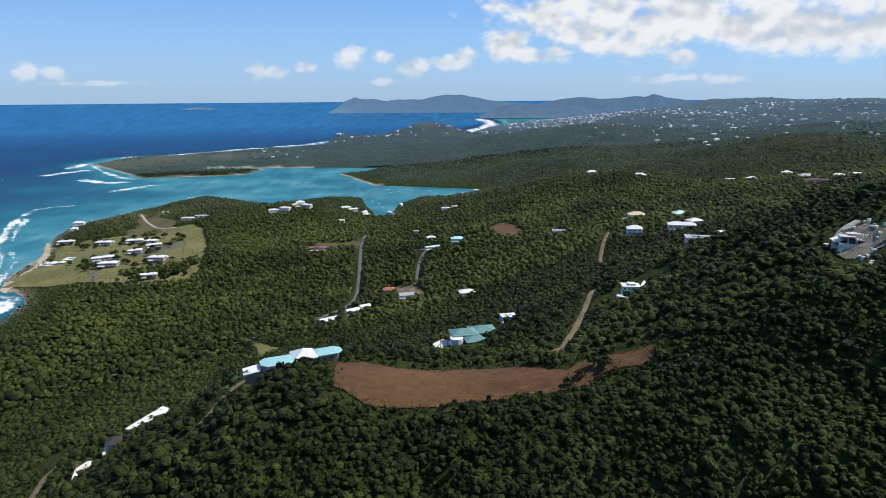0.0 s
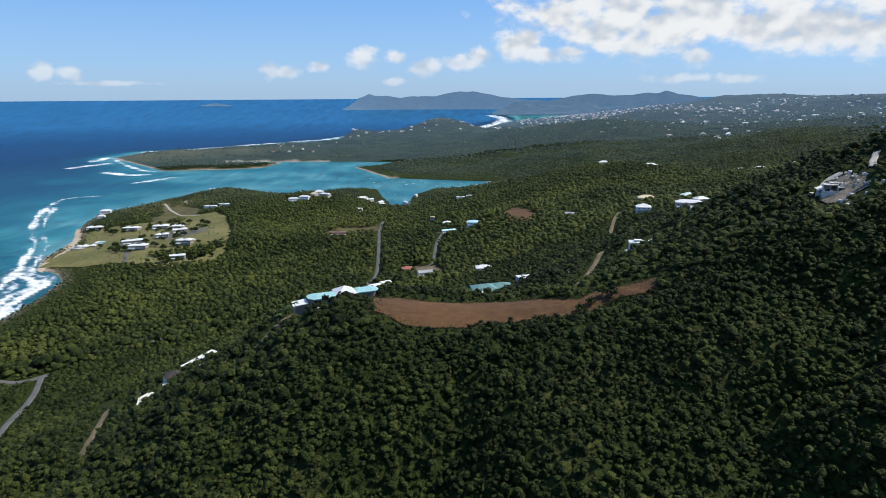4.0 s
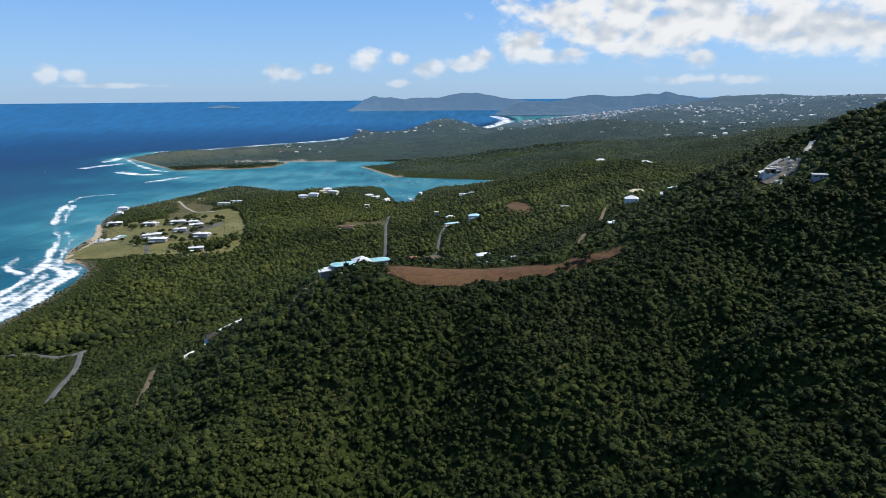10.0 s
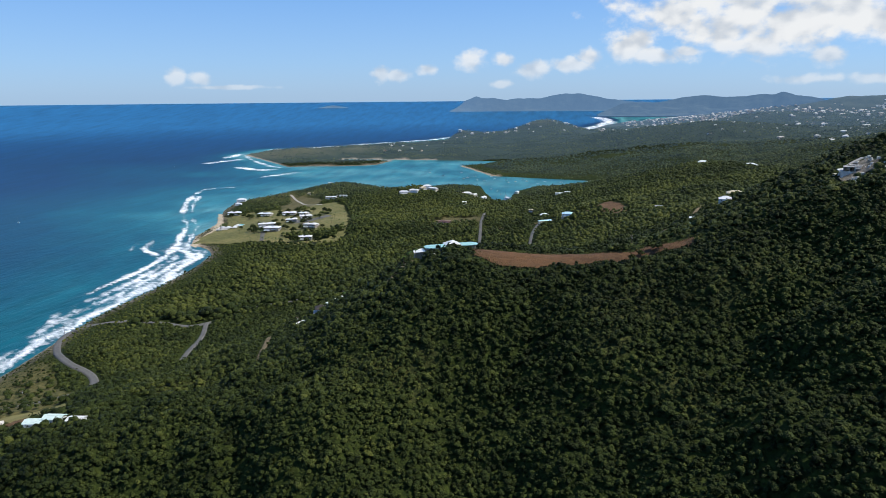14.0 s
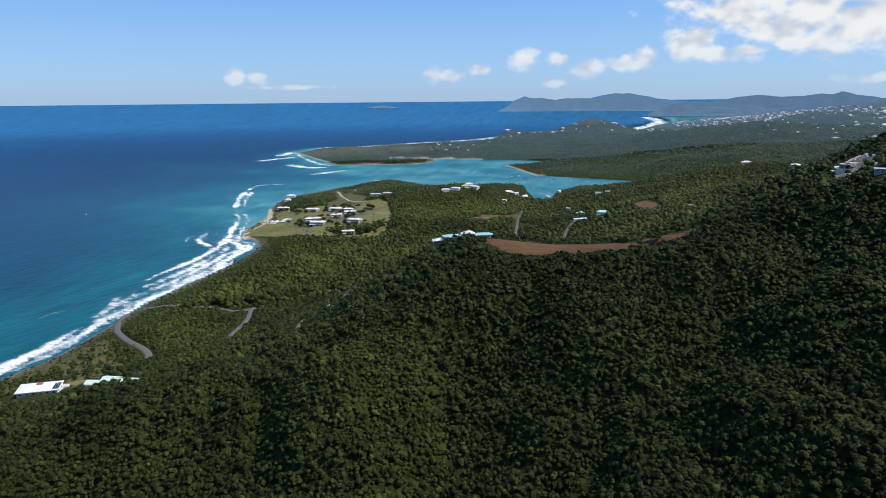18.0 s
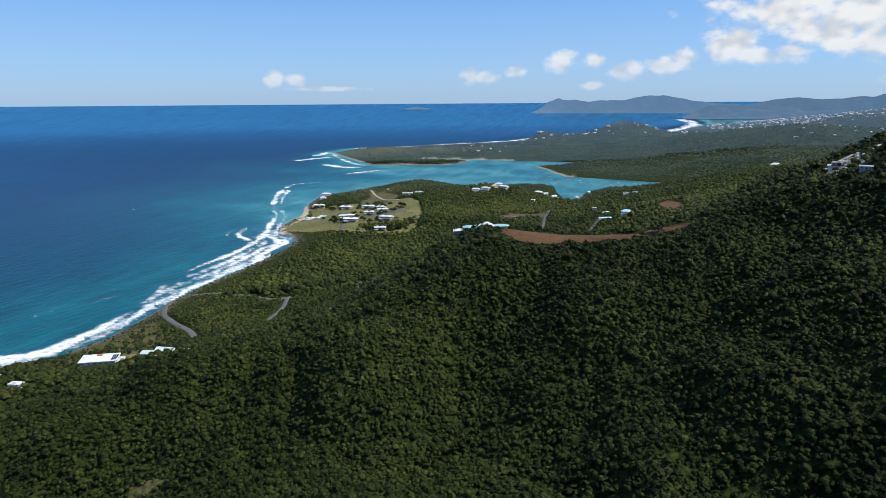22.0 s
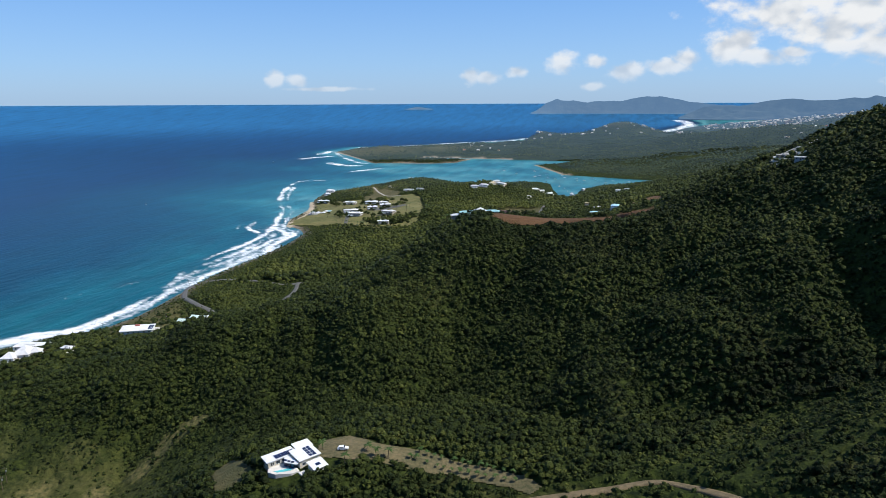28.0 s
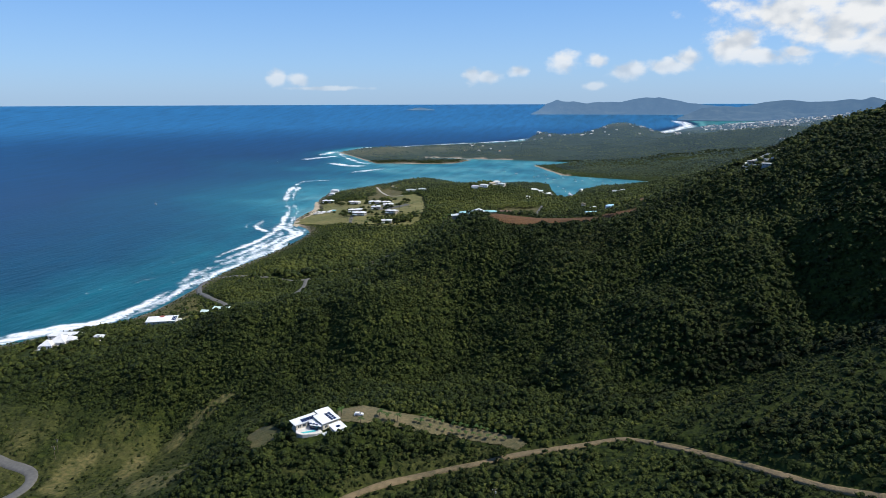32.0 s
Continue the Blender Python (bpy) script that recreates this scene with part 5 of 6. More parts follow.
def ground_at(x, y):
    return float(ground(np.array([float(x)]), np.array([float(y)]))[0][0])


def stand(x, y, turn=0.0, lift=0.0):
    """The pose of a thing on the land at a true place, and drawn to scale."""
    z = ground_at(x, y) + lift
    p = drawn([(x, y, z)])[0]
    r = math.hypot(x - HUB[0], y - HUB[1])
    k = math.hypot(p[0] - HUB[0], p[1] - HUB[1]) / max(r, 1e-6)
    return Matrix.Translation(p) @ Matrix.Rotation(radians(turn), 4, "Z") @ Matrix.Scale(k, 4)


def thing(name, label, category, x, y, turn=0.0, lift=0.0, group=""):
    e = new(name)
    e.empty_display_size = 0.5
    e.matrix_basis = stand(x, y, turn, lift)
    return tagged(e, label, category, group)


# a window 1.4 by 1.2 m and a door, made once
_wb = boxed((-0.78, 0.78, -0.06, 0.04, -0.68, -0.58), (-0.78, 0.78, -0.06, 0.04, 0.58, 0.68), (-0.78, -0.68, -0.06, 0.04, -0.58, 0.58), (0.68, 0.78, -0.06, 0.04, -0.58, 0.58), (-0.03, 0.03, -0.05, 0.04, -0.58, 0.58))
WINDOW = bpy.data.meshes.new("window")
_wb.to_mesh(WINDOW), _wb.free()
WINDOW.materials.append(M_FRAME)
_pb = boxed((-0.68, 0.68, -0.02, 0.03, -0.58, 0.58))
PANE = bpy.data.meshes.new("pane")
_pb.to_mesh(PANE), _pb.free()
PANE.materials.append(M_GLASS)
_db = boxed((-0.5, 0.5, -0.05, 0.04, 0, 2.1))
DOOR = bpy.data.meshes.new("door")
_db.to_mesh(DOOR), _db.free()
DOOR.materials.append(M_DARK)


def add_windows(parent, a, b, h, storeys, faces="fblr", size=1.0, door=True):
    """Windows on the named faces of a box of a by b metres, and a door in the front."""
    for face in faces:
        width = a if face in "fb" else b
        n = max(int(width / 4.2), 1)
        for s in range(storeys):
            for i in range(n):
                u = (i + 0.5) / n * width - width / 2
                z = h / storeys * (s + 0.55)
                at = {"f": (u, -b / 2, 0), "b": (u, b / 2, 180), "l": (-a / 2, u, -90), "r": (a / 2, u, 90)}[face]
                if face == "f" and s == 0 and door and i == n // 2:
                    shared("door", DOOR, parent, pose(at[0], at[1] - 0.02, 0.05))
                    continue
                w = shared("window", WINDOW, parent, pose(at[0], at[1], z, 0, 0, at[2]) @ Matrix.Scale(size, 4))
                shared("pane", PANE, w, Matrix())


def house(x, y, turn, a, b, h, form, roof, wall, label="", name="house", group="", lift=0.4, pitch=0.26):
    words = {"flat": "flat-roofed", "hip": "hip-roofed", "gable": "gable-roofed"}[form]
    e = thing(name, label or f"{wall.replace('_', ' ')} {words} house with a {roof.replace('_', ' ')} roof in the bush", "house", x, y, turn, lift, group)
    c, s = math.cos(radians(turn)), math.sin(radians(turn))
    foot = min(ground_at(x + u * a / 2 * c - v * b / 2 * s, y + u * a / 2 * s + v * b / 2 * c) for u in (-1, 1) for v in (-1, 1)) - ground_at(x, y) - 0.5 - lift
    part("wall", boxed((-a / 2, a / 2, -b / 2, b / 2, foot, h)), WALL[wall], e)
    if form == "hip":
        part("roof", hip(a, b, min(a, b) * pitch, z=h + 0.15), ROOF[roof], e)
    elif form == "gable":
        part("roof", gable(a, b, b * 0.22, z=h + 0.15), ROOF[roof], e)
        for sx in (-1, 1):
            tri = bmesh.new()
            tri.faces.new([tri.verts.new((sx * (a / 2 - 0.02), yy, zz)) for yy, zz in ((-b / 2, h), (b / 2, h), (0, h + b * 0.21))])
            part("gable_wall", tri, WALL[wall], e)
    else:
        part("roof", boxed((-a / 2 - 0.4, a / 2 + 0.4, -b / 2 - 0.4, b / 2 + 0.4, h, h + 0.35), (-a * 0.2, a * 0.15, -b * 0.2, b * 0.25, h + 0.35, h + 1.1)), ROOF[roof], e)
    add_windows(e, a, b, h, 2 if h > 5 else 1, "flr", 1.0)
    if h > 5:
        part("balcony", boxed((-a / 2, a / 2, -b / 2 - 1.6, -b / 2, h / 2 - 0.2, h / 2), (-a / 2, a / 2, -b / 2 - 1.6, -b / 2 - 1.5, h / 2, h / 2 + 0.9)), WALL["white"], e)
    else:
        part("terrace", boxed((-a / 2 - 1, a / 2 + 1, -b / 2 - 3, -b / 2, foot, 0.1)), M_STONE, e)
    return e


for spec in HOUSES:
    house(*spec)

# resort blocks: two storeys, a stepped front with balconies, and hipped roofs
for k, (x, y, turn, a, b, h) in enumerate(RESORT):
    e = thing("resort_building", "long two-storey white resort block with balconies and stepped hip roofs", "hotel", x, y, turn, 0.8, "resort blocks")
    part("wall", boxed((-a / 2, a / 2, -b / 2, b / 2, -4, h)), WALL["taupe"], e)
    part("annex_wall", boxed((a * 0.12, a * 0.40, b / 2, b / 2 + 9, -4, h * 0.62)), WALL["taupe"], e)
    bm = hip(a * 0.28, 9, 1.6, 0.9, z=h * 0.62 + 0.15)
    bmesh.ops.translate(bm, verts=bm.verts[:], vec=(a * 0.26, b / 2 + 4.5, 0))
    part("annex_roof", bm, ROOF["white"], e)
    part("porch", boxed((-a * 0.45, -a * 0.05, -b / 2 - 5, -b / 2 - 1.9, 2.6, 2.9)), ROOF["white"], e)
    wings = 3 if a > 33 else 2
    for i in range(wings):
        u = (i + 0.5) / wings * a - a / 2
        bm = hip(a / wings * 0.98, b * (1.06 if i % 2 else 0.92), b * 0.17, 0.9, z=h + 0.15 + 0.6 * (i % 2))
        bmesh.ops.translate(bm, verts=bm.verts[:], vec=(u, 0.8 * (i % 2), 0))
        part("roof", bm, ROOF["white"], e)
        part("balcony", boxed((u - a / wings * 0.4, u + a / wings * 0.4, -b / 2 - 1.8, -b / 2, h / 2 - 0.2, h / 2), (u - a / wings * 0.4, u + a / wings * 0.4, -b / 2 - 1.8, -b / 2 - 1.7, h / 2, h / 2 + 0.9)), WALL["white"], e)
        part("chimney", boxed((u + 1, u + 2.2, 1, 2.2, h, h + b * 0.17 + 1.2)), WALL["white"], e)
    add_windows(e, a, b, h, 2, "flr", 1.55)

# the beach bar and pool of the resort
bar = thing("beach_pavilion", "open white beach pavilion on a sandy terrace", "pavilion", -640, 1040, 10, 0.8)
part("terrace", boxed((-22, 20, -12, 12, -3, 0.3)), M_STONE, bar)
for u in (-12, 0, 12):
    bm = hip(9, 8, 2.2, z=3.4)
    bmesh.ops.translate(bm, verts=bm.verts[:], vec=(u, -3, 0))
    part("roof", bm, ROOF["white"], bar)
    for sx in (-3.5, 3.5):
        for sy in (-3, 3):
            part("post", boxed((u + sx - 0.15, u + sx + 0.15, -3 + sy - 0.15, -3 + sy + 0.15, 0.3, 3.3)), WALL["white"], bar)
pool = thing("swimming_pool", "turquoise resort swimming pool in pale paving", "pool", -625, 1066, 0, 1.0)
part("surround", boxed((-13, 13, -9, 9, -3, 0.4)), M_STONE, pool)
part("water_surface", prism([(9 * math.cos(a) + 2 * math.cos(2 * a), 6 * math.sin(a)) for a in [i * math.pi / 8 for i in range(16)]], 0.3, 0.46), M_POOL, pool)

# the long house with teal wings below the field
teal = thing("villa", "long villa with teal sheet roofs and a white central pyramid", "house", -64, 266, 24, -0.2)


def wing(parent, u0, u1, depth, z, rise, roof, y0=0.0, cut=2.5):
    o = [(u0, y0 - depth / 2 + cut), (u0 + cut, y0 - depth / 2), (u1 - cut, y0 - depth / 2), (u1, y0 - depth / 2 + cut), (u1, y0 + depth / 2 - cut), (u1 - cut, y0 + depth / 2), (u0 + cut, y0 + depth / 2), (u0, y0 + depth / 2 - cut)]
    part("wall", prism([(u0 + (x - u0) * 0.94 + 0.03 * (u1 - u0), y0 + (y - y0) * 0.88) for x, y in o], -6, z), WALL["taupe"], parent)
    bm = bmesh.new()
    low = [bm.verts.new((x, y, z - 0.1)) for x, y in o]
    high = [bm.verts.new((x, y, z + 0.25)) for x, y in o]
    p, q = bm.verts.new((u0 + depth / 2, y0, z + rise)), bm.verts.new((u1 - depth / 2, y0, z + rise))
    bm.faces.new(low[::-1])
    for i in range(8):
        j = (i + 1) % 8
        bm.faces.new((low[i], low[j], high[j], high[i]))
    for i, tops in ((0, (p,)), (1, (q, p)), (2, (q,)), (3, (q,)), (4, (q,)), (5, (p, q)), (6, (p,)), (7, (p,))):
        bm.faces.new((high[i], high[(i + 1) % 8], *tops))
    bmesh.ops.recalc_face_normals(bm, faces=bm.faces[:])
    part("roof", bm, ROOF[roof], parent)


wing(teal, -16, 0, 10, 3.6, 1.4, "teal", -0.6)
wing(teal, 5.6, 20, 9, 3.6, 1.3, "teal", 1.4)
part("wall", boxed((-1.5, 6.5, -4.4, 5, -6, 4.2)), WALL["taupe"], teal)
_hb = hip(9, 10, 3.0, 0.7, ridge=0.0, z=4.3)
bmesh.ops.translate(_hb, verts=_hb.verts[:], vec=(2.8, 0.5, 0))
part("roof", _hb, ROOF["white"], teal, "white pyramid roof")
part("garage_roof", prism([(-23.5, -4), (-16, -4), (-16, 3), (-23, 2.4)], 0.3, [1.2, 1.9, 2.3, 1.6]), ROOF["white"], teal)
part("garage_wall", boxed((-22.5, -16.3, -3.2, 2.0, -6, 1.2)), WALL["taupe"], teal)
part("porch", boxed((-14, -2, -7.5, -5, -5, 0.3)), M_STONE, teal)
for u in (-12.5, -9.5, -6.5, -3.5, 8.5, 11.5, 14.5):
    w = shared("window", WINDOW, teal, pose(u, -5.05 if u < 0 else -2.62, 2.0))
    shared("pane", PANE, w, Matrix())

# the house with the long white roof and the pavilion in the lower bush
low_house = thing("bungalow", "bungalow under one long plain white sheet roof", "house", -157, 320, 70, -0.8)
part("wall", boxed((-12.5, 12.5, -4, 4, -5, 3)), WALL["cream"], low_house)
part("roof", prism([(-13.4, -5.2), (13.4, -5.2), (13.4, 5.2), (-13.4, 5.2)], 0.3, [3.2, 3.2, 4.4, 4.4]), ROOF["white"], low_house)
add_windows(low_house, 25, 8, 3, 1, "fb")
gazebo = thing("pavilion", "dark-roofed open timber pavilion on a terrace", "pavilion", -165, 297, 20, 0.0)
part("roof", hip(8, 7, 2.4, 0.8, z=3.3), M_DARK, gazebo)
for sx in (-3.2, 3.2):
    for sy in (-2.8, 2.8):
        part("post", boxed((sx - 0.15, sx + 0.15, sy - 0.15, sy + 0.15, -2, 3.2)), M_DARK, gazebo)
part("deck", boxed((-6, 6, -7, 5, -4, 0.2)), M_STONE, gazebo)
court = thing("driveway", "pale concrete turning court cut into the slope", "driveway", -172, 286, 25, 0.1)
part("slab", prism([(-9, -6), (2, -8), (8, -2), (7, 6), (-3, 8), (-8, 3)], -4, 0.4), M_STONE, court)
part("kerb", boxed((-9, 2, -6.9, -6.4, -3, 0.9)), M_STONE, court)

# the villa with slate-teal roofs and a white forecourt
grey = thing("villa", "white villa with several slate-teal hip roofs and a forecourt", "house", 14, 376, 12, -0.6)
for u, v, a, b, h, r in ((-2, 0, 15, 11, 6, 2.6), (11, 5, 15, 12, 5, 2.4), (3, -9, 12, 9, 4.6, 2.2)):
    part("wall", boxed((u - a / 2, u + a / 2, v - b / 2, v + b / 2, -6, h)), WALL["white"], grey)
    bm = hip(a, b, r, 0.9, z=h + 0.1)
    bmesh.ops.translate(bm, verts=bm.verts[:], vec=(u, v, 0))
    part("roof", bm, ROOF["slate_teal"], grey)
part("tower", prism([(-8 + 4 * math.cos(i * math.pi / 6), -7 + 4 * math.sin(i * math.pi / 6)) for i in range(12)], -5, 5.5), WALL["white"], grey)
part("forecourt", prism([(-21, -10), (-10, -14), (-8, 2), (-14, 8), (-21, 2)], -5, -0.6), M_STONE, grey)
part("terrace", boxed((-8, 14, -18, -13.5, -6, 0.3)), M_STONE, grey)
for u, v in ((-7, -13.55), (1, -13.55), (6, -13.55), (6, -1.05), (14, -1.05)):
    w = shared("window", WINDOW, grey, pose(u, v, 2.6) @ Matrix.Scale(1.2, 4))
    shared("pane", PANE, w, Matrix())

# the white house with a round pool terrace
upper = thing("villa", "white two-storey villa with a curved pool terrace", "house", 104, 350, -8, 0.0)
upper.matrix_basis = upper.matrix_basis @ Matrix.Scale(0.72, 4)
part("wall", boxed((-6, 7, -4, 6, -6, 6.5)), WALL["white"], upper)
part("roof", boxed((-6.5, 7.5, -4.5, 6.5, 6.5, 6.9), (-2, 4, -1, 4, 6.9, 8.4)), ROOF["white"], upper)
part("terrace", prism([(-4 + 7 * math.cos(i * math.pi / 8), -8 + 5 * math.sin(i * math.pi / 8)) for i in range(16)], -7, 0.8), M_STONE, upper)
part("pool", prism([(-3 + 4 * math.cos(i * math.pi / 8), -8.5 + 2.4 * math.sin(i * math.pi / 8)) for i in range(16)], 0.7, 0.95), M_POOL, upper)
part("wing_roof", prism([(9, 8), (16, 6), (20, 17), (13, 19)], 0.3, [4.5, 4.5, 5.5, 5.5]), ROOF["white"], upper)
part("wing_wall", prism([(9.6, 8.6), (15.4, 7), (19.2, 16.4), (13.6, 18)], -6, 4.3), WALL["white"], upper)
for u in (-4, -1, 2, 5):
    for z in (1.9, 4.9):
        w = shared("window", WINDOW, upper, pose(u, -4.02, z))
        shared("pane", PANE, w, Matrix())

# the pool house on the near spur
HOUSE_TURN = 58
villa = thing("pool_house", "modern cream villa with white sheet roofs and solar panels", "house", -57, -58, HOUSE_TURN, 0.7)
villa.matrix_basis = villa.matrix_basis @ Matrix.Scale(0.86, 4)


def slab_roof(parent, u0, u1, v0, v1, z00, z10, z11, z01, name="roof"):
    return part(name, prism([(u0, v0), (u1, v0), (u1, v1), (u0, v1)], 0.35, [z00, z10, z11, z01]), ROOF["white"], parent)


part("wall", boxed((-12, 2, 1.6, 7, -5, 3.2)), WALL["cream"], villa)
slab_roof(villa, -13, 2.6, 1.0, 7.6, 3.4, 3.4, 4.0, 4.0)
part("wall", boxed((-0.6, 10, -8, 1.5, -5, 3.8)), WALL["cream"], villa)
slab_roof(villa, -1.2, 10.6, -8.6, 2.2, 4.1, 4.1, 4.9, 4.9)
part("wall", boxed((4.6, 12, 2.5, 8.4, -4, 3)), WALL["cream"], villa)
slab_roof(villa, 3.4, 12.4, 2.5, 8.6, 3.5, 3.3, 4.0, 4.2)
part("porch_roof", prism([(-6, -3), (-2.4, -8.5), (-1.2, -8), (-1.2, 0.6), (-4.2, 0.8)], 0.3, [3.1, 3.1, 3.3, 3.3, 3.2]), ROOF["white"], villa)
annex = [(2, -17), (8.5, -17), (8.5, -11), (2, -11)]
part("annex_wall", prism(annex, -4, 2.6), WALL["white"], villa)
part("annex_roof", prism([(1.4, -17.8), (9.1, -17.8), (9.1, -10.5), (1.4, -10.5)], 0.3, [2.9, 2.9, 3.7, 3.7]), ROOF["white"], villa)
for i in range(6):
    part("solar_panel", prism([(-8 + i * 1.7, 1.6), (-6.45 + i * 1.7, 1.6), (-6.45 + i * 1.7, 4.6), (-8 + i * 1.7, 4.6)], 0.08, [3.68, 3.68, 4.0, 4.0]), M_PANEL, villa)
for i in range(4):
    for j in range(2):
        part("solar_panel", prism([(5 + j * 1.9, -7.6 + i * 2.1), (6.7 + j * 1.9, -7.6 + i * 2.1), (6.7 + j * 1.9, -5.8 + i * 2.1), (5 + j * 1.9, -5.8 + i * 2.1)], 0.08, [4.27 + 0.156 * i, 4.27 + 0.156 * i, 4.40 + 0.156 * i, 4.40 + 0.156 * i]), M_PANEL, villa)
for i in range(3):
    part("solar_panel", prism([(-4.9 + i * 0.9, -3.0 - 1.7 * i), (-4.0 + i * 0.9, -2.2 - 1.7 * i), (-4.8 + i * 0.9, -1.0 - 1.7 * i), (-5.6 + i * 0.9, -1.8 - 1.7 * i)], 0.06, 3.42), M_PANEL, villa)
part("solar_panel", prism([(4, -15.5), (6.4, -15.5), (6.4, -13.7), (4, -13.7)], 0.08, [3.25, 3.25, 3.45, 3.45]), M_PANEL, villa)
part("patio", prism([(-14, -1.5), (-12, -5.5), (-6, -9.5), (-2, -10), (-1, -3), (-4, 1.2), (-12, 1.6)], -5, 0.3), M_STONE, villa)
part("pool", prism([(-11.5, -2.6), (-10.6, -4.6), (-4.6, -7.2), (-3.8, -5.4)], 0.2, 0.42), M_POOL, villa, "turquoise swimming pool")
part("wall_post", boxed((-12.2, -11.6, 1.1, 1.6, 0, 3.1)), WALL["cream"], villa)
part("steps", boxed((-3, 1, -14, -10.5, -3, 0.1), (-2, 4, -16, -14, -4, -0.4)), M_STONE, villa)
for u in (-10, -7, -4):
    w = shared("window", WINDOW, villa, pose(u, 1.58, 1.6) @ Matrix.Scale(1.35, 4))
    shared("pane", PANE, w, Matrix())
shared("door", DOOR, villa, pose(-1.2, 1.5, 0.3))
for u in (1.5, 5, 8.5):
    w = shared("window", WINDOW, villa, pose(u, -8.03, 1.7) @ Matrix.Scale(1.2, 4))
    shared("pane", PANE, w, Matrix())
for v in (3.5, 6):
    w = shared("window", WINDOW, villa, pose(-12.03, v, 1.6, 0, 0, -90))
    shared("pane", PANE, w, Matrix())


def car(x, y, turn, colour, label):
    e = thing("car", label, "car", x, y, turn, 0.45)
    bm = bmesh.new()
    side_line = [(-2.25, 0.45), (-2.3, 0.95), (-2.0, 1.05), (-1.75, 1.62), (0.2, 1.66), (0.95, 1.08), (2.1, 0.95), (2.25, 0.5)]
    rows = [[bm.verts.new((u, v, z * (1 if abs(v) < 0.8 or z < 1.1 else 0.985))) for u, z in side_line] for v in (-0.9, -0.82, 0.82, 0.9)]
    for p, q in zip(rows[:-1], rows[1:]):
        for i in range(len(side_line)):
            j = (i + 1) % len(side_line)
            bm.faces.new((p[i], p[j], q[j], q[i]))
    bm.faces.new(rows[0]), bm.faces.new(rows[-1][::-1])
    bmesh.ops.recalc_face_normals(bm, faces=bm.faces[:])
    part("body", bm, colour, e)
    part("side_window", boxed((-1.6, 0.3, -0.925, -0.9, 1.08, 1.5)), M_GLASS, e)
    part("side_window", boxed((-1.6, 0.3, 0.9, 0.925, 1.08, 1.5)), M_GLASS, e)
    part("windscreen", prism([(0.30, -0.75), (0.88, -0.75), (0.88, 0.75), (0.30, 0.75)], 0.03, [1.62, 1.17, 1.17, 1.62]), M_GLASS, e)
    for u in (-1.45, 1.4):
        for v in (-0.82, 0.82):
            bm = bmesh.new()
            bmesh.ops.create_cone(bm, cap_ends=True, segments=14, radius1=0.36, radius2=0.36, depth=0.24, matrix=pose(u, v, 0.36, 90))
            wheel = part("wheel", bm, M_TYRE, e)
            bm = bmesh.new()
            bmesh.ops.create_cone(bm, cap_ends=True, segments=10, radius1=0.2, radius2=0.2, depth=0.27, matrix=pose(u, v, 0.36, 90))
            part("rim", bm, M_METAL, wheel)
    for v in (-0.6, 0.6):
        part("headlight", boxed((2.16, 2.27, v - 0.18, v + 0.18, 0.72, 0.88)), M_FRAME, e)
    return e


car(-40, -46, 20, M_CAR, "white estate car parked on the sandy yard")
car(-366, 119, 20, M_CAR, "white car parked beside the beach villa")
car(-333, 150, 30, paint("grey_car_paint", (0.25, 0.26, 0.28), 0.3), "grey car parked by the road")

# the house by the coast road, with one broad white roof
beach_house = thing("beach_house", "low house under one broad white roof with solar panels", "house", -352, 172, 28, 0.3)
part("wall", boxed((-13, 13, -6, 6, -6, 3.2)), WALL["white"], beach_house)
part("roof", prism([(-14, -7), (14, -7), (14, 7), (-14, 7)], 0.4, [3.6, 3.6, 4.6, 4.6]), ROOF["white"], beach_house)
for i in range(3):
    part("solar_panel", prism([(9.4 + i * 1.4, -5), (10.6 + i * 1.4, -5), (10.6 + i * 1.4, 4), (9.4 + i * 1.4, 4)], 0.08, [3.83, 3.83, 4.5, 4.5]), M_PANEL, beach_house)
part("roof_tank", boxed((-3, 1, 3.5, 5.5, 4.3, 5.3)), ROOF["red"], beach_house, "red water tank cover")
part("terrace", boxed((-17, 16, 6, 10, -6, 0.2)), M_STONE, beach_house)
add_windows(beach_house, 26, 12, 3.2, 1, "fbr")
bare_yard = [(-333, 196), (-338, 182), (-312, 172), (-298, 178), (-306, 196)]
patch("yard", "bare reddish earth yard beside the beach house", bare_yard, 1.2, M_EARTH, 0.6, 0.1, "yard")
for x, y, turn, a, b, colour in ((-276, 146, 10, 13, 6, "mint"), (-262, 143, 6, 10, 6, "mint"), (-243, 137, 8, 8, 5, "white")):
    house(x, y, turn, a, b, 2.8, "gable", colour, "white", "low row cottage with a pale mint sheet roof", "cottage", "row cottages")

# the white beach villa and its outbuildings
for x, y, turn, a, b, h, form in ((-432, 133, 18, 27, 11, 3.6, "flat"), (-405, 105, 15, 11, 10, 3.4, "hip"), (-391, 103, 30, 8, 7, 2.8, "hip"), (-402, 89, 20, 10, 9, 2.8, "hip"), (-397, 96, 25, 12, 8, 2.6, "hip"), (-372, 116, 10, 9, 5, 2.4, "flat")):
    house(x, y, turn, a, b, h, form, "white", "white", "bright white beachside villa block above the surf", "villa", "beach villa blocks", 0.6, 0.44)
bp = thing("swimming_pool", "small pale blue pool beside the white villa", "pool", -416, 100, 20, 0.6)
part("surround", boxed((-7, 7, -4, 4, -4, 0.2)), M_STONE, bp)
part("water_surface", boxed((-5, 5, -2.4, 2.4, 0.1, 0.3)), M_POOL, bp)

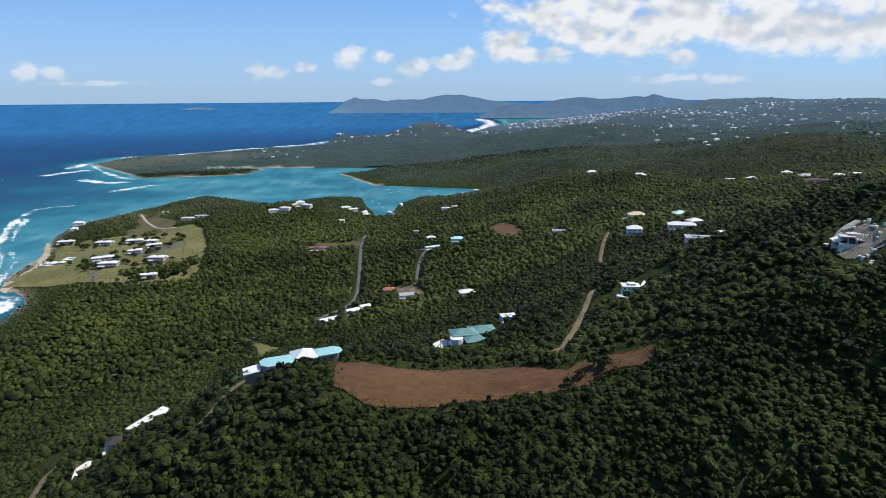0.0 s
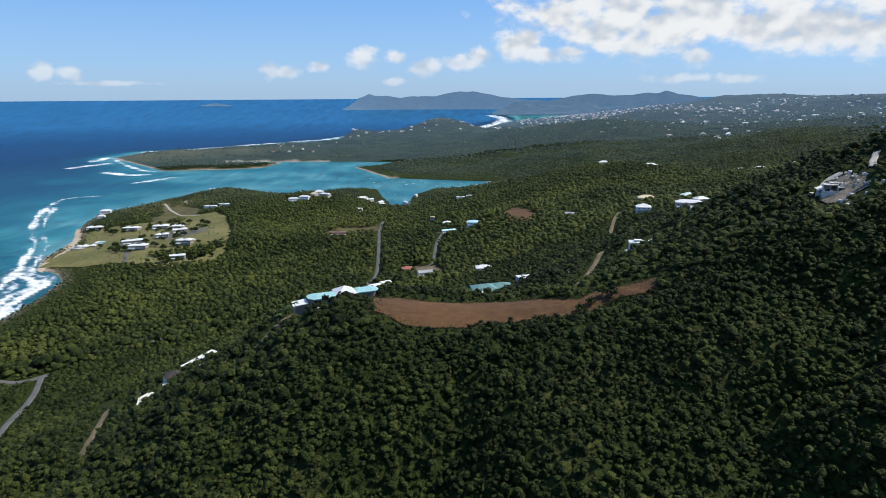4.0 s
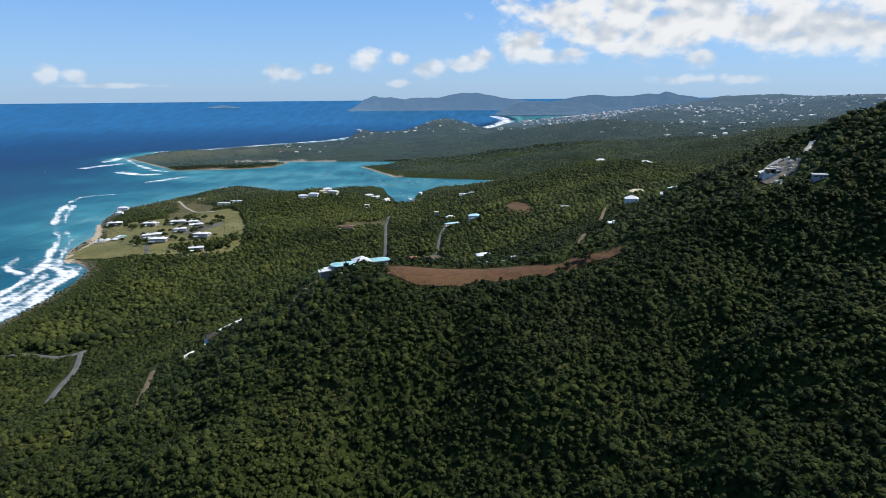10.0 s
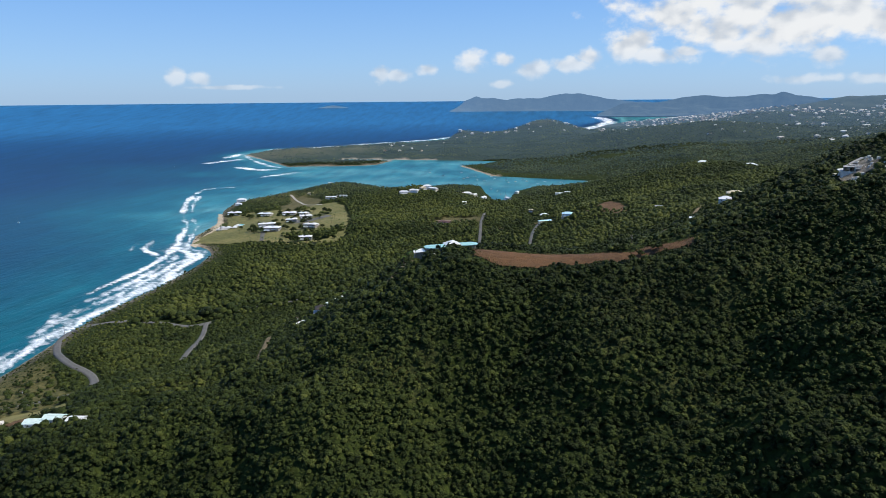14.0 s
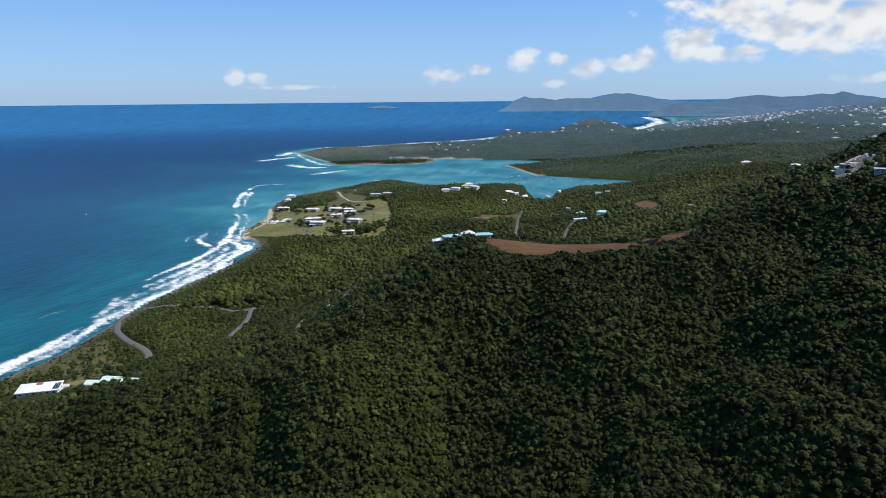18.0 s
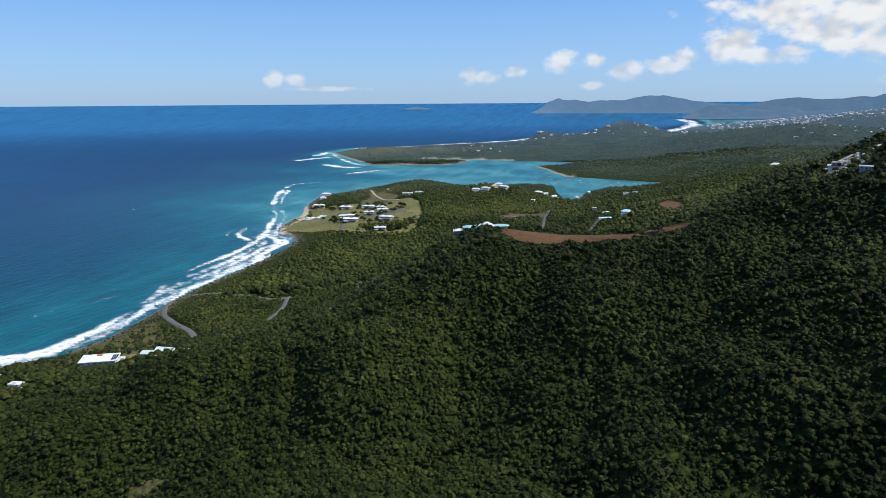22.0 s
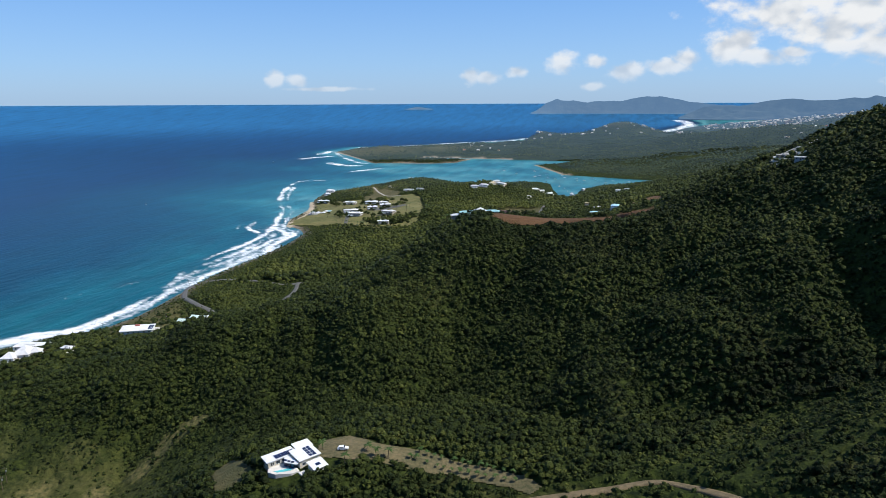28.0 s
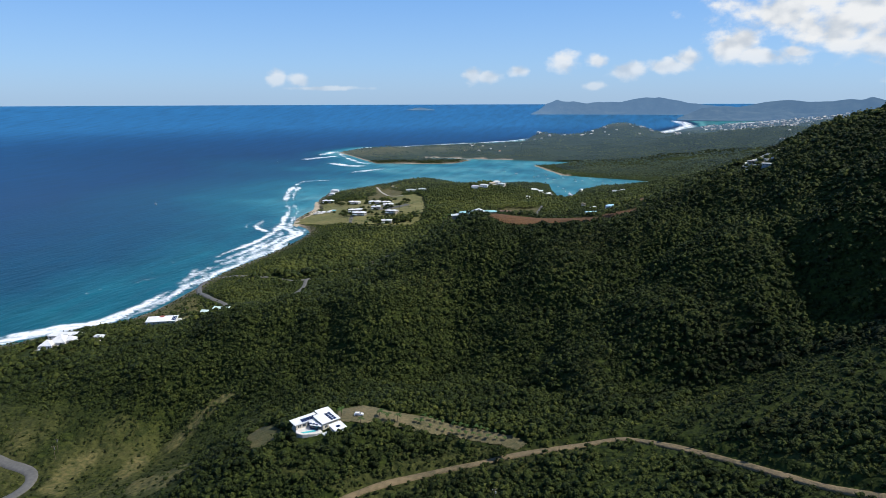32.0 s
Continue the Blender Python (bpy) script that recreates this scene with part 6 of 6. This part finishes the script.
# the house being built on the crest
site = thing("unfinished_house", "unfinished grey concrete house with bare curved ribs", "building", 168, 260, -20, -0.6)
site.matrix_basis = site.matrix_basis @ Matrix.Scale(0.66, 4)
for u, v, a, b, h in ((-4, 2, 9, 8, 4.5), (4, -1, 8, 7, 3.2), (1, 6, 10, 6, 5.5)):
    bm = boxed((u - a / 2, u + a / 2, v - b / 2, v + b / 2, h - 0.4, h))
    part("floor_slab", bm, M_CONCRETE, site)
    for sx in (-0.45, 0, 0.45):
        for sy in (-0.45, 0.45):
            part("column", boxed((u + sx * a - 0.25, u + sx * a + 0.25, v + sy * b - 0.25, v + sy * b + 0.25, -5, h - 0.4)), M_CONCRETE, site)
    part("wall", boxed((u - a / 2 + 0.3, u + a * 0.1, v + b / 2 - 0.5, v + b / 2 - 0.2, -4, h - 0.4), (u - a / 2 + 0.3, u - a / 2 + 0.6, v - b * 0.3, v + b / 2 - 0.5, -4, h - 0.4)), WALL["white"], site)
for i in range(7):
    bm = bmesh.new()
    c = Matrix.Translation((-1 + i * 1.1, -2.0, 3.2)) @ Matrix.Rotation(radians(90), 4, "Y") @ Matrix.Rotation(radians(-24 + 8 * i), 4, "X")
    pts = [(3.4 * math.cos(a), 3.4 * math.sin(a)) for a in [math.pi * (0.5 + k / 12) for k in range(13)]]
    for p, q in zip(pts[:-1], pts[1:]):
        d = Vector((q[0] - p[0], q[1] - p[1], 0))
        block(bm, 0, d.length, -0.11, 0.11, -0.11, 0.11, c @ Matrix.Translation((p[0], p[1], 0)) @ Matrix.Rotation(math.atan2(d.y, d.x), 4, "Z"))
    part("rib", bm, M_STONE, site, "pale curved rib")
part("retaining_wall", boxed((-10, 9, -6.5, -6, -5, 0.9)), M_STONE, site)
part("ramp", prism([(-11, 0), (-6, 4), (0, 12), (-4, 14), (-13, 6)], 0.4, [0.5, 0.9, 2.2, 2.6, 1.4]), M_STONE, site)
shed = thing("shed", "grey block shed with a flat sheet roof", "shed", 171, 222, -14, 0.3)
shed.matrix_basis = shed.matrix_basis @ Matrix.Scale(0.6, 4)
part("wall", boxed((-5, 5, -3.2, 3.2, -4, 3)), WALL["grey"], shed)
part("roof", prism([(-5.8, -4), (6.4, -4), (6.4, 4), (-5.8, 4)], 0.25, [3.2, 3.2, 3.8, 3.8]), ROOF["grey"], shed)
shared("door", DOOR, shed, pose(0.8, -3.25, 0))
for u in (-3, 3.2):
    w = shared("window", WINDOW, shed, pose(u, -3.22, 1.7))
    shared("pane", PANE, w, Matrix())
for i in range(34):
    x, y = 160 + 19 * rng.random(), 237 + 34 * rng.random()
    s = rng.uniform(0.3, 1.2)
    e = thing("rubble_block", "pale broken concrete block on the building site", "rubble", x, y, rng.uniform(0, 90), 0.4, "site rubble")
    part("block", boxed((-s, s, -s * 0.6, s * 0.6, -1, s * 0.6)), M_STONE, e)
red = thing("house", "house with a red roof on the crest", "house", 262, 205, 20, 1.0)
part("wall", boxed((-6, 6, -4, 4, -5, 4.5)), WALL["cream"], red)
part("roof", hip(12, 8, 2.0, z=4.6), ROOF["red"], red)
part("balcony", boxed((-6, 6, -5.4, -4, 1.8, 2.0), (-6, 6, -5.4, -5.3, 2.0, 2.9)), WALL["white"], red)

# utility poles along the roads
pole = None
for x, y, h in ((-262, -30, 12), (-258, -36, 12), (-540, 470, 10), (-400, 262, 11), (-436, 214, 11), (-540, 118, 13), (40, -92, 9), (-178, 282, 9), (54, 300, 9)):
    if pole is None:
        pole = thing("utility_pole", "weathered timber utility pole with a crossarm", "pole", x, y, 20, 0.0, "utility poles")
        bm = bmesh.new()
        bmesh.ops.create_cone(bm, cap_ends=True, segments=8, radius1=0.17, radius2=0.11, depth=12.5, matrix=Matrix.Translation((0, 0, 5.25)))
        part("post", bm, M_BARK, pole)
        part("crossarm", boxed((-1.2, 1.2, -0.08, 0.08, 10.4, 10.6)), M_BARK, pole)
        for u in (-1.0, 0.0, 1.0):
            part("insulator", boxed((u - 0.06, u + 0.06, -0.06, 0.06, 10.6, 10.85)), M_FRAME, pole)
        part("transformer", boxed((0.15, 0.65, -0.25, 0.25, 8.6, 9.6)), M_METAL, pole)
    else:
        copy_thing(pole, stand(x, y, 40))


# ---- palms and single trees ----
def palm(x, y, h, seed, label="tall coconut palm with arching green fronds"):
    r = random.Random(seed)
    e = thing("palm_tree", label, "palm", x, y, r.uniform(0, 360), 0.3, "palms")
    bm = bmesh.new()
    rings = []
    for i in range(6):
        k = i / 5
        bend = 0.5 * k * k
        rad = 0.2 - 0.09 * k + (0.1 if i == 0 else 0)
        rings.append([bm.verts.new((bend + rad * math.cos(a), rad * math.sin(a), -0.6 + (h + 0.6) * k)) for a in [j * math.pi / 3 for j in range(6)]])
    for p, q in zip(rings[:-1], rings[1:]):
        for j in range(6):
            bm.faces.new((p[j], p[(j + 1) % 6], q[(j + 1) % 6], q[j]))
    part("trunk", bm, M_BARK, e)
    bm = bmesh.new()
    for f in range(13):
        a, lift, length = f * 2.4, r.uniform(-0.1, 0.75), r.uniform(1.9, 2.8)
        last = None
        for i in range(6):
            k = i / 5
            d = length * k
            z = h + math.sin(lift) * d - 0.22 * d * d
            w = 0.34 * math.sin(math.pi * min(0.12 + k * 0.9, 1)) + 0.02
            c = Vector((0.5 + math.cos(a) * d * math.cos(lift * 0.7), math.sin(a) * d * math.cos(lift * 0.7), z))
            n = Vector((-math.sin(a), math.cos(a), 0))
            now = [bm.verts.new(c - n * w - Vector((0, 0, w * 0.5))), bm.verts.new(c), bm.verts.new(c + n * w - Vector((0, 0, w * 0.5)))]
            if last:
                bm.faces.new((last[0], last[1], now[1], now[0])), bm.faces.new((last[1], last[2], now[2], now[1]))
            last = now
    part("crown", bm, M_PALM, e)
    return e


palm_low, palm_mid, palm_tall = palm(-30, -44, 3.2, 1, "young palm with arching green fronds on the sandy yard"), palm(-25, -46, 4.0, 2, "palm with arching green fronds on the sandy yard"), palm(-640, 1075, 8.5, 3)
for x, y in ((-20, -45), (-35, -55), (-49, -47)):
    copy_thing(palm_mid, stand(x, y, 70 * x, 0.3))
for i in range(26):
    k = i / 25
    x, y = -12 + 48 * k + rng.uniform(-1, 1), -37.5 - 7 * k + (3.8 if i % 2 else -3.2) * (1 - 0.4 * k)
    copy_thing(palm_low, stand(x, y, rng.uniform(0, 360), 0.25) @ Matrix.Scale(rng.uniform(0.45, 0.75), 4))
spots = [(-505 + 7 * i, 905 - 1.6 * i) for i in range(14)] + [(-655 + 12 * rng.random(), 1000 + 70 * rng.random()) for _ in range(12)] + [(-535 - 1.2 * i + 10 * (i % 2), 920 + 11 * i) for i in range(8)]
spots += [(-600 + 200 * rng.random(), 930 + 200 * rng.random()) for _ in range(26)] + [(-400 + 30 * rng.random(), 930 + 120 * rng.random()) for _ in range(10)] + [(-85, 246), (-88, 242), (-82, 250), (-148, 300), (-2, 366), (2, 360)]
for x, y in spots:
    if all(abs(x - q[0]) > q[3] * 0.55 or abs(y - q[1]) > q[4] * 0.7 for q in RESORT):
        copy_thing(palm_tall, stand(x, y, rng.uniform(0, 360), 0.9) @ Matrix.Scale(rng.uniform(0.75, 1.15), 4))


def tree(x, y, size, seed):
    """A broad bush tree: trunk, limbs and a crown of leaf clumps."""
    r = random.Random(seed)
    e = thing("tree", "single broad-crowned green tree in the open", "tree", x, y, r.uniform(0, 360), 0.0, "single trees")
    bm = bmesh.new()
    bmesh.ops.create_cone(bm, cap_ends=True, segments=8, radius1=0.24, radius2=0.13, depth=2.6, matrix=Matrix.Translation((0, 0, 1.0)))
    part("trunk", bm, M_BARK, e)
    for k in range(4):
        bm = bmesh.new()
        a = k * 1.6 + r.uniform(0, 0.6)
        bmesh.ops.create_cone(bm, cap_ends=True, segments=6, radius1=0.11, radius2=0.04, depth=1.8, matrix=Matrix.Translation((0.5 * math.cos(a), 0.5 * math.sin(a), 2.7)) @ Matrix.Rotation(a, 4, "Z") @ Matrix.Rotation(0.65, 4, "Y"))
        part("limb", bm, M_BARK, e)
    v, f = crown_shape(seed + 200, 11, 3, 6, 130)
    me = bpy.data.meshes.new("crown")
    me.from_pydata([tuple(p * np.array((2.4, 2.4, 2.1)) + np.array((0, 0, 3.2))) for p in v], [], [tuple(int(i) for i in t) for t in f])
    me.materials.append(M_BUSH)
    me.attributes.new("tone", "FLOAT", "POINT").data.foreach_set("value", np.full(len(v), 0.12 + 0.2 * r.random(), np.float32))
    shared("crown", me, e, Matrix())
    e.matrix_basis = stand(x, y, r.uniform(0, 360)) @ Matrix.Scale(size, 4)
    return e


def resort_gardens():
    """Places of the small trees between the resort blocks."""
    spread = random.Random(11)
    while True:
        gx, gy = spread.uniform(-720, -400), spread.uniform(930, 1240)
        if min(abs(gx - q[0]) / q[3] + abs(gy - q[1]) / 14 for q in RESORT) < 2.2 and all(abs(gx - q[0]) > q[3] * 0.6 or abs(gy - q[1]) > 12 for q in RESORT):
            yield gx, gy


trees = [tree(-470 + 30 * i, 905 + 7 * i, 1.4, i) for i in range(4)]
for i, (x, y) in enumerate([(58, 236), (52, 232), (47, 229), (62, 234), (44, 247), (40, 249), (36, 250), (-64, 1000), (-420, 898), (-400, 900), (-440, 905), (-412, 925), (-395, 930), (-450, 905), (-600, 1195), (-640, 1215), (-520, 1190), (-585, 1205), (-560, 1200), (-490, 1180),
                            (-470, 1150), (-640, 1130), (-575, 1040), (-480, 1030), (-470, 960), (-700, 1165), (-26, -58), (-14, -60), (2, -60), (-5, -56), (20, -57), (34, -58), (-34, -62), (-66, -36), (-78, -58), (-70, -78), (46, -42), (52, -46)]):
    copy_thing(trees[i % 4], stand(x, y, 37 * i, 0.2 if y > 500 else 0) @ Matrix.Scale((1.5 if y > 500 else 0.62) * rng.uniform(0.8, 1.15), 4))


for i, (x, y) in zip(range(64), resort_gardens()):
    copy_thing(trees[i % 4], stand(x, y, 53 * i, 0.3) @ Matrix.Scale(rng.uniform(0.7, 1.35), 4))


# ---- boats ----
def sailing_boat(x, y, turn):
    e = thing("sailing_boat", "white sailing yacht at its mooring on the lagoon", "boat", x, y, turn, 0.0, "moored yachts")
    m = stand(x, y, turn)
    m.translation.z = drawn([(x, y, 0.0)])[0][2]
    e.matrix_basis = m
    bm = bmesh.new()
    deck = [(-5, -1.3), (-2, -1.8), (2, -1.6), (5.8, 0), (2, 1.6), (-2, 1.8), (-5, 1.3)]
    top, low = [bm.verts.new((u, v, 1.3)) for u, v in deck], [bm.verts.new((u * 0.85, v * 0.6, -0.4)) for u, v in deck]
    bm.faces.new(top), bm.faces.new(low[::-1])
    for i in range(7):
        j = (i + 1) % 7
        bm.faces.new((low[i], low[j], top[j], top[i]))
    part("hull", bm, M_CAR, e)
    part("cabin", prism([(-2.5, -1), (1.8, -0.7), (1.8, 0.7), (-2.5, 1)], 1.3, 2.0), M_FRAME, e)
    part("mast", boxed((0.2, 0.4, -0.1, 0.1, 1.3, 14)), M_METAL, e)
    part("boom", boxed((-4, 0.3, -0.12, 0.12, 2.6, 2.9)), M_FRAME, e)
    return e


boat = sailing_boat(-290, 1960, 20)
for x, y, turn in ((-440, 2080, 40), (-330, 2090, 10), (-250, 1900, 25), (-225, 1880, 15), (-200, 1930, 30), (-160, 1905, 20), (-130, 1870, 35), (-95, 1885, 10), (-40, 1880, 25), (10, 1870, 15), (-270, 1990, 5), (-215, 1985, 20), (-150, 1850, 40), (-60, 1830, 20),
                   (-186, 1700, 80), (-165, 1660, 85), (-150, 1600, 95), (-135, 1580, 90), (-380, 2010, 15), (-300, 1930, 30), (-110, 1930, 12)):
    m = stand(x, y, turn)
    m.translation.z = drawn([(x, y, 0.0)])[0][2]
    copy_thing(boat, m)
for x, y, s in ((-580, 640, 0.9), (-905, 1750, 0.8)):
    m = stand(x - 560, y + 420, 160)
    m.translation.z = drawn([(x - 560, y + 420, 0.0)])[0][2]
    tagged(copy_thing(boat, m @ Matrix.Scale(s, 4)), "small white boat out on the open sea", "boat")

# ---- the distant town ----
def cottage(roof, wall, a, b, h):
    e = thing("house", f"distant {roof}-roofed house in the town across the plain", "house", 900, 5200, 0, 0.0, "distant town")
    part("wall", boxed((-a / 2, a / 2, -b / 2, b / 2, -4, h)), WALL[wall], e)
    part("roof", hip(a, b, b * 0.24, z=h + 0.1), ROOF[roof], e)
    return e


kinds = [cottage("white", "white", 17, 12, 5), cottage("white", "cream", 22, 13, 6), cottage("grey", "cream", 18, 12, 5), cottage("red", "cream", 18, 13, 5)]
areas = [(44, 300, 2400, 2300, 5000), (50, 700, 1900, 4800, 7400), (10, 1800, 2600, 5000, 5700), (60, 650, 3000, 3000, 5400), (20, 200, 2200, 1900, 3300), (20, -700, -60, 3750, 4250), (8, -950, -560, 2900, 3500), (8, -250, 320, 3900, 4500), (8, 900, 2600, 1700, 2700)]
rt = random.Random(5)
for count, x0, x1, y0, y1 in areas:
    for _ in range(count):
        cx, cy = rt.uniform(x0, x1), rt.uniform(y0, y1)
        for _ in range(rt.choice((1, 1, 2))):
            x, y = cx + rt.gauss(0, 45), cy + rt.gauss(0, 60)
            if float(side(np.array([x]), np.array([y]), COAST)[0]) < 25:
                continue
            copy_thing(rt.choices(kinds, (5, 4, 2, 1))[0], stand(x, y, rt.uniform(-40, 40), 4.0) @ Matrix.Scale(rt.uniform(0.6, 1.05), 4))

# the roofs of the town too many and too far off to be told apart
me_v, me_f = [], []
for count, x0, x1, y0, y1 in [(420, 500, 1900, 4800, 7400), (70, 1700, 2900, 4300, 5500), (170, 700, 2700, 2900, 5000), (60, -700, 300, 3700, 4500), (60, 700, 2800, 1900, 3000)]:
    for _ in range(count):
        x, y = rt.uniform(x0, x1), rt.uniform(y0, y1)
        if float(side(np.array([x]), np.array([y]), COAST)[0]) < 30:
            continue
        m = stand(x, y, rt.uniform(-40, 40), 4.5) @ Matrix.Scale(rt.uniform(0.7, 1.3), 4)
        a, b, h = rt.uniform(6, 12), rt.uniform(5, 7), rt.uniform(3, 6)
        base = len(me_v)
        for p in ((-a, -b, -3), (a, -b, -3), (a, b, -3), (-a, b, -3), (-a, -b, h), (a, -b, h), (a, b, h), (-a, b, h), (-a * 0.4, 0, h + 2.4), (a * 0.4, 0, h + 2.4)):
            me_v.append(tuple(m @ Vector(p)))
        for q in ((0, 1, 5, 4), (1, 2, 6, 5), (2, 3, 7, 6), (3, 0, 4, 7), (4, 5, 9, 8), (6, 7, 8, 9), (5, 6, 9, 9), (7, 4, 8, 8)):
            me_f.append(tuple(base + i for i in dict.fromkeys(q)))
town_mesh = bpy.data.meshes.new("town_roofs")
town_mesh.from_pydata(me_v, [], me_f)
town_mesh.materials.append(material("town_paint", (0.78, 0.77, 0.74), 0.7, second=(0.30, 0.27, 0.24), grain=0.02, per_island=1.2))
tagged(new("town_roofs", town_mesh), "scattered pale roofs of a distant town", "town", kind="stuff")

# dry grass tufts along the edge and over the lower part of the cleared field
fx, fy = rng.uniform(-50, 86, 5000), rng.uniform(214, 270, 5000)
fs = side(fx, fy, FIELD)
keep = (fs > -2.5) & ((fs < 1.2) | ((fs < 4) & (rng.random(5000) < 0.3)))
fx, fy = fx[keep], fy[keep]
fz, _ = ground(fx, fy)
n = len(fx)
blades = np.zeros((n, 3, 3, 3))
for k in range(3):
    a = rng.uniform(0, math.pi, n)
    w, h = rng.uniform(0.1, 0.28, n), rng.uniform(0.4, 1.1, n)
    blades[:, k, 0] = np.column_stack([fx - np.cos(a) * w, fy - np.sin(a) * w, fz + 0.35])
    blades[:, k, 1] = np.column_stack([fx + np.cos(a) * w, fy + np.sin(a) * w, fz + 0.35])
    blades[:, k, 2] = np.column_stack([fx + rng.normal(0, 0.25, n), fy + rng.normal(0, 0.25, n), fz + 0.45 + h])
tufts = mesh_object("grass_tufts", drawn(blades.reshape(-1, 3)), np.arange(n * 9).reshape(-1, 3), material("straw_grass", (0.21, 0.165, 0.065), 0.9, second=(0.13, 0.11, 0.04), grain=0.4), smooth=False)
tagged(tufts, "tufts of dry yellowish grass on the cleared field", "grass", kind="stuff")
